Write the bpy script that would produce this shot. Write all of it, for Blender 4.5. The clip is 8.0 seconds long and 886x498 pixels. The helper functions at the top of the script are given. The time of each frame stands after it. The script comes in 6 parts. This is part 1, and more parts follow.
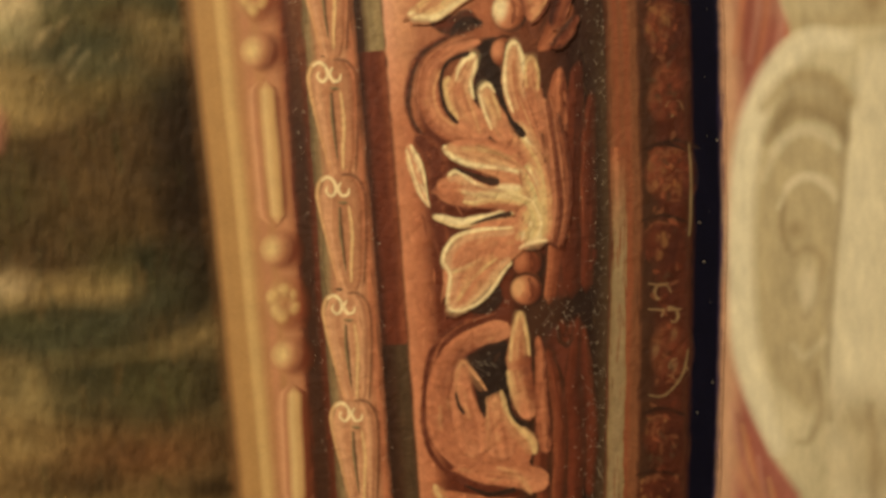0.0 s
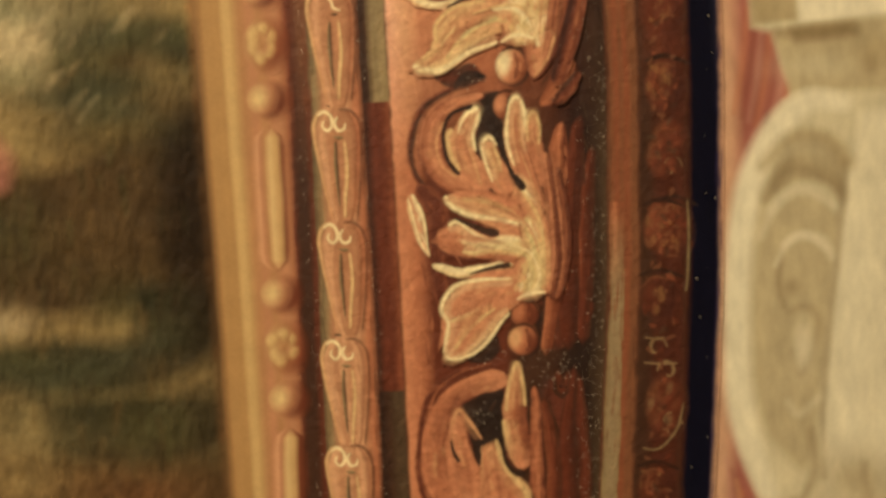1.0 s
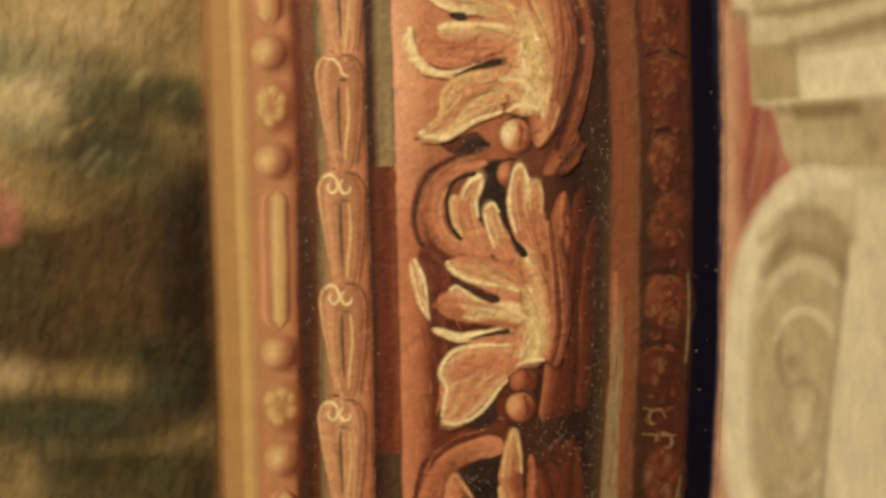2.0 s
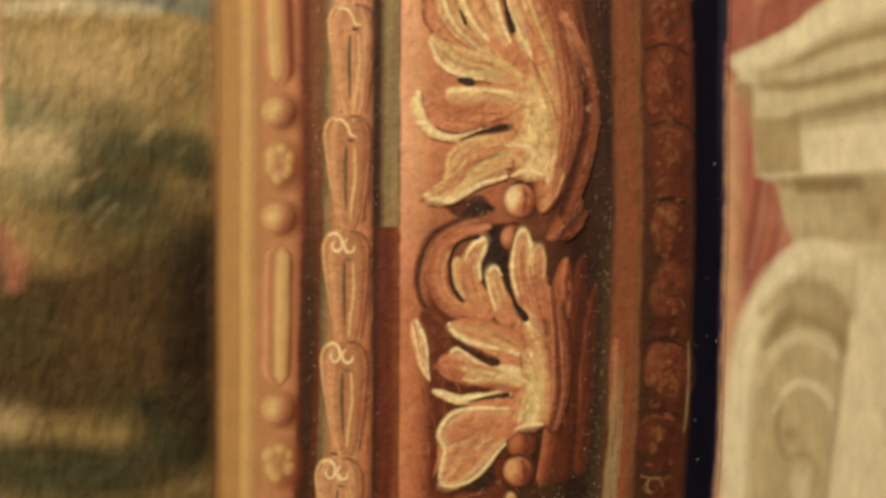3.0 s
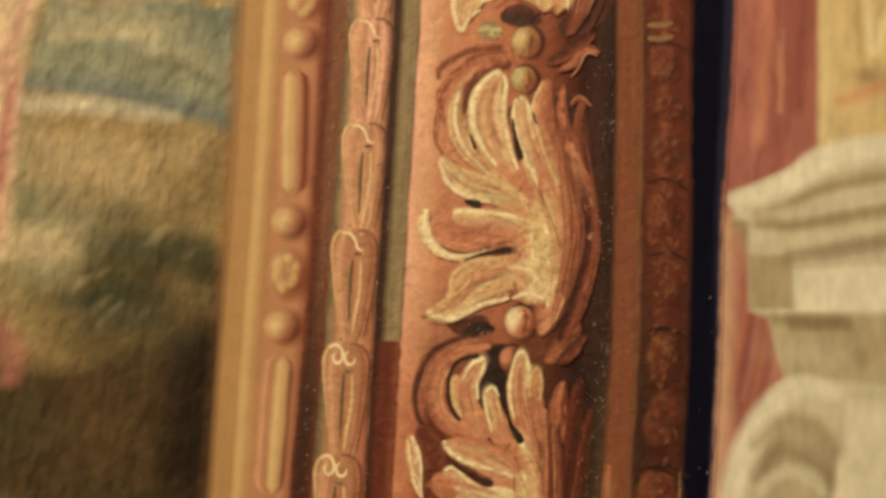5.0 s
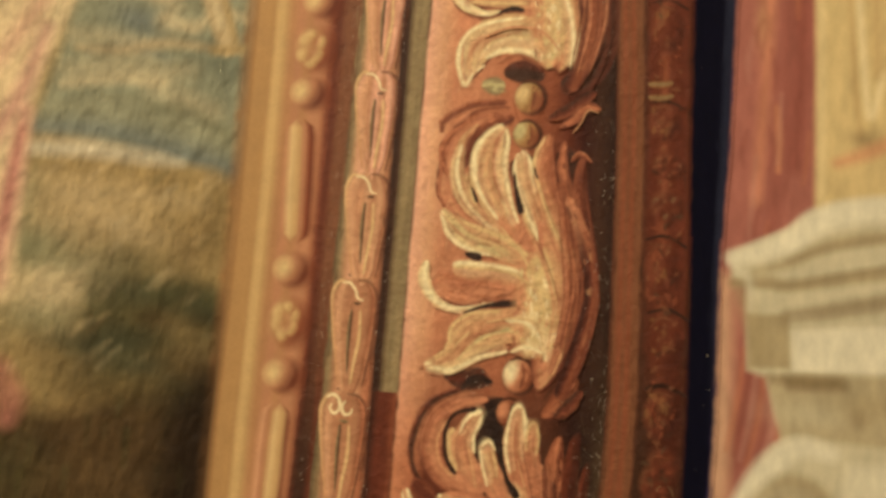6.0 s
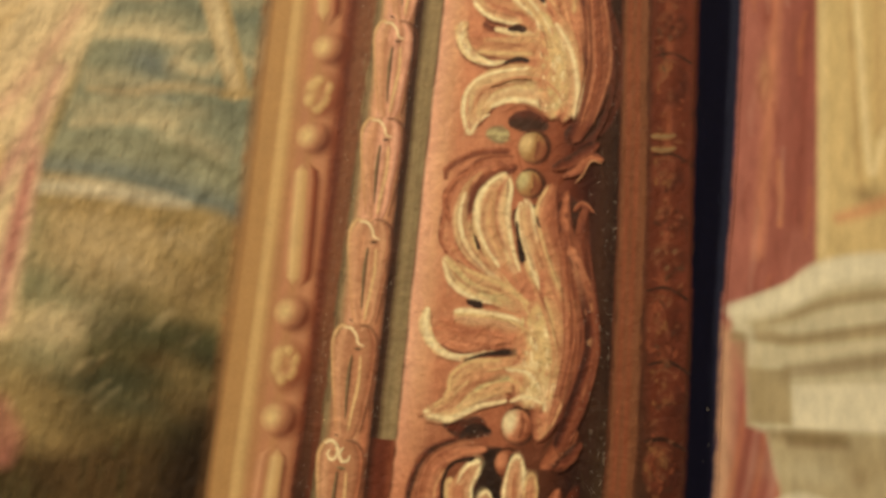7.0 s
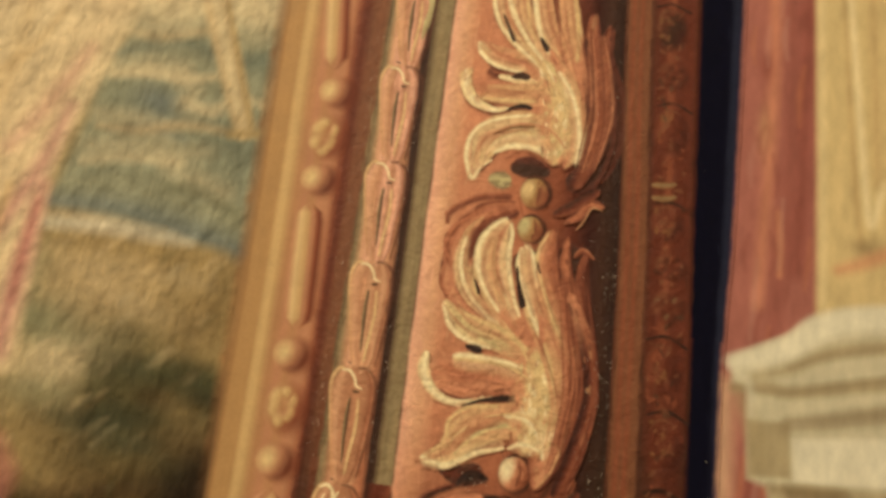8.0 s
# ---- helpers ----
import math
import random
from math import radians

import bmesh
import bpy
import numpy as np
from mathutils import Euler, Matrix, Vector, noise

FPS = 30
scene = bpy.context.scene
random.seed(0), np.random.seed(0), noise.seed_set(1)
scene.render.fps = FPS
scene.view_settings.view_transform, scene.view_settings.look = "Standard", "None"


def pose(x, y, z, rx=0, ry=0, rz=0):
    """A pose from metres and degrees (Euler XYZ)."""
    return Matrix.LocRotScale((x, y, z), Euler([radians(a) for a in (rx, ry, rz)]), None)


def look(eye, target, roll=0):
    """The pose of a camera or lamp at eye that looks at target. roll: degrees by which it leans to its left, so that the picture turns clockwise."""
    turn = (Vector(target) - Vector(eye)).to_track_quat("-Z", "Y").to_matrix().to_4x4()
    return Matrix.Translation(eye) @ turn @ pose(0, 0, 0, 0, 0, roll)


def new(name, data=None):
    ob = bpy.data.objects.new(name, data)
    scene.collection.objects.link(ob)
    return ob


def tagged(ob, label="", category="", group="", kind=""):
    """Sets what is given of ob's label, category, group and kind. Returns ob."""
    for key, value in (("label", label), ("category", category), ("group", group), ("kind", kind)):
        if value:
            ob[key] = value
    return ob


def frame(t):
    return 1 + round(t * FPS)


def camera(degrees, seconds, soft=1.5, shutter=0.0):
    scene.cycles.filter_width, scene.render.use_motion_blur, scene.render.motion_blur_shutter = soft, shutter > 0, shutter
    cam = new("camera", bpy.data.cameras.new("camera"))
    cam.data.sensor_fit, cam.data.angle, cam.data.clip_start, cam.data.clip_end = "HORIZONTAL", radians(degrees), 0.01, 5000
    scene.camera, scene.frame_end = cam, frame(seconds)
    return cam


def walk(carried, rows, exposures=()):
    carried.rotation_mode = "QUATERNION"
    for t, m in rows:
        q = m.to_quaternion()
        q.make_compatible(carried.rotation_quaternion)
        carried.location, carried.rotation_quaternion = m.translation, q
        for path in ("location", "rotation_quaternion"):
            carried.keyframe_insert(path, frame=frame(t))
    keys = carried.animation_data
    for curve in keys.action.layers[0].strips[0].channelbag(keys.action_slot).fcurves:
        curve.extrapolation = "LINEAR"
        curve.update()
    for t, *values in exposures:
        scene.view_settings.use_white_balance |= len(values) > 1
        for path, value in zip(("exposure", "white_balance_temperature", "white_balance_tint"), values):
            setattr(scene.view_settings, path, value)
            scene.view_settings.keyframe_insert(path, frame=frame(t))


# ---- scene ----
cam = camera(74.0, 8.0, soft=3.5)
ROWS = [
    (0, 0.0001, -0.2700, 1.5001, 86.30, 3.33, 1.31),
    (0.5, 0.0013, -0.2711, 1.5096, 86.60, 2.66, 1.47),
    (1, 0.0026, -0.2718, 1.5181, 87.27, 2.00, 1.67),
    (1.5, 0.0036, -0.2723, 1.5278, 88.21, 1.21, 1.87),
    (2, 0.0043, -0.2728, 1.5387, 89.18, 0.39, 2.11),
    (3.5, 0.0020, -0.2758, 1.5723, 91.05, -2.01, 2.05),
    (4, -0.0006, -0.2774, 1.5831, 91.84, -2.80, 1.66),
    (4.5, -0.0033, -0.2794, 1.5918, 92.80, -3.46, 1.22),
    (6, -0.0060, -0.2847, 1.6150, 95.66, -5.44, 0.86),
    (6.5, -0.0071, -0.2861, 1.6223, 96.53, -6.03, 0.81),
    (7, -0.0071, -0.2874, 1.6284, 97.46, -6.63, 0.96),
    (7.5, -0.0074, -0.2892, 1.6336, 98.50, -7.27, 1.00),
    (8, -0.0077, -0.2905, 1.6386, 99.63, -7.88, 0.98),
]
walk(cam, [(t, pose(x, y, z, rx, ry, rz)) for t, x, y, z, rx, ry, rz in ROWS], exposures=[(0.0, 0.0, 6650, 10), (4.0, 0.0, 6420, 10), (8.0, -0.06, 6150, 10)])

# ---- light: one warm gallery lamp near the ceiling, and the pale room that returns it ----
world = bpy.data.worlds.new("world")
world.use_nodes = True
world.node_tree.nodes["Background"].inputs[0].default_value = (0.9, 0.8, 0.65, 1)
world.node_tree.nodes["Background"].inputs[1].default_value = 0.02
scene.world = world
lamp = bpy.data.lights.new("gallery_lamp", "AREA")
lamp.shape, lamp.size, lamp.energy, lamp.color = "DISK", 0.5, 71.0, (1.0, 0.85, 0.63)
new("gallery_lamp", lamp).matrix_world = look((-1.1, -1.7, 2.85), (0.0, 0.0, 1.6))


# ---- materials ----
def node_mat(name):
    m = bpy.data.materials.new(name)
    m.use_nodes = True
    nt = m.node_tree
    return m, nt, nt.nodes["Principled BSDF"]


def add(nt, kind, **sets):
    n = nt.nodes.new(kind)
    for k, v in sets.items():
        n.inputs[k.replace("_", " ")].default_value = v
    return n


def pigment(name, weave=1.0, relief=1.0, rough=0.5, spec=0.3, grain=0.25, broken=0.0, lump=170.0, depth=0.0012, drawn=1.0, detail=5.0):
    """Oil colour on coarse canvas: the pigment of each stroke, mottled at two sizes, with thread and brush relief."""
    m, nt, b = node_mat(name)
    L = nt.links.new
    col = nt.nodes.new("ShaderNodeAttribute")
    col.attribute_name = "pigment"
    pos = nt.nodes.new("ShaderNodeNewGeometry")
    fine = add(nt, "ShaderNodeTexNoise", Scale=900.0, Detail=3.0, Roughness=0.7)
    mid = add(nt, "ShaderNodeTexNoise", Scale=lump, Detail=detail, Roughness=0.65)
    pull = nt.nodes.new("ShaderNodeVectorMath")
    pull.operation = "MULTIPLY"
    pull.inputs[1].default_value = (drawn, 1.0, 1.0 / drawn)
    L(pos.outputs["Position"], pull.inputs[0])
    L(pos.outputs["Position"], fine.inputs["Vector"])
    L(pull.outputs["Vector"], mid.inputs["Vector"])
    mixn = nt.nodes.new("ShaderNodeMath")
    mixn.operation = "ADD"
    L(fine.outputs["Fac"], mixn.inputs[0])
    L(mid.outputs["Fac"], mixn.inputs[1])
    rng = nt.nodes.new("ShaderNodeMapRange")
    rng.inputs["From Min"].default_value, rng.inputs["From Max"].default_value = 0.6, 1.4
    rng.inputs["To Min"].default_value, rng.inputs["To Max"].default_value = 1 - grain, 1 + grain
    L(mixn.outputs[0], rng.inputs["Value"])
    mul = nt.nodes.new("ShaderNodeVectorMath")
    mul.operation = "SCALE"
    L(col.outputs["Color"], mul.inputs[0])
    L(rng.outputs["Result"], mul.inputs["Scale"])
    # broken colour: small patches of thicker light paint and of thin dark ground
    patch = add(nt, "ShaderNodeTexNoise", Scale=210.0, Detail=3.0, Roughness=0.6, Distortion=1.2)
    L(pos.outputs["Position"], patch.inputs["Vector"])
    pr = nt.nodes.new("ShaderNodeMapRange")
    pr.inputs["From Min"].default_value, pr.inputs["From Max"].default_value = 0.36, 0.64
    L(patch.outputs["Fac"], pr.inputs["Value"])
    tint = nt.nodes.new("ShaderNodeMix")
    tint.data_type = "RGBA"
    k = broken
    tint.inputs["A"].default_value = (1 - 0.26 * k, 1 - 0.38 * k, 1 - 0.44 * k, 1)
    tint.inputs["B"].default_value = (1 + 0.26 * k, 1 + 0.32 * k, 1 + 0.26 * k, 1)
    L(pr.outputs["Result"], tint.inputs["Factor"])
    mul2 = nt.nodes.new("ShaderNodeVectorMath")
    mul2.operation = "MULTIPLY"
    L(mul.outputs["Vector"], mul2.inputs[0])
    L(tint.outputs["Result"], mul2.inputs[1])
    L(mul2.outputs["Vector"], b.inputs["Base Color"])
    # threads: two crossing waves about a millimetre apart
    sep = nt.nodes.new("ShaderNodeSeparateXYZ")
    L(pos.outputs["Position"], sep.inputs[0])
    waves = []
    for axis, size in (("X", 4200.0), ("Z", 4900.0)):
        s = nt.nodes.new("ShaderNodeMath")
        s.operation = "MULTIPLY"
        s.inputs[1].default_value = size
        L(sep.outputs[axis], s.inputs[0])
        w = nt.nodes.new("ShaderNodeMath")
        w.operation = "SINE"
        L(s.outputs[0], w.inputs[0])
        waves.append(w)
    thread = nt.nodes.new("ShaderNodeMath")
    thread.operation = "MULTIPLY"
    L(waves[0].outputs[0], thread.inputs[0])
    L(waves[1].outputs[0], thread.inputs[1])
    b1 = add(nt, "ShaderNodeBump", Strength=0.35 * weave, Distance=0.0003)
    L(thread.outputs[0], b1.inputs["Height"])
    b2 = add(nt, "ShaderNodeBump", Strength=0.5 * relief, Distance=depth)
    L(mid.outputs["Fac"], b2.inputs["Height"])
    L(b1.outputs["Normal"], b2.inputs["Normal"])
    L(b2.outputs["Normal"], b.inputs["Normal"])
    rr = nt.nodes.new("ShaderNodeMapRange")
    rr.inputs["To Min"].default_value, rr.inputs["To Max"].default_value = rough - 0.15, rough + 0.2
    L(mid.outputs["Fac"], rr.inputs["Value"])
    L(rr.outputs["Result"], b.inputs["Roughness"])
    b.inputs["Specular IOR Level"].default_value = spec
    return m


def plain(name, colour, rough, scale, vary=0.12):
    m, nt, b = node_mat(name)
    n = add(nt, "ShaderNodeTexNoise", Scale=scale, Detail=6.0)
    r = nt.nodes.new("ShaderNodeMapRange")
    r.inputs["To Min"].default_value, r.inputs["To Max"].default_value = 1 - vary, 1 + vary
    nt.links.new(n.outputs["Fac"], r.inputs["Value"])
    s = nt.nodes.new("ShaderNodeVectorMath")
    s.operation = "SCALE"
    s.inputs[0].default_value = colour
    nt.links.new(r.outputs["Result"], s.inputs["Scale"])
    nt.links.new(s.outputs["Vector"], b.inputs["Base Color"])
    bp = add(nt, "ShaderNodeBump", Strength=0.2, Distance=0.002)
    nt.links.new(n.outputs["Fac"], bp.inputs["Height"])
    nt.links.new(bp.outputs["Normal"], b.inputs["Normal"])
    b.inputs["Roughness"].default_value = rough
    return m


PAINT = pigment("oil_on_canvas", weave=0.9, relief=1.2, broken=0.3, depth=0.0028, spec=0.14, grain=0.12)
THICK = pigment("thick_oil_on_canvas", weave=0.8, relief=1.4, broken=0.4, lump=240.0, spec=0.2, grain=0.12, depth=0.0026)
SOFT = pigment("thin_oil_on_canvas", weave=0.3, relief=1.3, rough=0.7, spec=0.08, grain=0.08, lump=70.0, depth=0.0064, drawn=1.3, detail=2.5)
SMOOTH = pigment("smooth_oil_on_canvas", weave=0.25, relief=0.5, rough=0.7, spec=0.1, grain=0.06, lump=60.0)
CLOTH = pigment("woven_edging", weave=0.7, relief=0.4, rough=0.8, spec=0.06, grain=0.3)
SLICK = pigment("smooth_gilt_oil", weave=0.3, relief=0.6, rough=0.65, spec=0.1, grain=0.13, lump=90.0)
CANVAS = plain("bare_canvas", (0.42, 0.34, 0.22), 0.9, 300.0)
PLASTER = plain("wall_plaster", (0.72, 0.66, 0.55), 0.9, 6.0)
BOARDS = plain("floor_wood", (0.22, 0.13, 0.07), 0.5, 9.0, 0.3)
# pale base colour that stands in for specular glints
GLINT = plain("varnish_glint", (0.60, 0.52, 0.38), 0.35, 400.0, 0.7)

# pigments: the colours of the painter's strokes
PIG = {
    "cream": (0.800, 0.695, 0.415),
    "straw": (0.610, 0.450, 0.210),
    "pale_green": (0.480, 0.420, 0.200),
    "peach": (0.540, 0.300, 0.145),
    "salmon": (0.500, 0.212, 0.108),
    "salmon_mid": (0.410, 0.152, 0.074),
    "rust": (0.212, 0.064, 0.029),
    "brick": (0.108, 0.026, 0.012),
    "deep_red": (0.062, 0.016, 0.008),
    "wine": (0.039, 0.010, 0.006),
    "umber": (0.046, 0.019, 0.010),
    "black_brown": (0.019, 0.009, 0.006),
    "gold": (0.350, 0.204, 0.078),
    "gold_light": (0.573, 0.415, 0.192),
    "earth_red": (0.165, 0.066, 0.030),
    "gold_tan": (0.360, 0.185, 0.082),
    "gold_mid": (0.470, 0.315, 0.132),
    "gold_dark": (0.215, 0.106, 0.040),
    "olive": (0.230, 0.171, 0.084),
    "olive_dark": (0.068, 0.041, 0.021),
    "navy": (0.0030, 0.0030, 0.0092),
    "slate": (0.015, 0.017, 0.032),
    "violet": (0.030, 0.022, 0.060),
    "pink": (0.322, 0.120, 0.089),
    "pink_dark": (0.203, 0.060, 0.043),
    "stone": (0.500, 0.455, 0.298),
    "stone_light": (0.645, 0.605, 0.435),
    "stone_shade": (0.330, 0.265, 0.141),
    "stone_dark": (0.185, 0.130, 0.061),
    "yellow": (0.538, 0.415, 0.192),
    "earth": (0.102, 0.044, 0.017),
    "sand": (0.500, 0.382, 0.212),
    "yellow_light": (0.671, 0.566, 0.312),
    "yellow_dark": (0.383, 0.257, 0.105),
    "ochre": (0.259, 0.184, 0.074),
    "ochre_light": (0.393, 0.299, 0.155),
    "ochre_dark": (0.102, 0.063, 0.023),
    "moss": (0.052, 0.050, 0.018),
    "green_dark": (0.020, 0.021, 0.010),
    "green_grey": (0.203, 0.211, 0.135),
    "brown": (0.044, 0.025, 0.010),
    "brown_dark": (0.017, 0.010, 0.005),
    "blue_grey": (0.145, 0.156, 0.116),
    "blue": (0.122, 0.139, 0.118),
    "pale": (0.505, 0.458, 0.323),
    "teal": (0.140, 0.156, 0.108),
    "teal_dark": (0.040, 0.043, 0.022),
    "tan": (0.475, 0.388, 0.220),
    "blush": (0.545, 0.345, 0.205),
    "rose": (0.412, 0.211, 0.155),
    "dull_tan": (0.251, 0.184, 0.099),
    "moss_grey": (0.156, 0.159, 0.084),
    "tan_rose": (0.570, 0.315, 0.170),
    # salmon with the lamp's sheen on the upper varnish mixed in
    "pink_tan": (0.680, 0.370, 0.245),
    "rose_mid": (0.395, 0.186, 0.094),
}


# ---- shapes: u to the right and v up across the canvas, in millimetres; lift is how proud the paint stands ----
MID = 1.5
BASE = 3.0
RISE = 0.2


def spot(u, v, lift=0.0):
    return (u / 1000, -(BASE + lift) / 1000, MID + v / 1000)


def smooth_line(pts, per=7):
    """A smooth line through a few control points."""
    p = np.array(pts, float)
    if len(p) < 3:
        t = np.linspace(0, 1, per * 2)[:, None]
        return p[0] * (1 - t) + p[-1] * t
    e = np.vstack([2 * p[0] - p[1], p, 2 * p[-1] - p[-2]])
    out = []
    for i in range(len(p) - 1):
        a, b, c, d = e[i:i + 4]
        for t in np.linspace(0, 1, per, endpoint=False):
            out.append(0.5 * (2 * b + (c - a) * t + (2 * a - 5 * b + 4 * c - d) * t * t + (3 * b - a - 3 * c + d) * t ** 3))
    out.append(p[-1])
    return np.array(out)


class Wet:
    """The colour that lies uppermost on the canvas so far, every half millimetre: a new stroke melts into it at its rim."""

    def __init__(self, u0, v0, u1, v1, step=0.5):
        self.u0, self.v0, self.step = u0, v0, step
        self.C = np.zeros((int((v1 - v0) / step) + 1, int((u1 - u0) / step) + 1, 3)) + np.array(PIG["umber"])

    def at(self, uv):
        h, w, _ = self.C.shape
        x = np.clip((uv[..., 0] - self.u0) / self.step, 0, w - 1.001)
        y = np.clip((uv[..., 1] - self.v0) / self.step, 0, h - 1.001)
        i, j = y.astype(int), x.astype(int)
        a, b = (y - i)[..., None], (x - j)[..., None]
        C = self.C
        return (C[i, j] * (1 - b) + C[i, j + 1] * b) * (1 - a) + (C[i + 1, j] * (1 - b) + C[i + 1, j + 1] * b) * a

    def lay(self, uv, hues, cover):
        """Lay a grid of touches and give back their colours as they melt into what lies under them."""
        m = np.clip(cover, 0, 1)[..., None]
        mixed = self.at(uv) * (1 - m) + hues * m
        grid = np.concatenate([uv, hues, m], -1)
        for axis in (0, 1):
            gap = np.linalg.norm(np.diff(grid[..., :2], axis=axis), axis=-1).max()
            n = grid.shape[axis]
            t = np.linspace(0, n - 1, (n - 1) * int(min(60, max(1, math.ceil(gap / 0.4)))) + 1)
            i = np.minimum(t.astype(int), n - 2)
            f = (t - i).reshape((-1, 1, 1) if axis == 0 else (1, -1, 1))
            grid = np.take(grid, i, axis) * (1 - f) + np.take(grid, i + 1, axis) * f
        q = grid.reshape(-1, 6)
        h, w, _ = self.C.shape
        x, y = np.rint((q[:, 0] - self.u0) / self.step).astype(int), np.rint((q[:, 1] - self.v0) / self.step).astype(int)
        ok = (x >= 0) & (x < w) & (y >= 0) & (y < h)
        x, y, q = x[ok], y[ok], q[ok]
        old = self.C[y, x]
        self.C[y, x] = old * (1 - q[:, 5:]) + q[:, 2:5] * q[:, 5:]
        return mixed


WET = Wet(-132, -172, 132, 397)


class Strokes:
    """Gathers brush strokes into one mesh with its pigment."""

    def __init__(self):
        self.v, self.f, self.c = [], [], []

    def ribbon(self, pts, widths, across, end=None, lift=0.3, dome=0.25, per=7, streak=0.16, seed=0, ends=True, root=None, feather=0.8, breaks=0.0, strength=1.0):
        """A stroke along pts. across: pigments from its left side to its right; end: the same at its far end.
        feather: how wide its rim thins out; breaks: how much it skips along the way."""
        line = smooth_line(pts, per)
        n = len(line)
        s = np.linspace(0, 1, n)
        wid = np.interp(s, np.linspace(0, 1, len(widths)), widths)
        length = np.linalg.norm(np.diff(line, axis=0), axis=1).sum()
        skip = np.array([np.clip(1.0 - breaks * (0.35 + 1.3 * noise.noise((x * length * 0.16, seed * 1.9, 31.0))), 0, 1) for x in s])
        full = np.maximum(wid, 0.01)
        if ends:
            skip = skip * np.clip(np.minimum(s, 1 - s) * length / max(0.3, 0.5 * feather), 0.12, 1)
            x = np.clip(np.minimum(s, 1 - s) * length / (0.6 * wid.max() + 0.2), 0, 1)
            wid = wid * (np.sqrt(1 - (1 - x) ** 2) * 0.95 + 0.05)
        ragged = np.array([[noise.noise((i * 0.35, seed * 2.1, 4.0 + e)) for e in (0, 7)] for i in range(n)]) * np.minimum(0.5, wid * 0.11)[:, None]
        tan = np.gradient(line, axis=0)
        tan /= np.linalg.norm(tan, axis=1)[:, None] + 1e-9
        nor = np.stack([-tan[:, 1], tan[:, 0]], 1)
        k = max(11, 2 * len(across) + 3)
        rim = min(0.3, feather / full.mean())
        q = np.concatenate([[0], np.linspace(rim, 1 - rim, k - 2), [1]])
        ca = np.array([PIG[c] for c in across])
        ce = np.array([PIG[c] for c in (end or across)])
        at = np.linspace(0, 1, len(across))
        ae = np.linspace(0, 1, len(ce))
        o = len(self.v)
        uv, hues, cover = np.zeros((n, k, 2)), np.zeros((n, k, 3)), np.ones((n, k))
        cover[:, 0] = cover[:, -1] = 0.0
        for i in range(n):
            for j in range(k):
                w = line[i] + nor[i] * (wid[i] * (0.5 - q[j]) + ragged[i, 0] * (1 - q[j]) + ragged[i, 1] * q[j])
                edge = 1 - abs(2 * q[j] - 1) ** 3
                self.v.append(spot(w[0], w[1], RISE * lift + 0.006 * (edge - 1) + 0.02 * dome * edge))
                a = np.array([np.interp(q[j], at, ca[:, x]) for x in range(3)])
                b = np.array([np.interp(q[j], ae, ce[:, x]) for x in range(3)])
                g = noise.noise((q[j] * 7 + seed * 3.7, s[i] * n * 0.10, seed * 1.3)) + 0.6 * noise.noise((w[0] * 0.5, w[1] * 0.5, 9 + seed))
                hue = a * (1 - s[i]) + b * s[i]
                if root is not None and s[i] < 0.32:
                    m = s[i] / 0.32
                    hue = np.array(PIG[root]) * (1 - m) + hue * m
                uv[i, j], hues[i, j] = w, hue * (1 + streak * g)
        self.c.extend(WET.lay(uv, hues, cover * strength * skip[:, None]).reshape(-1, 3))
        for i in range(n - 1):
            for j in range(k - 1):
                a = o + i * k + j
                self.f.append((a, a + 1, a + k + 1, a + k))
        return self

    def dabs(self, pts, widths, across, end=None, count=20, lift=0.3, seed=0, size=0.7, reach=9.0, tone=0.28, per=9, stray=0.16, strength=0.85):
        """Short thin touches of the brush laid along a stroke, each a little lighter or darker than what lies under it."""
        rd = random.Random(int(seed * 100) + count)
        line = smooth_line(pts, per)
        n = len(line)
        s = np.linspace(0, 1, n)
        wid = np.interp(s, np.linspace(0, 1, len(widths)), widths)
        tan = np.gradient(line, axis=0)
        tan /= np.linalg.norm(tan, axis=1)[:, None] + 1e-9
        nor = np.stack([-tan[:, 1], tan[:, 0]], 1)
        length = np.linalg.norm(np.diff(line, axis=0), axis=1).sum() + 1e-6
        ca = np.array([PIG[c] for c in across])
        ce = np.array([PIG[c] for c in (end or across)])
        for _ in range(count):
            a = rd.uniform(0.03, 0.9)
            b = min(0.97, a + rd.uniform(0.35, 1.0) * reach / length)
            q0 = rd.uniform(0.06, 0.94)
            q1 = min(0.96, max(0.04, q0 + rd.uniform(-0.06, 0.06)))
            pick = min(0.999, max(0, q0 + rd.gauss(0, stray)))
            g = (a + b) / 2
            base = ca[int(pick * len(ca))] * (1 - g) + ce[int(pick * len(ce))] * g
            base = base * (1 + rd.uniform(-tone, tone))
            w = size * rd.uniform(0.8, 2.0)
            up = RISE * lift + rd.uniform(0, 0.006)
            o = len(self.v)
            uv, cover = np.zeros((6, 3, 2)), np.zeros((6, 3))
            cover[:, 1] = strength * np.array((0.4, 1, 1, 1, 1, 0.4))
            for k in range(6):
                t = k / 5
                x = a + (b - a) * t
                c = np.array([np.interp(x, s, line[:, 0]), np.interp(x, s, line[:, 1])])
                m = np.array([np.interp(x, s, nor[:, 0]), np.interp(x, s, nor[:, 1])])
                ww = np.interp(x, s, wid) * (0.5 - (q0 + (q1 - q0) * t))
                h = w * 0.5 * math.sin(math.pi * (0.12 + 0.8 * t))
                for e in (-1, 0, 1):
                    p = c + m * (ww + e * h)
                    self.v.append(spot(p[0], p[1], up + (0.005 if e == 0 else 0)))
                    uv[k, e + 1] = p
            self.c.extend(WET.lay(uv, np.tile(base, (6, 3, 1)), cover).reshape(-1, 3))
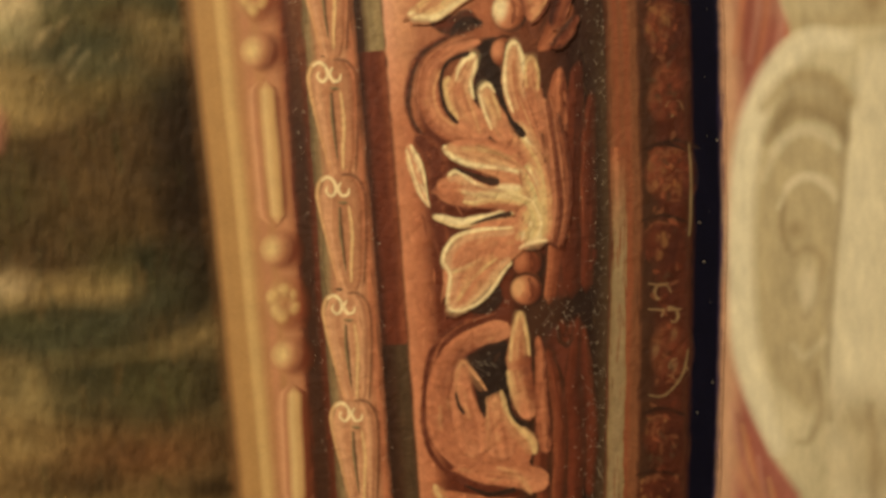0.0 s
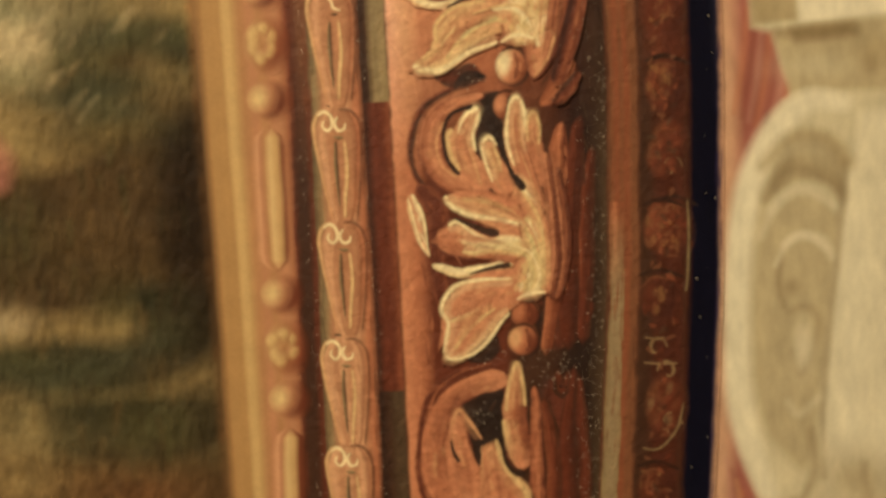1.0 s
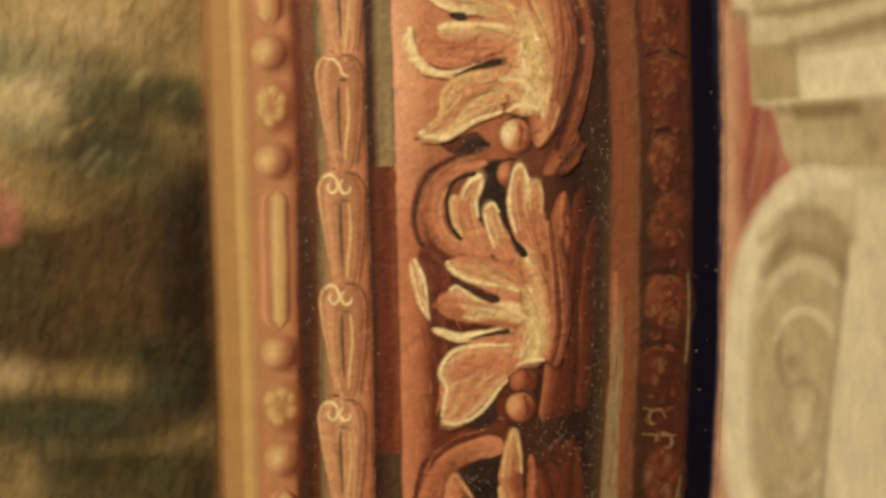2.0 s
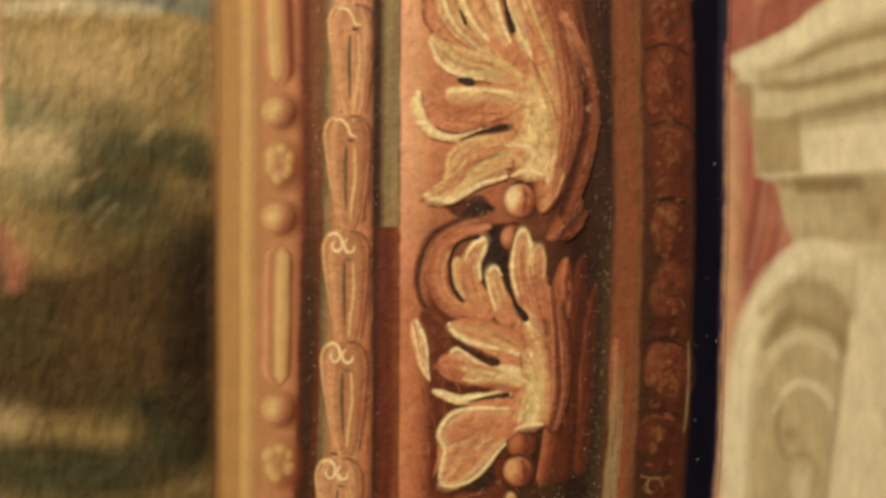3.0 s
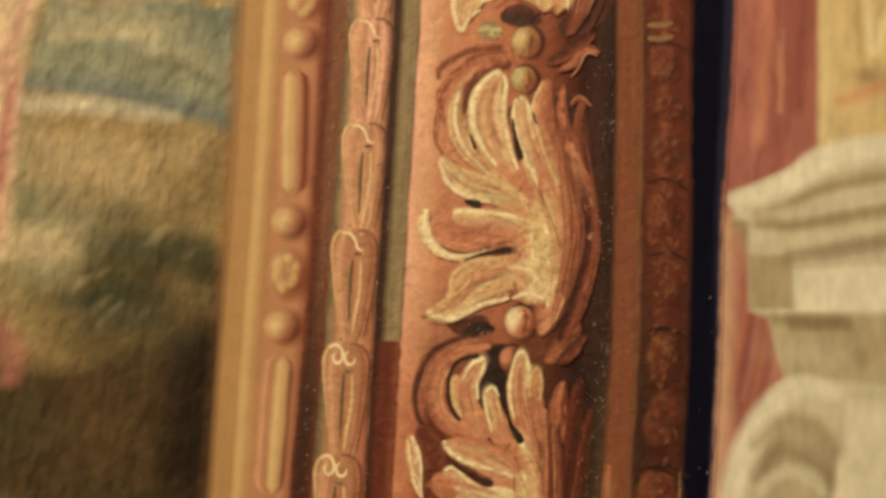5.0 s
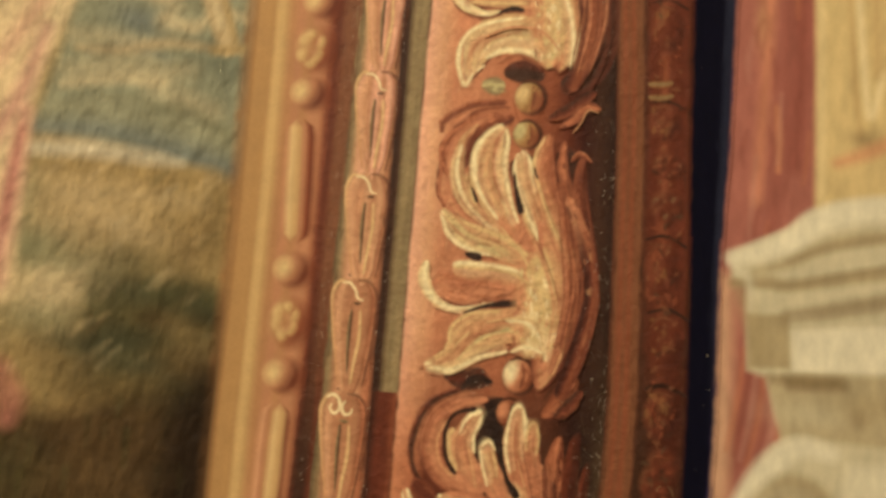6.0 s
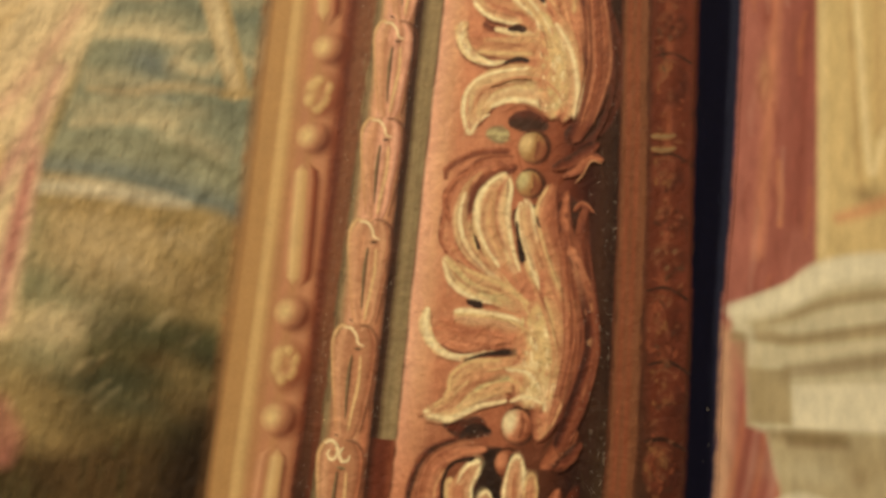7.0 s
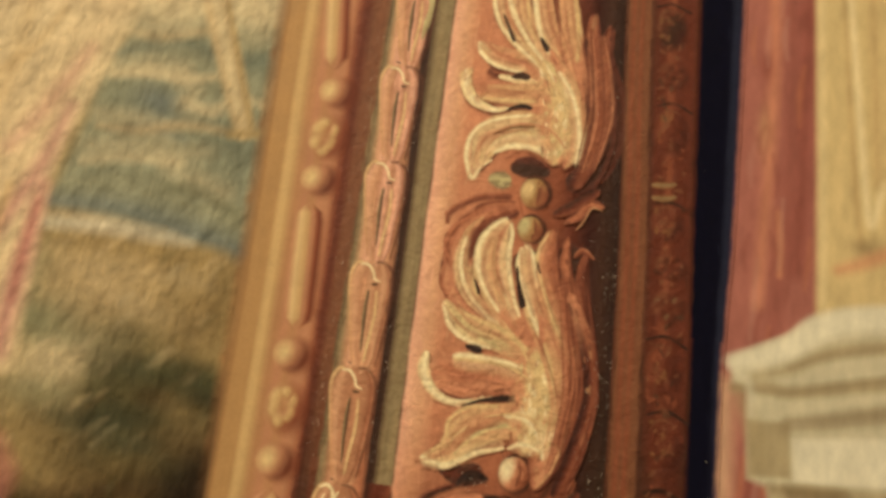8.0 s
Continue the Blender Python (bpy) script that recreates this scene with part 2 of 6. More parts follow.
            for k in range(5):
                for j in range(2):
                    r = o + k * 3 + j
                    self.f.append((r, r + 1, r + 4, r + 3))
        return self

    def bead(self, u, v, ru, rv, lit, mid, dark, lift=0.5, dome=1.0, seed=0, turn=0.0, soft=0.18):
        """A painted pearl: lit at its upper left."""
        L, M, D = (np.array(PIG[c]) for c in (lit, mid, dark))
        o = len(self.v)
        rings, seg = 9, 24
        uv, hues, cover = np.zeros((rings + 1, seg, 2)), np.zeros((rings + 1, seg, 3)), np.ones((rings + 1, seg))
        for i in range(rings + 1):
            for j in range(seg):
                r, a = i / rings, 2 * math.pi * j / seg
                x, y = r * math.cos(a), r * math.sin(a)
                cx, cy = x * math.cos(turn) - y * math.sin(turn), x * math.sin(turn) + y * math.cos(turn)
                self.v.append(spot(u + ru * x, v + rv * y, RISE * lift - 0.02 + 0.06 * dome * math.sqrt(max(0, 1 - r * r))))
                d = min(1, max(0, (cx * 0.85 - cy * 0.35 + 0.78 + 0.2 * r * r) / 1.6))
                c = L * (1 - d * 2) + M * d * 2 if d < 0.5 else M * (2 - d * 2) + D * (d * 2 - 1)
                uv[i, j] = u + ru * x, v + rv * y
                hues[i, j] = np.clip(c, 0.004, 1) * (1 + 0.15 * noise.noise((u + x * 3, v + y * 3, seed)))
                cover[i, j] = min(1.0, (1 - r) / soft)
        self.c.extend(WET.lay(*(np.concatenate([x, x[:, :1]], 1) for x in (uv, hues, cover)))[:, :-1].reshape(-1, 3))
        for i in range(rings):
            for j in range(seg):
                a, b = o + i * seg + j, o + i * seg + (j + 1) % seg
                self.f.append((a, a + seg, b + seg, b))
        return self


def mesh_part(name, verts, faces, colours, material, parent=None, label=""):
    me = bpy.data.meshes.new(name)
    me.from_pydata([tuple(x) for x in verts], [], [tuple(x) for x in faces])
    if colours is not None:
        at = me.attributes.new("pigment", "FLOAT_COLOR", "POINT")
        c = np.ones((len(verts), 4), np.float32)
        c[:, :3] = np.clip(np.array(colours), 0.002, 0.95)
        at.data.foreach_set("color", c.ravel())
    me.materials.append(material)
    me.polygons.foreach_set("use_smooth", [True] * len(me.polygons))
    ob = new(name, me)
    if parent is not None:
        ob.parent = parent
    if label:
        tagged(ob, label)
    return ob


def part(name, strokes, parent, label="", material=None):
    return mesh_part(name, strokes.v, strokes.f, strokes.c, material or PAINT, parent, label)


def slab(name, x0, x1, y0, y1, z0, z1, material, parent=None):
    bm = bmesh.new()
    bmesh.ops.create_cube(bm, size=1, matrix=Matrix.LocRotScale(((x0 + x1) / 2, (y0 + y1) / 2, (z0 + z1) / 2), None, (x1 - x0, y1 - y0, z1 - z0)))
    me = bpy.data.meshes.new(name)
    bm.to_mesh(me)
    bm.free()
    me.materials.append(material)
    ob = new(name, me)
    if parent is not None:
        ob.parent = parent
    return ob


class Panel:
    """A stretch of canvas painted wet in wet: soft strokes laid over one another on a fine grid of pigment."""

    def __init__(self, u0, u1, v0, v1, step, ground):
        self.us = np.arange(u0, u1 + step * 0.5, step)
        self.vs = np.arange(v0, v1 + step * 0.5, step)
        self.U, self.V = np.meshgrid(self.us, self.vs)
        self.C = np.zeros(self.U.shape + (3,)) + np.array(PIG[ground])
        rnd = np.random.RandomState(4)
        self.wave = 0.6 * sum(np.sin(self.U * rnd.uniform(-.12, .12) + self.V * rnd.uniform(-.12, .12) + rnd.uniform(0, 6)) for _ in range(9)) / 3

    def over(self, mask, colour):
        m = np.clip(mask, 0, 1)[..., None]
        self.C = self.C * (1 - m) + np.array(PIG[colour]) * m

    def blob(self, u, v, ru, rv, colour, strength=1.0, turn=0.0, hard=1.0, ragged=0.25):
        a = math.radians(turn)
        du, dv = self.U - u, self.V - v
        x, y = (du * math.cos(a) + dv * math.sin(a)) / ru, (-du * math.sin(a) + dv * math.cos(a)) / rv
        r = np.sqrt(x * x + y * y) * (1 + ragged * self.wave * 0.35)
        self.over(strength * np.exp(-np.power(r, 2 * hard) * 0.9), colour)

    def stroke(self, pts, widths, colour, soft=1.2, strength=1.0):
        line = smooth_line(pts, 5)
        wid = np.interp(np.linspace(0, 1, len(line)), np.linspace(0, 1, len(widths)), widths)
        best = np.full(self.U.shape, 1e9)
        for a, b, wa, wb in zip(line, line[1:], wid, wid[1:]):
            d = b - a
            t = np.clip(((self.U - a[0]) * d[0] + (self.V - a[1]) * d[1]) / (d @ d + 1e-9), 0, 1)
            best = np.minimum(best, np.hypot(self.U - a[0] - t * d[0], self.V - a[1] - t * d[1]) - (wa + (wb - wa) * t) / 2)
        self.over(strength * np.clip(0.5 - best / (2 * soft), 0, 1), colour)

    def fill(self, pts, colour, soft=1.2, strength=1.0, sharp=False):
        """A filled outline with a soft edge."""
        line = np.array(pts, float) if sharp else smooth_line(list(pts) + [pts[0]], 8)[:-1]
        inside = np.zeros(self.U.shape, bool)
        best = np.full(self.U.shape, 1e9)
        for a, b in zip(line, np.roll(line, -1, axis=0)):
            d = b - a
            t = np.clip(((self.U - a[0]) * d[0] + (self.V - a[1]) * d[1]) / (d @ d + 1e-9), 0, 1)
            best = np.minimum(best, np.hypot(self.U - a[0] - t * d[0], self.V - a[1] - t * d[1]))
            cross = (a[1] > self.V) != (b[1] > self.V)
            with np.errstate(divide="ignore", invalid="ignore"):
                at = a[0] + (self.V - a[1]) / (b[1] - a[1] + 1e-12) * d[0]
            inside ^= cross & (self.U < at)
        self.over(strength * np.clip(0.5 + np.where(inside, best, -best) / (2 * soft), 0, 1), colour)

    def mottle(self, scale_u, scale_v, amount, seed):
        """Broken colour: patches of lighter and darker paint, drawn out along the brush."""
        g = np.array([[noise.fractal((u / scale_u, v / scale_v, seed), 1.0, 2.0, 4) for u in self.us] for v in self.vs])
        self.C = self.C * (1 + amount * g[..., None])

    def build(self, name, parent, material, lift=0.0, label="", cockle=0.0):
        h, w = self.U.shape
        bulge = cockle * self.wave
        verts = [spot(self.U[i, j], self.V[i, j], lift + bulge[i, j]) for i in range(h) for j in range(w)]
        faces = [(i * w + j, i * w + j + 1, (i + 1) * w + j + 1, (i + 1) * w + j) for i in range(h - 1) for j in range(w - 1)]
        return mesh_part(name, verts, faces, self.C.reshape(-1, 3), material, parent, label)


# ---- the room: plain walls that close the place ----
for nm, box, mt in (("wall_north", (-2.2, 2.2, 0.004, 0.2, 0, 3.0), PLASTER), ("wall_south", (-2.2, 2.2, -4.2, -4.0, 0, 3.0), PLASTER),
                    ("wall_west", (-2.4, -2.2, -4.2, 0.2, 0, 3.0), PLASTER), ("wall_east", (2.2, 2.4, -4.2, 0.2, 0, 3.0), PLASTER),
                    ("floor", (-2.4, 2.4, -4.2, 0.2, -0.1, 0), BOARDS), ("ceiling", (-2.4, 2.4, -4.2, 0.2, 3.0, 3.1), PLASTER)):
    tagged(slab(nm, *box, mt), {"floor": "dark brown wooden floor", "ceiling": "plain pale plaster ceiling"}.get(nm, "plain pale plaster wall"), "wall" if "wall" in nm else nm, kind="structure")

# edges of the painted mouldings, followed up the canvas
LEVELS = (-170, -110, -15, 75, 150, 210, 300, 400)
EDGES = {
    "gold": (-108, -109, -110.5, -113, -114.5, -117, -120, -123),
    "bead": (-93, -93.5, -94.5, -96.5, -98, -99.5, -103, -107),
    "dark": (-73, -72.5, -71, -71, -73, -75, -79, -82),
    "husk": (-63, -63.5, -64, -64, -65, -65, -65, -65),
    "gap": (-37, -37.5, -38, -40, -41, -42, -45, -47),
    "leaf": (-25, -25.5, -26.5, -28, -29.5, -30.5, -31, -32),
    "fillet": (60, 63.5, 69.5, 71, 69, 67, 61.5, 57),
    "carved": (75, 78.5, 83.5, 84.5, 82.5, 80, 75, 71),
    "edging": (97, 101, 106, 107, 105, 102.5, 99.5, 96),
    "seam": (110.5, 114.5, 119.5, 120.5, 119.5, 121.5, 121.5, 120.5),
}


def edge(key, v):
    return float(np.interp(v, LEVELS, EDGES[key]))


def band(strokes, left, right, across, v0=-165, v1=395, inset=(0, 0), lift=0.1, dome=0.05, seed=0, streak=0.14, end=None, touches=True, feather=1.0):
    vs = np.linspace(v0, v1, 15)
    mids = [((edge(left, v) + inset[0] + edge(right, v) + inset[1]) / 2, v) for v in vs]
    wids = [edge(right, v) + inset[1] - edge(left, v) - inset[0] + feather for v in vs]
    strokes.ribbon(mids, wids, across, end, lift=lift, dome=dome, seed=seed, streak=streak, per=5, ends=False, feather=feather)
    if not touches:
        return strokes
    return strokes.dabs(mids, wids, across, end, count=int((v1 - v0) * 0.6), lift=lift + 0.03, seed=v0 + wids[0], size=0.6, reach=20.0, tone=0.13, per=5, stray=0.03)


painting = tagged(new("painted_canvas"), "large oil painting with a painted gilt leaf border", "painting")
slab("canvas_backing", -0.36, 0.124, -0.0005, 0.003, MID - 0.2, MID + 0.42, CANVAS, painting)

# ---- the painted landscape inside the border ----
field = Panel(-345, -104, -170, 395, 1.3, "ochre")
f = field
# far water and hills
f.fill([(-198.4, 330.1), (-200.2, 295.5), (-212.4, 241.3), (-223.3, 187.0), (-115.5, 168.9), (-118.8, 247.2), (-117.3, 340.3)], "green_grey", 4, 0.9, True)
f.blob(-184.8, 297.5, 22, 14, "tan", 0.8)
f.blob(-132.0, 300.9, 16, 16, "tan", 0.6)
f.stroke([(-209.4, 267.6), (-192.5, 275.8), (-168.5, 280.2), (-142.0, 272.4), (-118.4, 277.8)], (6, 8, 9, 9, 8), "teal", 3, 0.75)
f.stroke([(-210.6, 259.3), (-189.9, 264.3), (-168.3, 264.8)], (4, 5, 3), "tan", 6, 0.63)
f.blob(-200.0, 247.7, 20, 11, "green_grey", 0.8)
f.blob(-177.6, 244.3, 14, 9, "blue", 0.9, -15)
f.blob(-188.5, 238.1, 10, 5, "teal", 0.6)
f.stroke([(-170.3, 259.7), (-161.1, 252.8), (-163.9, 244.5), (-148.1, 241.8)], (4, 5, 4, 4), "tan", 6, 0.63)
f.stroke([(-207.6, 234.0), (-189.2, 234.2), (-169.8, 229.5)], (4, 5, 3), "tan", 6, 0.54)
f.stroke([(-199.6, 226.5), (-179.1, 230.4), (-159.9, 226.1)], (3, 5, 4), "blue_grey", 2.5, 0.7)
f.stroke([(-209.3, 215.8), (-185.9, 220.2), (-164.2, 217.8), (-146.9, 221.6)], (4, 6, 6, 3), "tan", 6, 0.50)
f.stroke([(-209.4, 204.1), (-186.7, 210.2), (-168.1, 208.0)], (5, 7, 5), "green_grey", 3, 0.8)
f.blob(-140.3, 233.4, 16, 10, "teal", 0.7)
f.blob(-125.8, 221.3, 14, 18, "teal", 0.65)
f.blob(-126.5, 271.8, 12, 10, "teal", 0.7)
f.stroke([(-165.5, 209.9), (-149.6, 205.9), (-133.6, 200.5)], (4, 6, 5), "tan", 6, 0.45)
f.stroke([(-163.2, 199.5), (-145.2, 198.9), (-125.5, 189.6)], (4, 5, 5), "moss", 3, 0.4)
f.stroke([(-226.1, 186.0), (-193.3, 187.4), (-159.5, 182.9), (-119.0, 171.9)], (9, 11, 14, 15), "blue_grey", 4, 0.8)
f.stroke([(-222.7, 184.6), (-183.9, 185.6), (-149.8, 178.9), (-118.6, 169.9)], (4, 5, 6, 8), "blue", 3, 0.65)
# grass slope
f.fill([(-239.1, 166.9), (-191.8, 168.8), (-157.0, 171.5), (-117.5, 164.3), (-102.7, 103.7), (-129.4, 84.0), (-180.7, 87.5), (-232.9, 80.2), (-260.7, 158.0)], "ochre", 4)
f.stroke([(-226.0, 174.0), (-193.6, 176.0), (-160.6, 174.5), (-145.6, 173.0)], (7, 8, 7, 2), "pale", 3, 0.7)
f.stroke([(-206.2, 155.1), (-173.9, 155.2), (-132.7, 153.6)], (6, 9, 6), "ochre_light", 5, 0.5)
f.blob(-173.5, 140.9, 26, 8, "ochre_light", 0.6, -20)
f.blob(-129.6, 138.4, 22, 10, "ochre_dark", 0.5, 60)
f.blob(-222.3, 148.6, 9, 16, "moss_grey", 0.7)
f.blob(-205.3, 128.0, 16, 10, "moss_grey", 0.8)
f.blob(-169.6, 124.5, 26, 9, "moss", 0.8, -10)
f.blob(-128.9, 108.2, 24, 8, "moss", 0.8, -5)
f.blob(-199.8, 106.5, 20, 14, "ochre_light", 0.8)
f.blob(-199.1, 138.1, 40, 22, "ochre_light", 0.5)
f.blob(-202.3, 116.8, 26, 9, "moss_grey", 0.8, -6)
f.blob(-194.2, 103.3, 20, 10, "ochre_light", 0.8)
f.blob(-202.7, 91.4, 26, 14, "moss_grey", 0.7)
# trees and shade
f.fill([(-185.8, 111.2), (-161.2, 113.5), (-117.9, 110.1), (-114.1, 88.9), (-161.7, 76.2), (-183.4, 89.8)], "moss", 6, 0.85)
f.blob(-120.7, 98.2, 9, 5, "green_dark", 0.8)
f.blob(-145.1, 95.9, 12, 6, "ochre_dark", 0.7)
f.fill([(-151.0, 65.4), (-134.6, 67.9), (-113.0, 70.3), (-108.6, -12.3), (-135.8, -17.6), (-240.8, -17.7), (-239.6, 47.4), (-189.6, 49.7)], "brown", 7, 0.95)
f.fill([(-137.4, 65.3), (-110.2, 72.9), (-108.4, 3.8), (-132.8, 3.8)], "brown_dark", 8, 0.9)
f.blob(-183.8, 65.7, 30, 16, "ochre_dark", 0.7)
f.blob(-211.4, 68.7, 14, 14, "ochre", 0.7)
f.blob(-137.2, 75.9, 16, 9, "ochre_dark", 0.8, 20)
f.blob(-169.9, 83.6, 26, 8, "green_dark", 0.65, 8, 1.2)
f.blob(-160.4, 72.2, 16, 6, "green_dark", 0.5, 12, 1.2)
f.blob(-209.5, 20.2, 20, 22, "moss", 0.5)
f.blob(-165.3, 20.0, 22, 24, "ochre_dark", 0.3)
f.blob(-215.8, -21.8, 14, 7, "ochre_light", 0.6, 0, 1.1)
f.blob(-206.0, -23.4, 15, 8, "ochre_dark", 0.5, 0, 1.1)
f.blob(-154.9, -17.6, 20, 14, "moss", 0.6)
f.fill([(-235.6, -35.4), (-185.4, -31.2), (-152.4, -33.8), (-150.7, -9.6), (-130.2, -8.2), (-111.3, -12.3), (-110.2, -33.7), (-141.8, -55.3), (-191.4, -58.3), (-236.0, -58.6)], "green_dark", 5, 0.9)
f.blob(-207.8, -42.1, 16, 8, "moss", 0.6)
f.blob(-147.1, -41.9, 12, 10, "brown", 0.7)
f.fill([(-242.0, -57.7), (-203.6, -57.0), (-206.1, -81.4), (-173.9, -88.5), (-109.4, -97.2), (-109.3, -164.1), (-253.5, -157.7)], "ochre_dark", 6, 0.8)
f.blob(-206.4, -70.2, 24, 16, "moss_grey", 0.35)
f.blob(-180.4, -66.2, 30, 12, "moss", 0.6)
f.fill([(-201.1, -59.8), (-117.0, -58.8), (-110.8, -80.8), (-133.5, -93.3), (-193.2, -89.0)], "green_dark", 6, 0.85)
f.blob(-145.5, -76.3, 16, 14, "moss", 0.6)
f.blob(-151.1, -107.6, 44, 14, "earth", 0.85)
f.blob(-182.7, -121.4, 12, 6, "brown_dark", 0.5)
f.blob(-122.5, -124.2, 20, 8, "brown_dark", 0.8)
f.blob(-212.9, -100.9, 16, 7, "ochre", 0.5)
f.blob(-196.1, -118.0, 24, 6, "brown", 0.6)
rnd = random.Random(21)
for i in range(70):
    u, v = rnd.uniform(-250, -125), rnd.uniform(60, 165)
    k = rnd.uniform(4, 11)
    f.stroke([(u, v), (u + k * 0.35, v + k * 0.5), (u + k * 0.9, v + k)], (1.5, rnd.uniform(2, 3.5), 1.2), rnd.choice(("ochre_light", "ochre_light", "tan", "ochre_dark", "moss")), 1.6, rnd.uniform(0.2, 0.5))
for i in range(140):
    u, v = rnd.uniform(-225, -122), rnd.uniform(-140, 60)
    k = rnd.uniform(5, 16)
    f.stroke([(u, v), (u + k * rnd.uniform(-0.2, 0.3), v + k)], (1.5, rnd.uniform(2, 4)), rnd.choice(("ochre_dark", "brown", "moss", "brown_dark", "ochre_dark", "green_dark", "brown_dark")), 1.7, rnd.uniform(0.2, 0.5))
f.blob(-216.5, 126.5, 13, 9, "moss_grey", 0.7)
f.blob(-160.6, 110.6, 24, 9, "teal_dark", 0.55, -8)
f.blob(-125.1, 103.3, 12, 9, "teal_dark", 0.5)
f.blob(-168.2, 82.5, 22, 7, "teal_dark", 0.5, 8, 1.1)
f.blob(-149.6, 74.6, 16, 5, "teal_dark", 0.45, 12, 1.1)
f.blob(-130.7, 90.5, 10, 6, "ochre", 0.5)
f.blob(-204.3, 107.3, 16, 9, "tan", 0.55)
f.blob(-200.0, 63.6, 16, 12, "ochre", 0.6)
f.blob(-158.0, 84.0, 40, 15, "green_dark", 0.2)
f.blob(-160.0, 66.0, 44, 12, "moss", 0.4)
f.blob(-190.0, 40.0, 30, 26, "brown", 0.1)
f.blob(-208.0, -76.0, 17, 15, "ochre", 0.32)
f.stroke([(-194.1, 83.1), (-176.2, 77.7), (-152.9, 74.1), (-127.5, 64.9)], (5, 9, 11, 5), "teal_dark", 5, 0.4)
f.stroke([(-215.8, -44.1), (-197.3, -49.2), (-164.1, -42.8), (-128.1, -31.4)], (6, 14, 18, 12), "teal_dark", 6, 0.6)
f.blob(-212.9, -24.1, 14, 6, "tan", 0.3)
f.stroke([(-211.7, 311.1), (-187.7, 310.7), (-155.4, 308.0), (-124.1, 308.6)], (26, 26, 24, 24), "tan", 5, 0.75)
f.stroke([(-203.7, 283.3), (-184.4, 281.5), (-160.7, 287.8)], (3, 6, 4), "ochre_light", 3, 0.6)
f.stroke([(-205.5, 257.7), (-186.0, 260.9), (-164.1, 259.8), (-146.4, 263.4)], (5, 7, 5, 3), "tan", 2.5, 0.7)
f.stroke([(-206.1, 227.8), (-184.8, 228.4), (-161.6, 233.7), (-131.1, 233.0)], (3, 5, 5, 3), "ochre_light", 2.5, 0.65)
f.stroke([(-164.6, 247.6), (-148.4, 243.3), (-138.1, 252.6), (-122.3, 249.9)], (3, 5, 4, 3), "tan", 2.5, 0.6)
f.stroke([(-210.5, 208.5), (-187.4, 213.2), (-160.3, 213.7)], (4, 6, 3), "tan", 3, 0.6)
for v in range(-160, 395, 40):
    f.stroke([(edge("gold", v) - 2, v), (edge("gold", v + 40) - 2, v + 40)], (5, 5), "gold_dark", 2.6, 0.8)
# the dark margin beside the border, and broad drapery on the far side
for a, b, c in ((-20, 16, 0.7), (50, 14, 0.75), (-95, 12, 0.5)):
    f.blob(edge("gold", a) - 6, a, b, 40, "brown_dark", c)
f.fill([(-193.8, 323.7), (-206.3, 281.3), (-214.7, 244.2), (-223.4, 205.3), (-223.9, 171.9), (-220.7, 125.9), (-221.3, 100.8), (-242.8, 95.0), (-275.5, 107.1), (-348.1, 304.3)], "sand", 3)
f.blob(-255.5, 275.0, 50, 26, "tan", 0.5, 30)
f.stroke([(-259.2, 301.6), (-260.4, 257.8), (-266.2, 221.5)], (6, 9, 6), "yellow_dark", 5, 0.4)
f.stroke([(-196.2, 306.2), (-213.2, 270.5), (-224.3, 227.0), (-233.6, 191.7), (-244.7, 154.3)], (8, 8, 7, 7, 6), "tan", 4, 0.7)
f.stroke([(-220.8, 269.5), (-229.8, 248.7), (-240.1, 228.1), (-251.0, 210.9)], (4, 7, 7, 5), "rose", 5, 0.6)
f.stroke([(-223.7, 236.6), (-230.8, 204.3), (-240.1, 181.7), (-247.0, 162.8)], (5, 8, 9, 7), "rose", 4, 0.8)
f.stroke([(-227.7, 192.4), (-228.1, 159.5), (-229.3, 130.4), (-229.0, 108.0)], (6, 9, 10, 9), "rose", 4, 0.9)
f.stroke([(-228.4, 183.3), (-229.5, 153.4), (-228.6, 133.4)], (3, 4, 3), "pink", 3, 0.8)
f.stroke([(-245.3, 190.1), (-247.0, 162.8), (-247.8, 133.6)], (4, 5, 5), "yellow_dark", 3, 0.7)
f.stroke([(-267.8, 250.2), (-252.9, 265.3), (-240.3, 290.4)], (3, 5, 3), "yellow_dark", 3, 0.5)
f.stroke([(-168.8, 326.9), (-155.2, 294.5), (-143.3, 266.4), (-130.4, 235.6)], (14, 14, 13, 11), "ochre_light", 1.8, 0.95)
f.stroke([(-168.2, 327.0), (-153.9, 291.4), (-135.3, 245.0)], (5, 5, 4), "tan", 2, 0.8)
f.stroke([(-160.1, 328.0), (-146.6, 289.0), (-127.3, 238.2)], (2, 3, 3), "ochre", 1.8, 0.8)
f.stroke([(-136.4, 232.3), (-123.8, 234.0)], (5, 5), "ochre", 2, 0.8)
f.stroke([(-219.8, 64.8), (-211.7, 52.6), (-211.8, 43.1)], (12, 14, 9), "pink", 4, 0.6)
f.mottle(7, 18, 0.16, 3.0)
f.mottle(6, 6, 0.13, 8.0)
f.mottle(26, 18, 0.18, 12.0)
f.build("landscape", painting, SOFT, lift=-1.2, label="soft painted landscape with dark trees, water and grass", cockle=0.25)

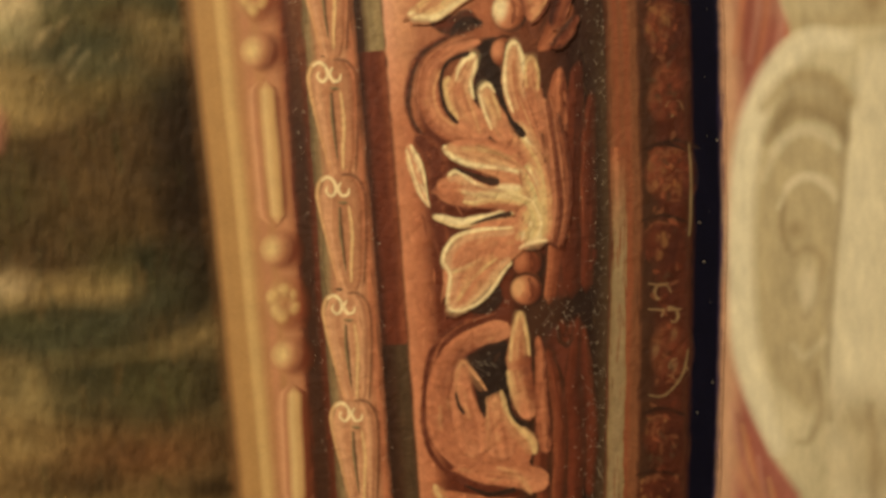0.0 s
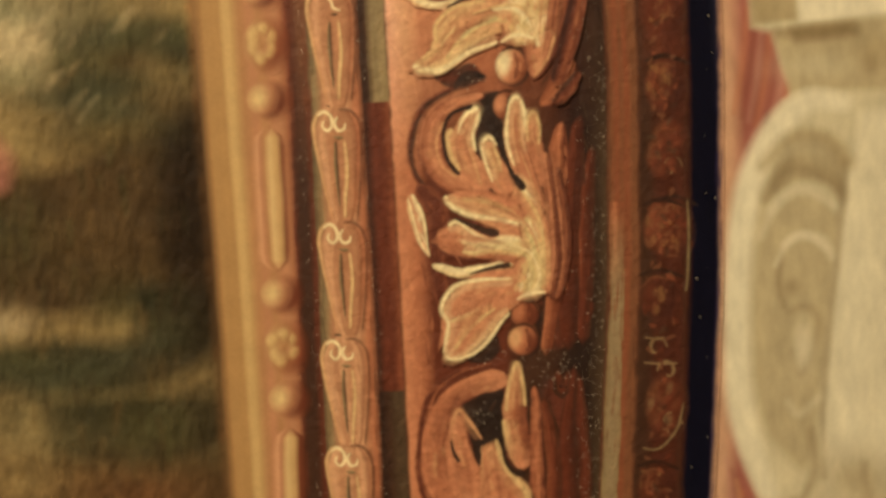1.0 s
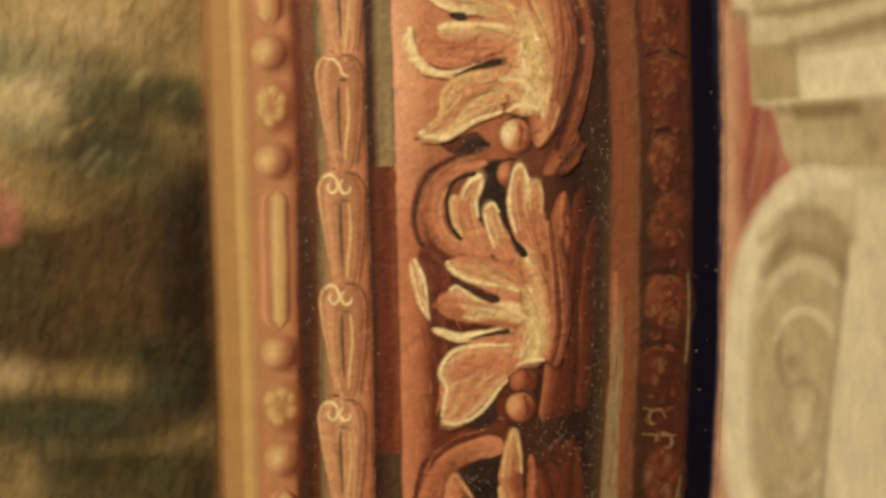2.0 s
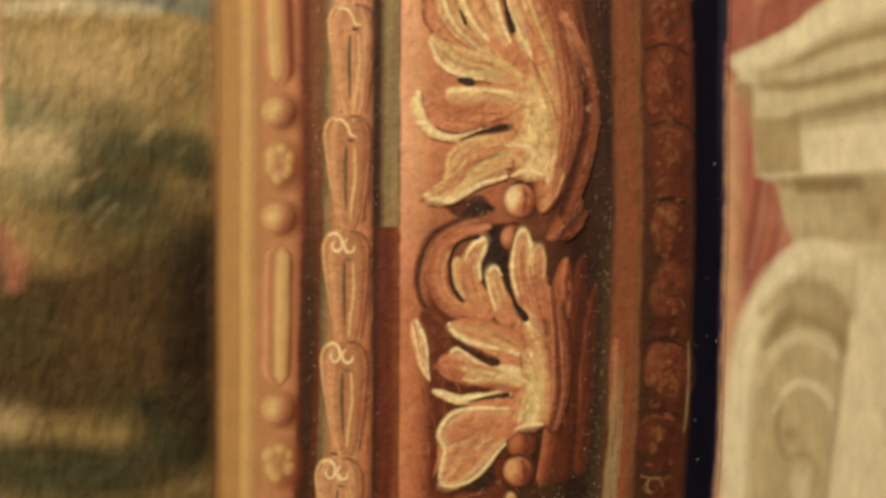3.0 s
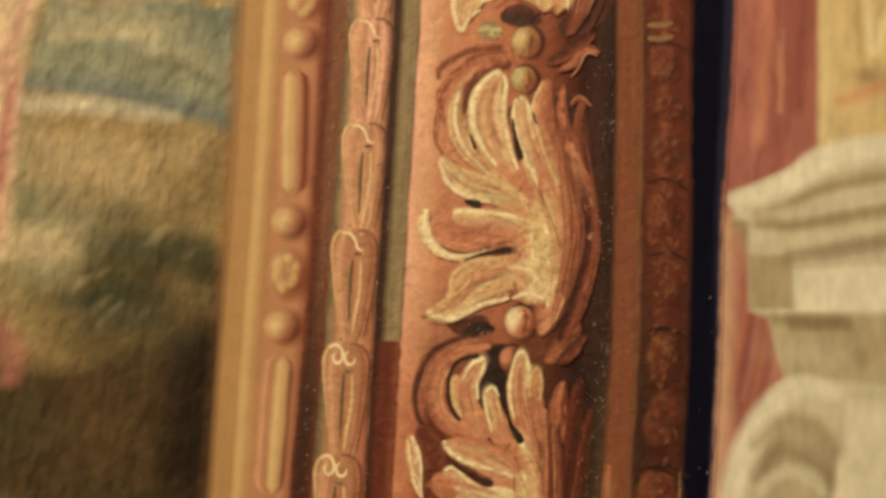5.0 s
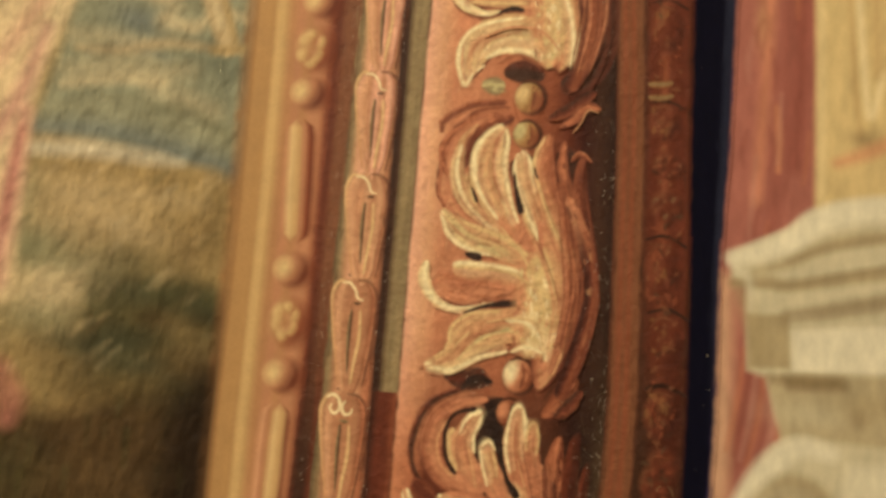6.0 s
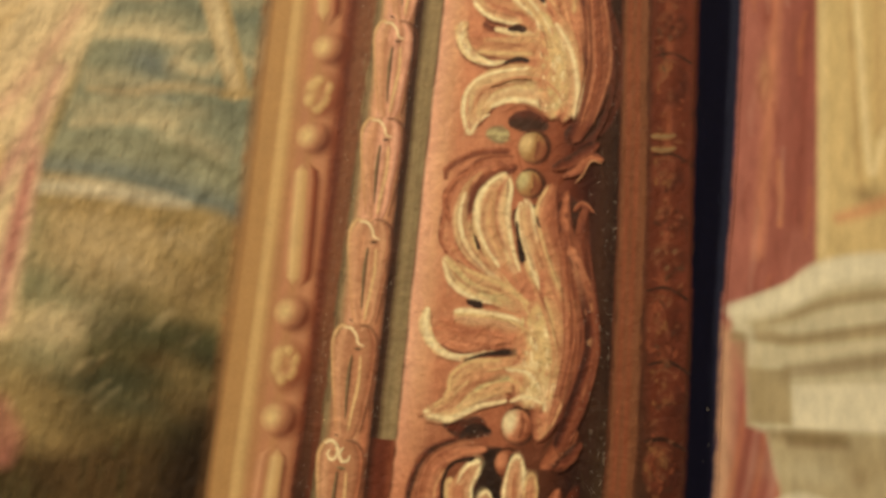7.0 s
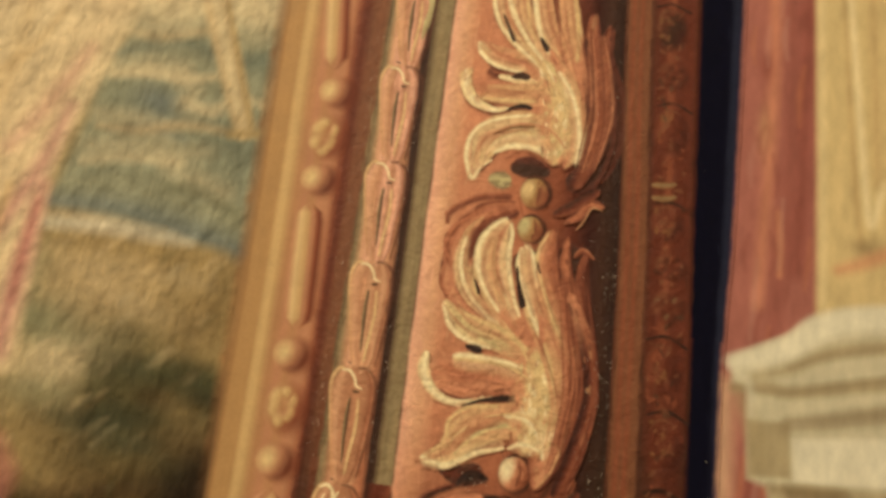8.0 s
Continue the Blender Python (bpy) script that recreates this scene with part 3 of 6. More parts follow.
# ---- the neighbouring picture: pale stone architecture on red ----
neighbour = tagged(new("neighbouring_painting"), "second oil painting of pale stone architecture on red ground", "painting")
slab("canvas_backing", 0.1245, 0.29, -0.0005, 0.003, MID - 0.2, MID + 0.42, CANVAS, neighbour)
g = Panel(108, 255, -170, 395, 1.05, "pink")
g.stroke([(146, 395), (148, 280), (145, 190), (140, 100)], (5, 6, 6, 4), "pink_dark", 4, 0.6)
g.stroke([(136, 395), (139, 290), (136, 180)], (4, 5, 4), "salmon", 3, 0.6)
g.stroke([(155, 395), (156, 300), (154, 200)], (8, 9, 8), "pink_dark", 4, 0.8)
g.blob(135.0, 305.8, 3.5, 9, "pink_dark", 0.8)
g.blob(135.1, 271.2, 3, 12, "peach", 0.5)
g.stroke([(144.2, 227.3), (145.6, 213.0), (145.8, 195.9)], (2, 2.5, 2), "salmon", 1.5, 0.8)
g.stroke([(135.2, 106.3), (137.3, 82.6), (134.2, 58.8)], (5, 10, 6), "pink_dark", 3, 0.5)
g.stroke([(128.2, 80.9), (130.3, 66.0), (127.4, 48.8)], (6, 9, 6), "pink_dark", 4, 0.7)
g.stroke([(121.0, -97.9), (130.8, -119.9), (140.6, -147.5)], (7, 10, 10), "pink_dark", 4, 0.5)
g.stroke([(120.5, -116.7), (126.6, -133.3), (131.4, -147.1)], (3, 4, 4), "peach", 2.5, 0.5)
g.stroke([(edge("seam", v) + 3.0, v) for v in (-165, -100, -40, 20, 80, 140)], (12, 12, 11, 11, 10, 8), "blush", 3.5, 0.75)
for k in range(7):
    u = 133 + 3.2 * k
    g.stroke([(u, 108 - 4 * k), (u - 2, 84 - 3 * k), (u - 6, 62 - 2 * k)], (1.5, 3.0, 1.5), ("salmon_mid", "pink_dark", "rose")[k % 3], 1.6, 0.55)
rnd = random.Random(5)
for i in range(26):
    v, k = rnd.uniform(120, 360), rnd.uniform(14, 40)
    u = rnd.uniform(127, 158)
    g.stroke([(u, v), (u + rnd.uniform(-2, 2), v + k * 0.5), (u + rnd.uniform(-2, 2), v + k)], (0.8, rnd.uniform(1.5, 3), 0.8), rnd.choice(("pink_dark", "pink_dark", "rose", "salmon_mid")), 1.6, rnd.uniform(0.3, 0.6))
g.blob(154.5, 334.2, 5, 8, "pink_dark", 0.6)
# yellow panel
g.fill([(156.2, 416.8), (162.0, 253.5), (164.6, 157.1), (259.8, 170.3), (266.1, 430.3)], "yellow", 1.8, 1.0, True)
g.stroke([(176.1, 356.9), (180.0, 311.6), (183.7, 271.5), (188.7, 227.5), (195.3, 248.9)], (3, 4, 4, 4, 3), "yellow_light", 2, 0.9)
g.stroke([(173.1, 356.5), (177.3, 301.7), (182.1, 238.3), (184.8, 215.4)], (2, 3, 3, 2), "yellow_dark", 2, 0.6)
g.stroke([(187.8, 365.1), (190.3, 303.4), (192.5, 248.6)], (5, 5, 5), "yellow_dark", 3, 0.5)
g.blob(186.1, 215.6, 8, 5, "stone_dark", 0.6)
g.stroke([(174.1, 202.6), (187.6, 208.4), (206.7, 218.4)], (5, 7, 7), "salmon", 2.5, 0.6)
g.stroke([(161.4, 348.3), (164.9, 253.8), (166.9, 184.7)], (3, 3, 3), "yellow_light", 2, 0.4)
# cornice
g.fill([(124.8, 154.0), (137.3, 160.7), (150.3, 167.6), (161.9, 177.2), (177.6, 183.5), (230.1, 192.4), (232.2, 67.6), (152.8, 62.6), (151.4, 73.0), (147.5, 83.2), (143.9, 96.7), (134.9, 99.4), (132.8, 137.7), (125.7, 141.9)], "stone", 1.8, 1.0, True)
g.stroke([(125.7, 151.4), (138.7, 156.1), (154.4, 163.3), (164.7, 172.5), (183.0, 179.5), (224.9, 186.6)], (7, 9, 11, 12, 12, 12), "stone_light", 2.5, 0.9)
g.stroke([(136.4, 146.0), (152.1, 151.5), (165.1, 159.0), (183.4, 165.4), (225.2, 173.1)], (3, 5, 6, 7, 7), "stone_shade", 2.5, 0.8)
g.stroke([(127.4, 139.3), (141.9, 141.5), (152.4, 140.7), (170.8, 144.5), (194.2, 149.9), (225.5, 155.7)], (5, 7, 6, 6, 7, 8), "stone_shade", 2, 0.8)
g.stroke([(152.9, 127.4), (171.1, 131.1), (194.5, 137.0), (225.7, 143.6)], (4, 6, 7, 8), "stone_dark", 2.5, 0.55)
g.stroke([(131.6, 134.2), (137.3, 119.8), (140.4, 106.6)], (6, 9, 8), "stone_shade", 3, 0.7)
g.fill([(134.5, 124.9), (153.4, 127.4), (155.0, 101.7), (135.4, 100.5)], "stone_shade", 1.5, 0.9, True)
g.fill([(155.2, 119.5), (215.6, 128.4), (216.1, 104.6), (156.3, 100.9)], "stone_light", 1.5, 0.9, True)
g.fill([(143.8, 98.1), (231.6, 104.7), (232.2, 67.6), (153.6, 62.6), (148.0, 83.3)], "stone_shade", 2, 0.7, True)
g.fill([(151.2, 98.0), (179.8, 100.5), (180.0, 94.5), (154.0, 91.5)], "stone_dark", 2, 0.6, True)
g.blob(186.8, 81.7, 5, 5, "stone_dark", 0.7)
g.blob(164.7, 81.7, 16, 6, "stone", 0.5)
g.stroke([(152.8, 152.6), (171.2, 160.3), (197.1, 167.1), (226.0, 174.0)], (2.5, 3.5, 4.0, 4.0), "stone_dark", 1.8, 0.35)
g.stroke([(126.7, 139.9), (153.2, 141.0), (174.3, 146.5), (197.4, 152.5), (226.0, 159.0)], (2, 3, 4, 4, 4), "stone_dark", 1.8, 0.4)
g.stroke([(152.5, 124.1), (174.8, 129.4), (197.8, 135.4), (226.0, 142.0)], (5, 7, 7, 7), "stone_dark", 2.5, 0.4)
g.stroke([(147.0, 96.2), (162.7, 96.2), (179.6, 96.0)], (4, 7, 6), "stone_dark", 2.2, 0.55)
g.blob(196.0, 88.0, 18, 6, "stone_shade", 0.6)
g.stroke([(128.0, 147.0), (134.0, 141.0), (135.0, 128.0)], (3, 4, 3), "stone_light", 1.8, 0.45)
# scroll bracket
g.fill([(158.9, 70.3), (148.9, 66.1), (138.6, 50.6), (130.7, 33.6), (125.9, 11.2), (123.4, -27.0), (123.4, -66.2), (128.3, -93.0), (138.6, -120.3), (151.2, -139.8), (155.9, -164.7), (251.7, -169.0), (250.6, 68.0)], "stone", 2.2, 1.0, True)
g.fill([(182.2, 60.2), (176.9, 33.3), (171.1, -16.9), (166.7, -58.0), (164.9, -94.8), (166.3, -165.1), (251.7, -169.0), (250.6, 68.0)], "stone_light", 2.5, 0.55, True)
g.stroke([(174.8, 64.4), (160.0, 66.1), (146.2, 55.1), (134.5, 33.4), (129.3, 5.9), (127.2, -35.0), (128.4, -71.7), (135.2, -98.6), (142.5, -117.8)], (7, 10, 12, 12, 12, 12, 12, 10, 7), "stone_light", 2.5, 0.9)
g.fill([(138.1, 25.7), (133.2, -19.9), (135.8, -72.1), (146.9, -93.9), (159.6, -99.9), (166.0, -58.0), (170.7, -11.8), (174.9, 33.4), (162.1, 44.2), (147.1, 40.1)], "stone_shade", 3, 0.6)
g.stroke([(139.6, 38.1), (152.3, 49.8), (167.2, 48.8), (176.9, 38.3)], (6, 7, 7, 7), "stone_shade", 2.5, 0.7)
g.stroke([(140.5, 23.0), (149.5, 35.0), (163.2, 34.1), (174.2, 23.4)], (3, 6, 8, 6), "stone_dark", 3.0, 0.5)
g.stroke([(142.9, 17.8), (154.4, 27.7), (166.8, 25.2), (172.9, 17.2)], (4, 5, 6, 4), "stone", 2.0, 0.8)
g.stroke([(148.8, 2.2), (156.4, 5.6), (165.2, 3.8), (170.1, -4.1)], (2, 3, 4, 3), "stone_light", 1.8, 0.45)
g.stroke([(147.5, -2.8), (146.0, -15.5), (148.3, -25.9)], (2, 3, 2), "stone_dark", 1.5, 0.5)
g.blob(151.7, -17.1, 4, 4, "stone_dark", 0.5)
g.stroke([(150.8, -28.6), (157.1, -26.4), (163.3, -31.9), (160.6, -47.3), (155.3, -57.4), (151.7, -46.8)], (2, 3, 3, 3, 3, 2), "stone_dark", 1.8, 0.4)
g.blob(156.8, -44.5, 4, 10, "stone_light", 0.6)
g.stroke([(149.9, -70.2), (154.9, -75.8), (164.0, -68.4)], (2, 3, 2), "stone_light", 2.2, 0.35)
g.stroke([(159.9, -84.0), (162.2, -100.0), (156.8, -114.4), (151.6, -115.5)], (3, 4, 3, 2), "stone_dark", 2, 0.5)
g.stroke([(175.7, 38.3), (172.7, 0.8), (168.3, -37.3), (165.7, -73.7), (166.0, -105.5)], (2, 2.5, 2.5, 2, 2), "stone_dark", 2, 0.5)
g.stroke([(181.5, 7.9), (179.6, -43.1), (176.4, -95.4)], (8, 10, 8), "stone_light", 5, 0.4)
g.blob(180.1, -106.2, 14, 10, "stone_shade", 0.6)
g.blob(192.0, -128.0, 24, 20, "stone_shade", 0.75)
g.stroke([(184.0, -100.0), (186.0, -125.0), (185.0, -160.0)], (3, 5, 6), "stone_dark", 2.5, 0.4)
g.stroke([(198.0, -96.0), (200.0, -125.0), (199.0, -160.0)], (4, 6, 6), "stone", 2.5, 0.5)
for k in range(10):
    u, v = 121.5 + 2.3 * k, -96 - 5.2 * k
    g.stroke([(u, v), (u + 3, v - 16), (u + 9, v - 36)], (1.0, 2.6, 1.6), ("rose", "pink_dark", "peach", "salmon_mid", "pink")[k % 5], 1.4, 0.6)
g.stroke([(146.2, 28.4), (151.3, 40.7), (158.7, 46.5), (171.1, 41.5), (173.5, 27.4)], (4, 7, 8, 8, 5), "stone_dark", 3.0, 0.35)
g.stroke([(138.5, 5.8), (146.2, 22.3), (158.6, 26.1), (171.0, 18.6)], (2, 4, 4, 2), "stone_light", 2.0, 0.35)
g.stroke([(144.7, -7.2), (151.0, 4.1), (158.5, 6.4), (167.2, -0.3)], (1.5, 2.5, 2.5, 2.0), "stone_light", 1.6, 0.45)
g.mottle(11, 22, 0.13, 5.0)
g.mottle(4, 12, 0.10, 15.0)
g.build("picture", neighbour, SMOOTH, lift=-1.2, label="pale stone scroll and cornice painted on red", cockle=0.12)

# what the border's strokes meet at its two sides
UU, VV = np.meshgrid(np.arange(WET.C.shape[1]) * WET.step + WET.u0, np.arange(WET.C.shape[0]) * WET.step + WET.v0)
for side, panel in ((UU < -104.5, field), (UU > 108.5, g)):
    step = panel.us[1] - panel.us[0]
    jj = np.clip(((UU - panel.us[0]) / step).astype(int), 0, len(panel.us) - 1)
    ii = np.clip(((VV - panel.vs[0]) / step).astype(int), 0, len(panel.vs) - 1)
    WET.C[side] = panel.C[ii, jj][side]

# ---- the painted mouldings ----
s = Strokes()
band(s, "bead", "edging", ("rust", "brick", "umber", "umber", "brick", "umber"), lift=-0.6, dome=0.0, touches=False, inset=(-1, 1), feather=0.5)
part("red_ground", s, painting, "thin red-brown ground under the border")
s = Strokes()
band(s, "bead", "dark", ("rose_mid", "gold_tan", "gold_tan", "rose_mid", "gold_tan", "rose_mid", "rose_mid", "rust", "brick"), lift=-0.45, feather=3.0, streak=0.1, touches=False, inset=(-3.5, 0.5))
bead_band = part("bead_moulding", s, painting, "brown painted moulding with pearls, rosettes and rods", SLICK)
s = Strokes()
band(s, "gold", "bead", ("gold_dark", "gold_dark", "gold", "gold", "gold", "gold", "gold_mid", "gold_mid", "gold", "gold_dark"), lift=-0.4, dome=0.2, inset=(-0.5, 0.6), streak=0.05, feather=3.5, touches=False)
part("gilt_slip", s, painting, "plain gilt painted slip", SLICK)
s = Strokes()
DEEP, PALE = ("brick", "umber", "umber", "brick", "olive"), ("rust", "brick", "earth_red", "earth_red", "olive")
band(s, "dark", "husk", DEEP, lift=-0.35, feather=2.0, inset=(-2.5, 2.5), v1=40)
band(s, "dark", "husk", DEEP, lift=-0.35, feather=2.0, inset=(-2.5, 2.5), v0=40, v1=130, end=PALE)
band(s, "dark", "husk", PALE, lift=-0.35, feather=2.0, inset=(-2.5, 2.5), v0=130)
part("shadow_groove", s, painting, "dark painted groove")
s = Strokes()
# HIGH is paler and pinker: lamp glare on the varnish painted into the moulding
LOW, HIGH = ("olive_dark", "olive", "rose_mid", "tan_rose", "tan_rose", "tan_rose", "rose_mid", "salmon_mid", "umber"), ("olive_dark", "olive", "tan_rose", "pink_tan", "pink_tan", "pink_tan", "tan_rose", "rose_mid", "umber")
band(s, "husk", "gap", LOW, lift=-0.3, v1=60)
band(s, "husk", "gap", LOW, lift=-0.3, v0=60, v1=200, end=HIGH)
band(s, "husk", "gap", HIGH, lift=-0.3, v0=200)
husk_band = part("husk_moulding", s, painting, "salmon painted moulding with a chain of husks")
for v0, v1, hues, words in ((-165, -60, ("black_brown", "umber", "olive_dark", "olive_dark"), "dull olive flat fillet"), (-60, 73, ("black_brown", "brick", "brick", "rust"), "red-brown flat fillet"),
                            (73, 395, ("black_brown", "umber", "olive", "olive", "olive"), "pale olive flat fillet")):
    s = Strokes()
    band(s, "gap", "leaf", hues, lift=-0.25, v0=v0, v1=v1, touches=False, streak=0.25)
    part("flat_fillet", s, painting, words)
s = Strokes()
LOWER = ("salmon", "salmon_mid", "brick", "brick", "brick", "brick", "brick", "umber", "umber", "umber", "black_brown", "black_brown", "olive_dark")
# the left of UPPER also carries that varnish glare in its colour
UPPER = ("pink_tan", "tan_rose", "salmon", "salmon", "salmon", "salmon_mid", "salmon_mid", "rust", "rust", "brick", "wine", "umber", "black_brown")
for v0, v1, c0, c1 in ((-165, 40, LOWER, LOWER), (40, 110, LOWER, UPPER), (110, 395, UPPER, UPPER)):
    vs = np.linspace(v0, v1, 9)
    mids, wids = [((edge("leaf", v) + edge("fillet", v)) / 2, v) for v in vs], [edge("fillet", v) - edge("leaf", v) for v in vs]
    s.ribbon(mids, wids, c0, c1, lift=-0.2, dome=0.05, per=5, ends=False, feather=1.5)
    s.dabs(mids, wids, c0, c1, count=int(v1 - v0), lift=-0.17, seed=v0, size=0.8, reach=16.0, tone=0.16, per=5, stray=0.03)
leaf_band = part("leaf_moulding", s, painting, "salmon painted moulding shading to near black")
s = Strokes()
band(s, "fillet", "carved", ("umber", "earth_red", "rust", "earth_red", "rust", "earth_red", "earth_red", "umber"), lift=-0.15, dome=0.3, v0=-165, feather=1.8)
STRIP = ("olive", "dull_tan", "dull_tan", "olive")
band(s, "fillet", "carved", STRIP, lift=-0.11, dome=0.2, v0=-165, v1=-20, inset=(0.5, -7), feather=1.4)
band(s, "fillet", "carved", STRIP, lift=-0.11, dome=0.2, v0=-20, v1=24, inset=(0.5, -7), feather=1.4, end=("rust", "salmon_mid", "rust", "rust"))
part("red_fillet", s, painting, "narrow rust-red painted fillet")
s = Strokes()
DIM, WARM = ("umber", "umber", "deep_red", "deep_red", "deep_red", "umber"), ("umber", "brick", "brick", "rust", "brick", "brick", "brick", "umber")
band(s, "carved", "edging", DIM, lift=-0.1, v1=60, feather=1.6)
band(s, "carved", "edging", DIM, lift=-0.1, v0=60, v1=150, end=WARM, feather=1.6)
band(s, "carved", "edging", WARM, lift=-0.1, v0=150, feather=1.6)
carved_band = part("carved_moulding", s, painting, "dark red painted moulding with eggs and rosettes")
s = Strokes()
# the tape turns from navy to slate near its right edge higher up
TAPE, TAPE_HIGH = ("umber", "navy", "navy", "navy", "navy", "navy", "navy", "navy", "violet", "violet"), ("umber", "navy", "navy", "navy", "navy", "navy", "navy", "slate", "slate", "violet")
band(s, "edging", "seam", TAPE, lift=0.3, dome=0.3, v1=60, feather=3.0)
band(s, "edging", "seam", TAPE, lift=0.3, dome=0.3, v0=60, v1=160, end=TAPE_HIGH, feather=3.0)
band(s, "edging", "seam", TAPE_HIGH, lift=0.3, dome=0.3, v0=160, feather=3.0)
part("edging_tape", s, painting, "dark navy woven edging tape", CLOTH)

# ---- pearls, rosettes and rods ----
def pearl(u, v, r, tall=1.05):
    s = Strokes()
    s.bead(u + r * 0.34, v - 0.4, r * 1.15, r * 1.2, "rust", "brick", "brick", lift=0.4, dome=0.1, seed=v, soft=0.5)
    s.bead(u + r * 0.05, v, r * 1.1, r * tall * 1.05, "gold_mid", "rose_mid", "brick", lift=0.5, dome=0.5, seed=v, soft=0.4)
    s.bead(u - r * 0.26, v + 0.2, r * 0.8, r * 0.85, "gold_light", "gold_light", "gold_tan", lift=1.0, dome=0.6, seed=u + v, soft=0.85)
    part("pearl", s, bead_band, "", SLICK)


def rosette(u, v, ru, rv):
    s = Strokes()
    s.bead(u + ru * 0.25, v - 0.4, ru * 1.12, rv * 1.15, "rust", "rust", "brick", lift=0.4, dome=0.1, seed=v, soft=0.5)
    s.bead(u, v, ru * 1.05, rv * 1.05, "gold_mid", "gold_tan", "rust", lift=0.5, dome=0.7, seed=v, soft=0.4)
    rd = random.Random(int(v))
    for i in range(6):
        a = i * 1.047 + v + rd.uniform(-0.3, 0.3)
        k = rd.uniform(0.34, 0.56)
        x, y = u + ru * k * math.cos(a), v + rv * k * math.sin(a)
        s.bead(x, y, ru * rd.uniform(0.42, 0.56), rv * rd.uniform(0.34, 0.46), "gold_light" if math.cos(a) < 0.3 else "tan_rose", "gold_mid", "rust", lift=1.0 + 0.03 * i, dome=0.6, seed=i, soft=0.5)
    s.bead(u - ru * 0.1, v, ru * 0.5, rv * 0.5, "gold_mid", "gold_tan", "rust", lift=1.5, dome=0.4, seed=v + 1, soft=0.9)
    part("rosette", s, bead_band, "", SLICK)


def rod(u0, v0, u1, v1, w, lit=-0.16):
    """From its foot (u0, v0) up to its head, lit at the left."""
    s = Strokes()
    um, vm = (u0 + u1) / 2, (v0 + v1) / 2
    s.ribbon([(u0, v0), (um, vm), (u1, v1)], (w, w, w), ("gold_tan", "tan_rose", "rose_mid", "gold_tan", "gold_tan", "rose_mid", "rust", "brick", "umber"), lift=0.5, dome=0.8, seed=v0, feather=2.6, streak=0.08)
    s.ribbon([(u0 + w * lit, v0 + 1), (um + w * lit, vm), (u1 + w * lit, v1 - 1)], (w * 0.5, w * 0.56, w * 0.5), ("gold_mid", "gold_light", "gold_mid", "gold_mid"), lift=1.35, dome=0.2, seed=v1, feather=2.8, streak=0.1, strength=0.85)
    part("rod", s, bead_band, "", SLICK)


for u, v in ((-86.6, 261.6), (-87.8, 214.0), (-85.6, 126.0), (-84.4, 76.2), (-82.6, -13.2), (-81.4, -62.6), (-84.4, -146.7)):
    pearl(u, v, 8.6)
for u, v in ((-87.2, 237.2), (-84.2, 101.0), (-81.2, -38.2)):
    rosette(u, v, 9.4, 12.4)
rod(-88.7, 274.5, -99.1, 360.2, 16)
rod(-84.2, 138.0, -88.4, 201.5, 16)
rod(-83.6, -3.0, -84.0, 64.5, 16, 0.12)
rod(-82.7, -136.2, -80.8, -75.5, 16, 0.05)

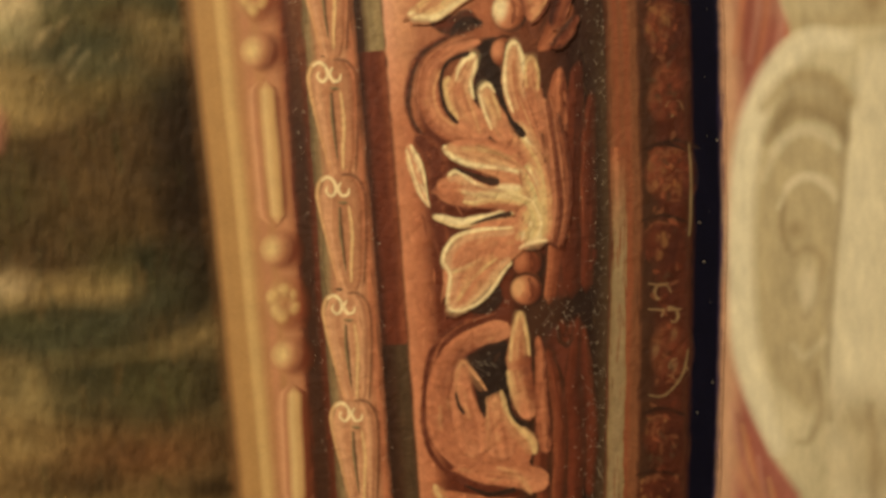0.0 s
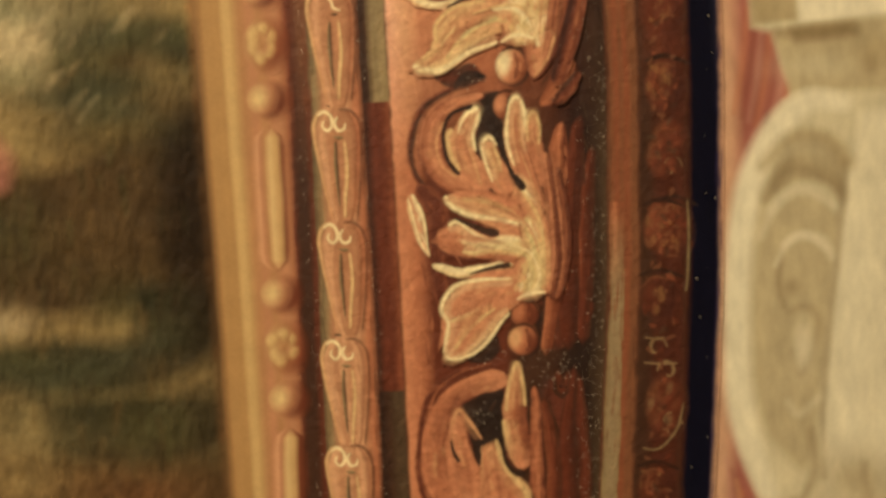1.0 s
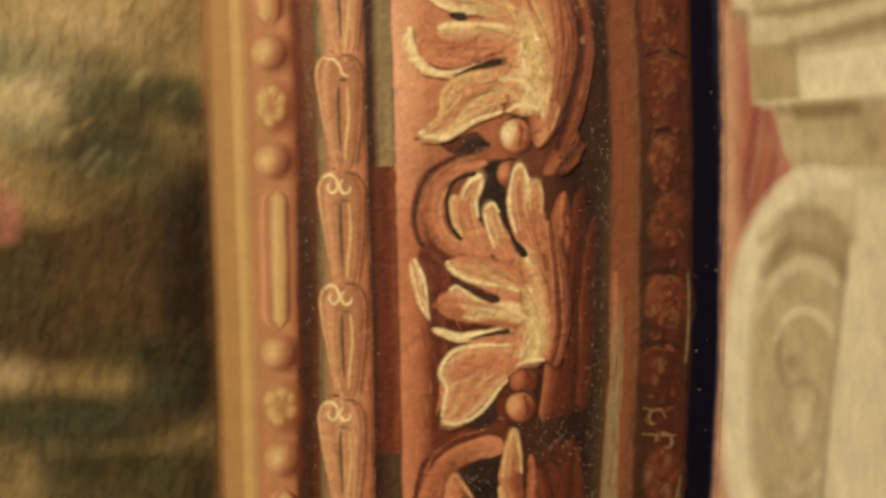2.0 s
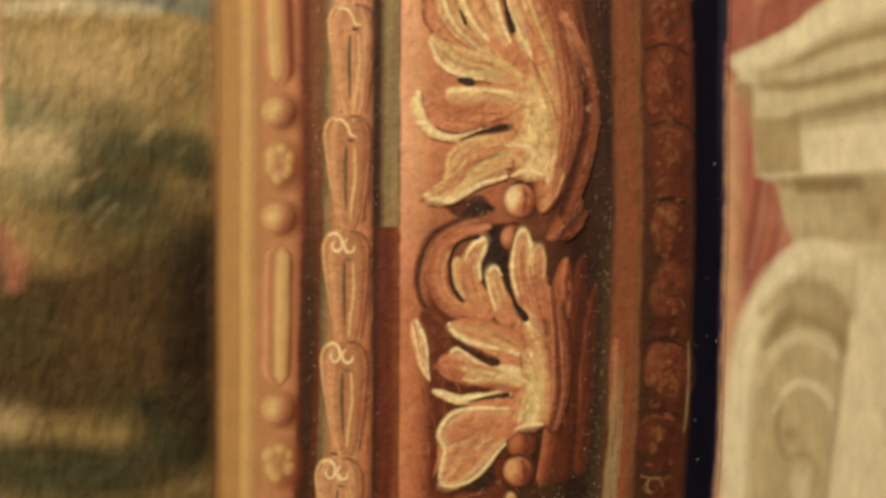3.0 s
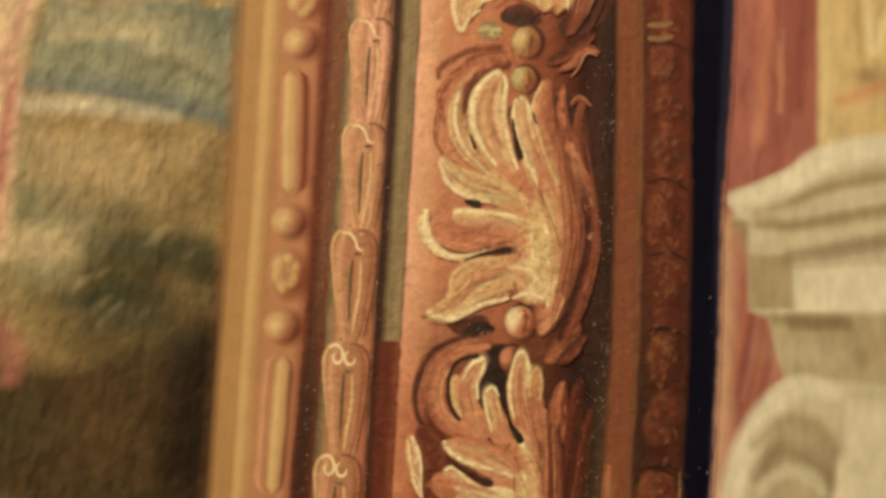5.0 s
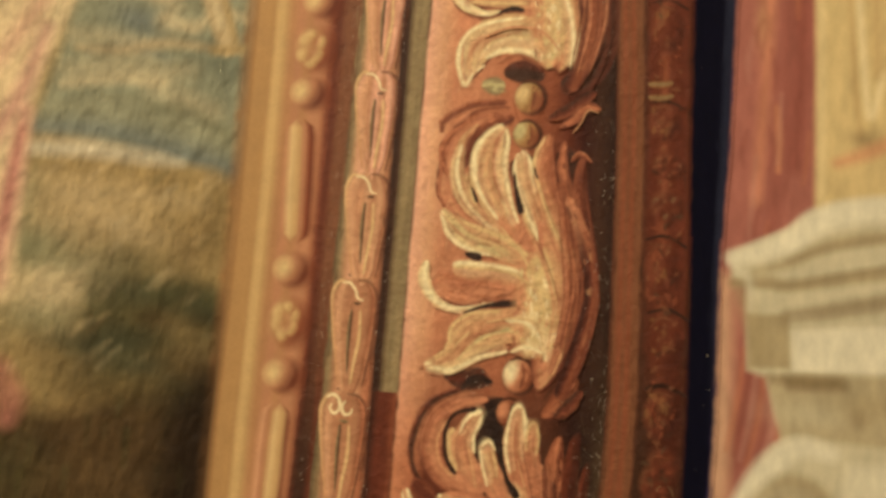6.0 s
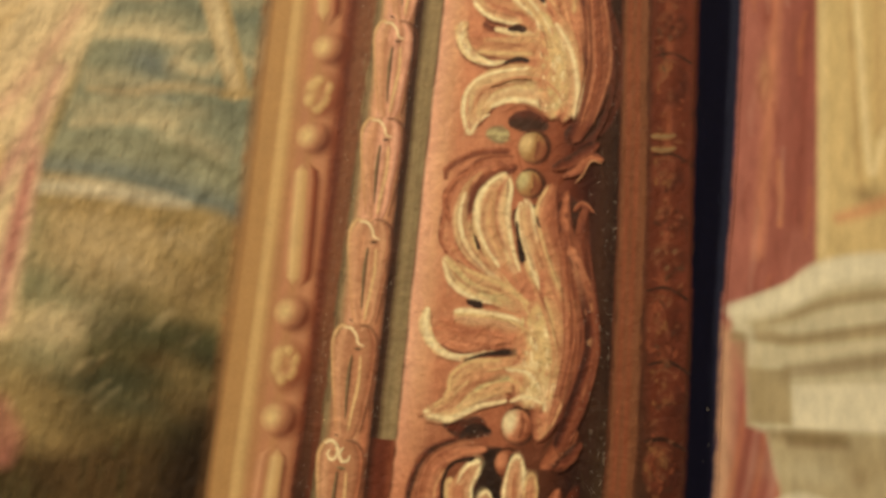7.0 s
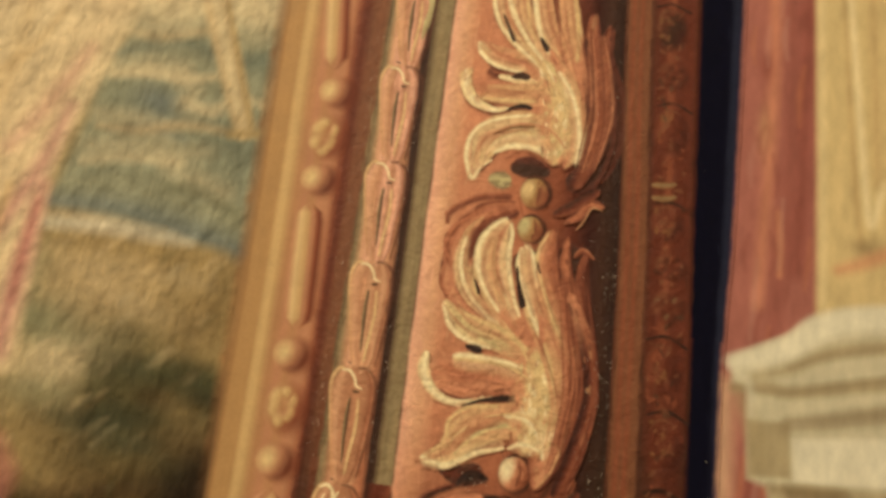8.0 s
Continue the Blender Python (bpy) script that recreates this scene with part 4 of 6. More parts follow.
# ---- the chain of husks ----
def husk(u, v, long, w, curls, hue):
    """One husk hanging from its scrolls: v is the height of the scroll's eye."""
    def at(*pts):
        return [(u + w * x, v + long * (0.14 - y)) for x, y in pts]
    s = Strokes()
    s.ribbon(at((0.04, -0.05), (0.03, 0.3), (0.11, 0.7), (0.22, 1.06)), (w * 1.7, w * 1.85, w * 1.4, w * 0.9), ("rust", hue, "rose_mid", hue, "rose_mid", "tan_rose", hue), lift=0.55, dome=0.9, seed=v)
    s.dabs(at((0.12, 0.0), (0.08, 0.3), (0.12, 0.7), (0.22, 1.02)), (w * 1.3, w * 1.6, w * 1.2, w * 0.6), ("rose_mid", hue, "rose_mid", hue, "tan_rose", "tan_rose"), count=22, lift=0.75, seed=v, reach=14, tone=0.2)
    s.ribbon(at((0.1, -0.02), (0.65, -0.005), (1.02, 0.12), (1.05, 0.35), (0.95, 0.65), (0.75, 0.99)), (1.4, 2.2, 2.2, 2.0, 2.0, 1.2), ("rust", "umber", "rust"), lift=1.1, dome=0.1, seed=v, strength=0.75, breaks=0.3)
    s.ribbon(at((0.0, 0.24), (-0.02, 0.5), (0.08, 0.88)), (1.6, 3.0, 0.8), ("rust", "umber", "olive", "brick"), lift=1.25, dome=0.1, seed=v)
    s.ribbon(at((-0.2, 0.03), (-0.6, 0.0), (-0.88, 0.12), (-0.78, 0.35), (-0.5, 0.68), (-0.22, 0.98)), (1.4, 2.2, 2.4, 2.1, 2.0, 1.3), ("peach", "straw", "peach"), ("salmon", "peach", "salmon"), lift=1.35, dome=0.4, seed=v + 1)
    s.ribbon(at((0.35, 0.24), (0.42, 0.5), (0.3, 0.78), (0.25, 0.96)), (1.4, 2.2, 2.1, 1.3), ("peach", "straw", "salmon"), lift=1.35, dome=0.4, seed=v + 2)
    if curls:
        s.ribbon(at((-0.72, 0.03), (-0.42, -0.005), (-0.16, 0.04), (-0.12, 0.12), (-0.32, 0.165), (-0.52, 0.12), (-0.42, 0.07)), (1.8, 2.2, 2.2, 2.2, 2.0, 1.6, 1.0), ("peach", "cream", "straw"), lift=1.6, dome=0.4, seed=v, per=6, feather=0.6)
        s.ribbon(at((0.14, 0.04), (-0.02, 0.1), (0.12, 0.165), (0.36, 0.155), (0.44, 0.1)), (1.4, 2.0, 2.2, 1.8, 1.0), ("straw", "cream", "peach"), lift=1.68, dome=0.4, seed=v + 5, feather=0.6)
        s.ribbon(at((-0.1, 0.22), (0.15, 0.23), (0.35, 0.23)), (1.0, 2.4, 1.0), ("olive", "olive", "umber"), lift=1.3, dome=0.1, seed=v)
    else:
        s.ribbon(at((-0.55, 0.02), (-0.2, 0.015), (0.08, 0.08), (0.2, 0.15), (0.5, 0.17)), (1.4, 2.0, 1.8, 1.7, 0.9), ("peach", "cream", "peach"), lift=1.6, dome=0.4, seed=v)
        s.ribbon(at((0.05, 0.2), (0.2, 0.2), (0.4, 0.2)), (0.8, 2.0, 0.8), ("olive", "umber", "umber"), lift=1.3, dome=0.1, seed=v)
    s.ribbon(at((-0.35, -0.06), (0.1, -0.05), (0.5, -0.035)), (1.0, 3.0, 1.0), ("umber", "olive_dark", "umber"), lift=0.5, dome=0.1, seed=v)
    part("husk", s, husk_band)


# the upper husks take the paler hue that imitates the lamp's sheen
for v, curls, hue in ((325, False, "pink_tan"), (272.4, False, "pink_tan"), (220, False, "pink_tan"), (168, False, "tan_rose"), (116, False, "rose_mid"), (62.2, True, "rose_mid"), (11, True, "rose_mid"), (-43, True, "tan_rose"), (-93.4, True, "tan_rose"), (-144, True, "tan_rose")):
    husk(-53.3 - 0.6 * math.sin(v), v, 51, 11.2, curls, hue)

# ---- the acanthus leaves ----
LAYER = [0]


def leaf(strokes, label):
    """The body of a leaf, on which its lobes lie."""
    LAYER[0] = 0
    s = Strokes()
    for i, row in enumerate(strokes):
        s.ribbon(row[0], row[1], row[2], row[3], lift=0.25 + 0.06 * i, seed=i + len(row[0]), dome=0.1, feather=1.4)
        s.dabs(row[0], row[1], row[2], row[3], count=14, lift=0.29 + 0.06 * i, seed=i, size=1.6, tone=0.18)
    return part("acanthus_leaf", s, leaf_band, label, THICK)


def inward(pts, spine, far):
    """A line moved towards the spine of its lobe."""
    line = smooth_line(spine, 8)
    out = []
    for p in np.array(pts, float):
        d = line - p
        near = d[np.argmin((d ** 2).sum(1))]
        out.append(tuple(p + near * min(0.6, far / (np.linalg.norm(near) + 1e-6))))
    return out


def lobe(parent, name, *strokes):
    """One lobe: its body, touches along it, then edge lights that melt into the body, and veins, each laid over the last."""
    s = Strokes()
    spine, full = strokes[0][0], max(strokes[0][1]) > 8
    for i, row in enumerate(strokes):
        wide = max(row[1])
        if len(row) > 4 and row[4] < 0:
            # the heart of the leaf, loaded with thick light paint
            s.ribbon(row[0], row[1], row[2], row[3], lift=0.72 + 0.07 * LAYER[0], dome=0.1, per=9, seed=i, streak=0.25, feather=wide * 0.22)
            for k, hues in enumerate((("peach", "straw", "straw", "peach"), ("straw", "cream", "pale_green", "salmon"), ("salmon", "straw", "cream", "rust"))):
                s.dabs(row[0], [w * 0.9 for w in row[1]], hues, None, count=int(wide * 1.6), lift=0.78 + 0.05 * k + 0.07 * LAYER[0], seed=row[0][0][0] + k, size=2.4 - 0.5 * k, reach=7.0, tone=0.16, stray=0.2, strength=0.75)
            LAYER[0] += 3
            continue
        up = 0.7 + 0.07 * LAYER[0] + (0.5 if len(row) > 4 else 0)
        light = wide < 4 and len(row) < 5 and bool({"straw", "cream", "peach"} & set(row[2]))
        vein = wide < 4 and len(row) < 5 and not light
        if light:
            if i and full:
                s.ribbon(inward(row[0], spine, 2.0), [2.4 * w + 2.2 for w in row[1]], row[2][1:], row[3], lift=up, dome=0.2, seed=i * 1.7, streak=0.2, per=9, feather=1.7, strength=0.37, breaks=0.35)
            row = (row[0], [(1.4 * w + 0.4) if full else w for w in row[1]], row[2], row[3])
        if wide > 7:
            # the dark line that sets a lobe off from the next
            s.ribbon([(a + 0.5, b - 0.6) for a, b in row[0]], [w * min(1, 0.45 + 0.3 * k) + 1.8 for k, w in enumerate(row[1])], ("brick", "rust", "rust", "brick"), None, lift=up - 0.05, dome=0.1, per=9, seed=i)
        s.ribbon(row[0], row[1], row[2], row[3], lift=up + (0.03 if light else 0), dome=0.3, seed=i * 2.3 + row[0][0][0], streak=0.2 if wide > 5 else 0.15, per=9, root="salmon" if wide > 7 else None,
                 breaks=0.5 if vein else 0.2 if light else 0.0, feather=0.9 if light or vein else 0.6, strength=0.7 if vein else 1.0)
        if wide > 5:
            s.dabs(row[0], row[1], row[2], row[3], count=int(6 + wide * 1.6), lift=up + 0.05, seed=row[0][0][1], size=1.7, tone=0.16, strength=0.7)
            if wide > 7:
                s.dabs(row[0], [w * 0.7 for w in row[1]], ("salmon", "peach", "peach", "salmon"), None, count=int(wide * 0.8), lift=up + 0.06, seed=row[0][0][0] + 5, size=2.2, reach=8.0, tone=0.12, strength=0.5)
        LAYER[0] += 2 if wide > 5 else 1
    if full and name == "leaf_lobe":
        # warm shade left between the lights
        up = 0.7 + 0.07 * LAYER[0]
        body = strokes[0]
        cut, size = (body[0][1:], body[1][1:]) if len(body[0]) > 3 else (body[0], body[1])
        wide = max(size)
        for side, k in ((0.14, 0.2), (-0.16, 0.17)):
            s.ribbon([(a + side * wide, b + 0.5 * side * wide) for a, b in cut], [w * k + 0.3 for w in size], ("salmon_mid", "rust", "salmon_mid"), ("salmon", "salmon_mid", "salmon"), lift=up, dome=0.1, per=9, seed=wide + side, feather=1.0, strength=0.55, breaks=0.6)
        LAYER[0] += 1
    return part(name, s, parent, "", THICK)


def shaded_side(parent, pts, widths, hues, seed):
    """The turning side of a leaf, glazed with rust, and the long streaks drawn over it."""
    s = Strokes()
    up = 0.7 + 0.07 * LAYER[0]
    s.ribbon(pts, widths, hues, lift=up, dome=0.1, per=9, seed=seed, feather=max(widths) * 0.28, strength=0.74)
    rd = random.Random(seed)
    for k in range(9):
        off = rd.uniform(-0.42, 0.42)
        cut = [(a + off * w, b + rd.uniform(-4, 4)) for (a, b), w in zip(pts, widths)]
        hue = rd.choice(("brick", "rust", "salmon", "salmon_mid", "deep_red", "salmon"))
        s.ribbon(cut, (0.6, rd.uniform(1.2, 2.6), rd.uniform(1.2, 2.6), 0.6), (hue, hue), lift=up + 0.05 + 0.01 * k, dome=0.2, per=9, seed=seed + k, feather=0.7, strength=0.6, breaks=0.6)
    LAYER[0] += 3
    part("leaf_shade", s, parent, "", THICK)


# dark back lobes and blades behind the leaves
def blade(pts, widths, across):
    s = Strokes()
    s.ribbon(pts, widths, across, None, lift=0.62, dome=0.4, seed=pts[0][1], streak=0.3)
    s.dabs(pts, widths, across, None, count=14, lift=0.72, seed=pts[0][1], size=0.7, reach=16.0, tone=0.2)
    part("back_blade", s, leaf_band)


for row in (
    ([(54.0, 13.9), (55.1, 34.7), (56.7, 50.3), (58.3, 63.8)], (5.7, 6.7, 6.2, 2.1,), ("brick", "deep_red", "wine",), None),
    ([(57.5, -17.5), (58.2, 8.7), (59.8, 29.5), (62.9, 47.7)], (3.6, 5.2, 5.2, 1.8,), ("rust", "brick", "deep_red",), None),
    ([(50.3, -17.5), (49.9, 13.9), (49.0, 40.0), (50.6, 61.3)], (3.6, 6.2, 7.2, 2.1,), ("rust", "salmon_mid", "brick", "deep_red",), None),
):
    blade(*row[:3])
for row in (
    ([(46.1, 5.8), (48.5, 31.1), (48.0, 48.8), (49.9, 61.2)], (6.6, 10.1, 9.6, 4.1,), ("rust", "salmon_mid", "brick",), None),
    ([(50.3, -43.8), (52.0, -4.9), (54.7, 28.2), (57.0, 63.3)], (8.7, 11.7, 11.2, 5.1,), ("brick", "brick", "deep_red", "umber",), None),
    ([(56.9, -41.6), (59.2, -5.3), (59.9, 22.8), (63.3, 50.4)], (6.1, 8.7, 8.7, 3.6,), ("brick", "brick", "deep_red", "umber",), None),
):
    blade(*row[:3])
for row in (
    ([(39.8, -45.9), (44.4, -14.8), (44.5, 11.0), (43.0, 34.0)], (5.6, 8.2, 8.2, 3.6,), ("salmon_mid", "rust", "brick",), None),
    ([(58.6, -31.2), (60.1, -26.1), (61.6, -21.0)], (2.6, 4.1, 2.1,), ("deep_red", "brick", "deep_red",), None),
    ([(39.3, -142.9), (42.6, -110.2), (41.9, -85.9), (38.4, -64.3)], (6.8, 8.9, 8.9, 3.7,), ("rust", "brick", "umber",), None),
    ([(33.2, -142.6), (33.2, -120.6), (35.2, -99.0), (35.5, -72.2)], (5.8, 8.9, 8.9, 3.7,), ("rust", "brick", "umber",), None),
):
    blade(*row[:3])
for row in (
    ([(47.3, -143.2), (49.5, -110.5), (49.1, -83.6), (53.2, -49.3)], (7.3, 9.9, 9.4, 3.7,), ("brick", "brick", "deep_red", "umber",), None),
    ([(54.1, -138.0), (56.8, -105.5), (55.5, -73.2), (55.0, -54.6)], (4.2, 6.8, 6.3, 2.6,), ("deep_red", "brick", "umber",), None),
    ([(44.8, -51.4), (46.9, -62.1), (50.5, -51.7)], (4.2, 7.8, 2.6,), ("umber", "brick", "umber",), None),
    ([(40.1, 68.1), (46.8, 76.4), (50.9, 83.5), (56.1, 88.1)], (7.5, 12.6, 11.6, 7.5,), ("umber", "rust", "salmon_mid", "brick",), None),
    ([(46.6, 73.9), (54.4, 78.4), (58.8, 81.8)], (2.0, 3.5, 1.5,), ("rust", "salmon_mid", "rust",), None),
):
    blade(*row[:3])


# lower leaf
lf = leaf([
    ([(22.9, -46.3), (10.9, -49.6), (-3.7, -54.1), (-14.8, -64.2), (-19.4, -82.7), (-20.5, -101.6), (-15.3, -116.9), (-1.3, -128.6)], (3.7, 4.2, 4.8, 4.2, 3.7, 3.7, 3.7, 2.6,), ("rust", "brick", "brick", "rust",), None, 0.3),
    ([(20.8, -60.7), (9.8, -70.8), (9.0, -86.9), (13.4, -103.3)], (29.0, 31.6, 29.0, 15.8,), ("black_brown", "black_brown", "umber",), None, 0.25),
    ([(43.3, -54.0), (44.9, -78.0), (43.7, -104.8), (39.4, -140.1)], (15.8, 26.3, 26.3, 26.3,), ("rust", "brick", "brick", "deep_red", "umber",), None, 0.3),
    ([(17.0, -34.1), (11.4, -41.7), (3.3, -46.5)], (10.4, 14.6, 6.3,), ("black_brown", "umber", "black_brown",), None, 0.25),
    ([(11.2, -95.1), (12.9, -111.5), (17.4, -128.1)], (34.4, 42.4, 34.4,), ("salmon_mid", "salmon_mid", "salmon_mid", "rust", "brick",), None),
], "curling rust and cream acanthus leaf, mostly in shade")
lobe(lf, "leaf_lobe",
    ([(22.4, -55.0), (7.9, -57.9), (-4.3, -64.2), (-10.8, -76.5), (-12.9, -89.8), (-10.0, -103.5), (0.9, -113.6), (17.8, -121.2)], (13.2, 9.5, 9.5, 11.7, 12.7, 17.0, 19.6, 13.2,), ("rust", "brick", "salmon_mid", "salmon_mid",), ("rust", "salmon_mid", "salmon_mid", "salmon_mid",)),
    ([(16.3, -47.8), (0.3, -52.2), (-10.7, -60.4), (-15.7, -74.9), (-17.8, -90.9)], (0.8, 1.3, 1.3, 1.3, 0.8,), ("rust", "salmon_mid", "rust",), None),
    ([(17.3, -53.9), (4.0, -57.2), (-4.9, -66.0), (-8.3, -77.9)], (0.8, 1.6, 1.6, 0.8,), ("rust", "salmon_mid", "rust",), None),
    ([(-17.4, -85.5), (-17.3, -101.8), (-11.2, -114.4), (-0.9, -121.7)], (0.8, 1.3, 1.3, 0.8,), ("salmon_mid", "salmon", "salmon_mid",), None),
)
lobe(lf, "leaf_lobe",
    ([(4.9, -113.8), (0.8, -100.0), (-2.1, -86.3), (-1.2, -70.8)], (18.5, 15.9, 11.6, 5.8,), ("salmon_mid", "salmon_mid", "salmon_mid", "salmon_mid",), ("salmon", "salmon", "salmon_mid", "salmon",)),
    ([(-4.0, -91.6), (-4.3, -78.1), (-1.2, -69.7), (4.3, -75.9), (9.6, -84.2)], (0.5, 1.3, 1.8, 1.6, 0.8,), ("salmon", "peach", "salmon",), None),
    ([(5.4, -102.9), (2.4, -86.5), (0.3, -75.7)], (1.1, 1.8, 1.1,), ("salmon_mid", "salmon", "salmon_mid",), None),
    ([(-5.1, -83.5), (-3.9, -89.5), (-1.5, -94.5)], (1.1, 2.4, 2.6,), ("umber", "black_brown", "umber",), None, 1.3),
)
lobe(lf, "leaf_lobe",
    ([(15.3, -117.0), (13.5, -100.6), (12.2, -84.9)], (15.9, 12.2, 6.3,), ("salmon_mid", "salmon_mid", "salmon_mid",), ("peach", "salmon", "salmon",)),
    ([(15.7, -83.2), (17.9, -92.7), (22.7, -101.1), (29.0, -108.2), (30.0, -115.0)], (1.3, 2.6, 2.6, 3.4, 2.1,), ("peach", "straw", "peach",), None),
    ([(10.6, -105.9), (10.6, -95.1), (10.3, -86.9)], (0.8, 1.8, 1.1,), ("salmon_mid", "salmon", "salmon_mid",), None),
    ([(18.4, -87.4), (20.4, -95.0), (24.7, -99.8), (28.8, -100.8)], (1.1, 2.4, 3.7, 3.2,), ("umber", "black_brown", "umber",), None, 1.3),
)
lobe(lf, "leaf_lobe",
    ([(28.1, -98.6), (26.2, -85.1), (24.3, -68.9), (26.1, -49.1)], (7.9, 12.0, 11.0, 3.1,), ("salmon", "salmon_mid", "rust", "brick",), ("peach", "salmon_mid", "rust",)),
    ([(20.8, -71.4), (22.5, -59.5), (26.2, -48.3), (28.9, -57.2), (29.8, -69.2)], (1.0, 1.8, 1.6, 1.6, 0.8,), ("peach", "straw", "peach",), None),
    ([(24.9, -95.8), (21.7, -84.8), (19.6, -74.0)], (2.9, 2.9, 1.8,), ("peach", "salmon", "salmon_mid",), ("straw", "straw", "peach",)),
)
lobe(lf, "leaf_lobe",
    ([(35.3, -115.3), (34.4, -93.6), (34.7, -72.1), (34.0, -58.8)], (6.3, 6.8, 5.8, 2.6,), ("rust", "salmon_mid", "brick",), None),
)
lobe(lf, "leaf_lobe",
    ([(36.0, -129.0), (22.9, -125.0), (7.0, -122.6), (-8.8, -119.2)], (13.3, 12.2, 10.6, 4.3,), ("salmon", "salmon", "salmon_mid", "salmon_mid",), ("salmon_mid", "salmon_mid", "salmon_mid",)),
    ([(27.8, -134.1), (21.6, -124.2), (11.2, -119.6)], (2.1, 2.9, 1.3,), ("salmon", "peach", "salmon",), None),
    ([(-3.9, -127.6), (7.8, -132.6), (21.3, -131.0)], (1.1, 3.2, 3.7,), ("umber", "black_brown", "umber",), None, 1.3),
)
lobe(lf, "leaf_lobe",
    ([(24.7, -142.2), (8.8, -139.2), (-9.7, -135.1), (-18.7, -129.7)], (13.4, 10.7, 10.7, 3.7,), ("salmon_mid", "salmon_mid", "salmon_mid",), None),
    ([(-17.7, -126.4), (-15.5, -133.4), (-15.0, -143.1)], (2.1, 2.7, 2.1,), ("peach", "straw", "peach",), None),
)
# second leaf
lf = leaf([
    ([(14.1, 80.5), (-0.1, 76.9), (-12.8, 69.2), (-17.6, 58.0), (-18.9, 45.4), (-14.1, 34.9), (-3.1, 25.3)], (2.6, 3.6, 4.6, 4.6, 4.1, 3.1, 2.0,), ("brick", "umber", "brick", "rust",), None, 0.3),
    ([(15.1, 75.9), (19.4, 60.7), (21.0, 42.9), (29.9, 17.0)], (23.0, 28.1, 25.5, 15.3,), ("umber", "black_brown", "umber",), None, 0.25),
    ([(-16.7, 35.1), (-8.3, 24.4), (-7.8, 11.5), (-8.7, -4.0), (-6.0, -25.0)], (7.8, 12.9, 10.3, 10.3, 5.2,), ("rust", "brick", "brick", "rust",), None, 0.3),
    ([(52.9, 44.7), (50.7, 23.4), (49.3, -7.3), (43.8, -43.5)], (7.7, 20.6, 25.7, 23.1,), ("rust", "brick", "brick", "brick", "deep_red", "umber",), None, 0.3),
    ([(23.0, -18.8), (38.1, -27.4), (44.2, -35.6)], (15.5, 18.1, 10.3,), ("brick", "umber", "black_brown",), None, 0.3),
    ([(25.6, 32.5), (28.6, 17.0), (29.2, 1.6), (30.8, -16.6)], (28.3, 33.5, 30.9, 20.6,), ("salmon", "peach", "salmon", "salmon", "rust",), None),
], "curling acanthus leaf in salmon and rust with cream edges")
lobe(lf, "leaf_lobe",
    ([(15.5, 74.4), (2.1, 71.3), (-7.2, 64.4), (-9.9, 53.7), (-7.9, 43.5), (0.1, 35.1), (14.0, 31.7)], (3.6, 5.6, 9.2, 10.8, 10.2, 9.2, 6.1,), ("rust", "salmon", "salmon_mid", "rust",), ("salmon_mid", "salmon", "rust",)),
    ([(13.9, 77.5), (1.0, 74.4), (-9.6, 67.5), (-14.1, 56.5), (-14.1, 43.8)], (0.5, 1.0, 1.5, 1.3, 0.5,), ("salmon", "salmon", "salmon_mid",), None),
    ([(-3.4, 63.4), (-7.1, 53.5), (-5.1, 43.3), (3.2, 36.9)], (0.5, 1.3, 1.5, 1.3,), ("salmon", "peach", "salmon",), None),
    ([(10.2, 69.8), (-0.2, 65.9), (-3.8, 57.1), (-2.6, 46.9), (0.4, 41.4), (3.1, 38.7)], (2.6, 2.3, 2.0, 2.0, 2.6, 2.0,), ("black_brown", "black_brown", "umber",), None, 1.3),
)
lobe(lf, "leaf_lobe",
    ([(15.7, 30.6), (7.1, 41.8), (4.1, 52.8), (7.2, 61.4), (11.6, 67.7)], (14.3, 13.8, 10.7, 8.7, 4.1,), ("salmon", "salmon", "salmon", "salmon", "salmon",), ("peach", "salmon", "salmon", "peach",)),
    ([(3.4, 40.0), (-1.0, 48.1), (-2.1, 55.7), (0.5, 59.9)], (1.8, 2.6, 2.6, 1.8,), ("peach", "straw", "peach",), None),
    ([(2.8, 56.7), (5.5, 64.1), (11.1, 68.0), (12.1, 63.6), (9.7, 56.3), (10.6, 48.6)], (0.8, 1.8, 2.5, 1.8, 1.5, 1.0,), ("straw", "cream", "straw",), None),
    ([(12.8, 33.3), (9.8, 43.6), (7.7, 52.6)], (1.3, 2.0, 1.3,), ("salmon", "peach", "salmon",), None),
)
lobe(lf, "leaf_lobe",
    ([(25.4, 28.7), (19.8, 39.2), (16.7, 48.3), (15.2, 54.4)], (11.7, 11.2, 7.7, 5.1,), ("salmon", "salmon", "salmon", "salmon",), ("salmon", "peach", "salmon",)),
    ([(18.0, 34.3), (15.4, 43.3), (13.8, 52.2), (17.1, 55.3), (20.4, 51.1)], (0.8, 1.8, 1.8, 1.8, 0.8,), ("straw", "cream", "straw",), None),
    ([(22.1, 39.1), (20.2, 46.8), (18.4, 51.9)], (1.0, 1.8, 1.0,), ("peach", "straw", "peach",), None),
    ([(22.3, 58.0), (23.8, 47.8), (26.4, 38.8), (30.2, 33.5), (32.1, 30.6)], (1.3, 1.5, 2.6, 4.6, 3.6,), ("black_brown", "black_brown", "umber",), None, 1.3),
)
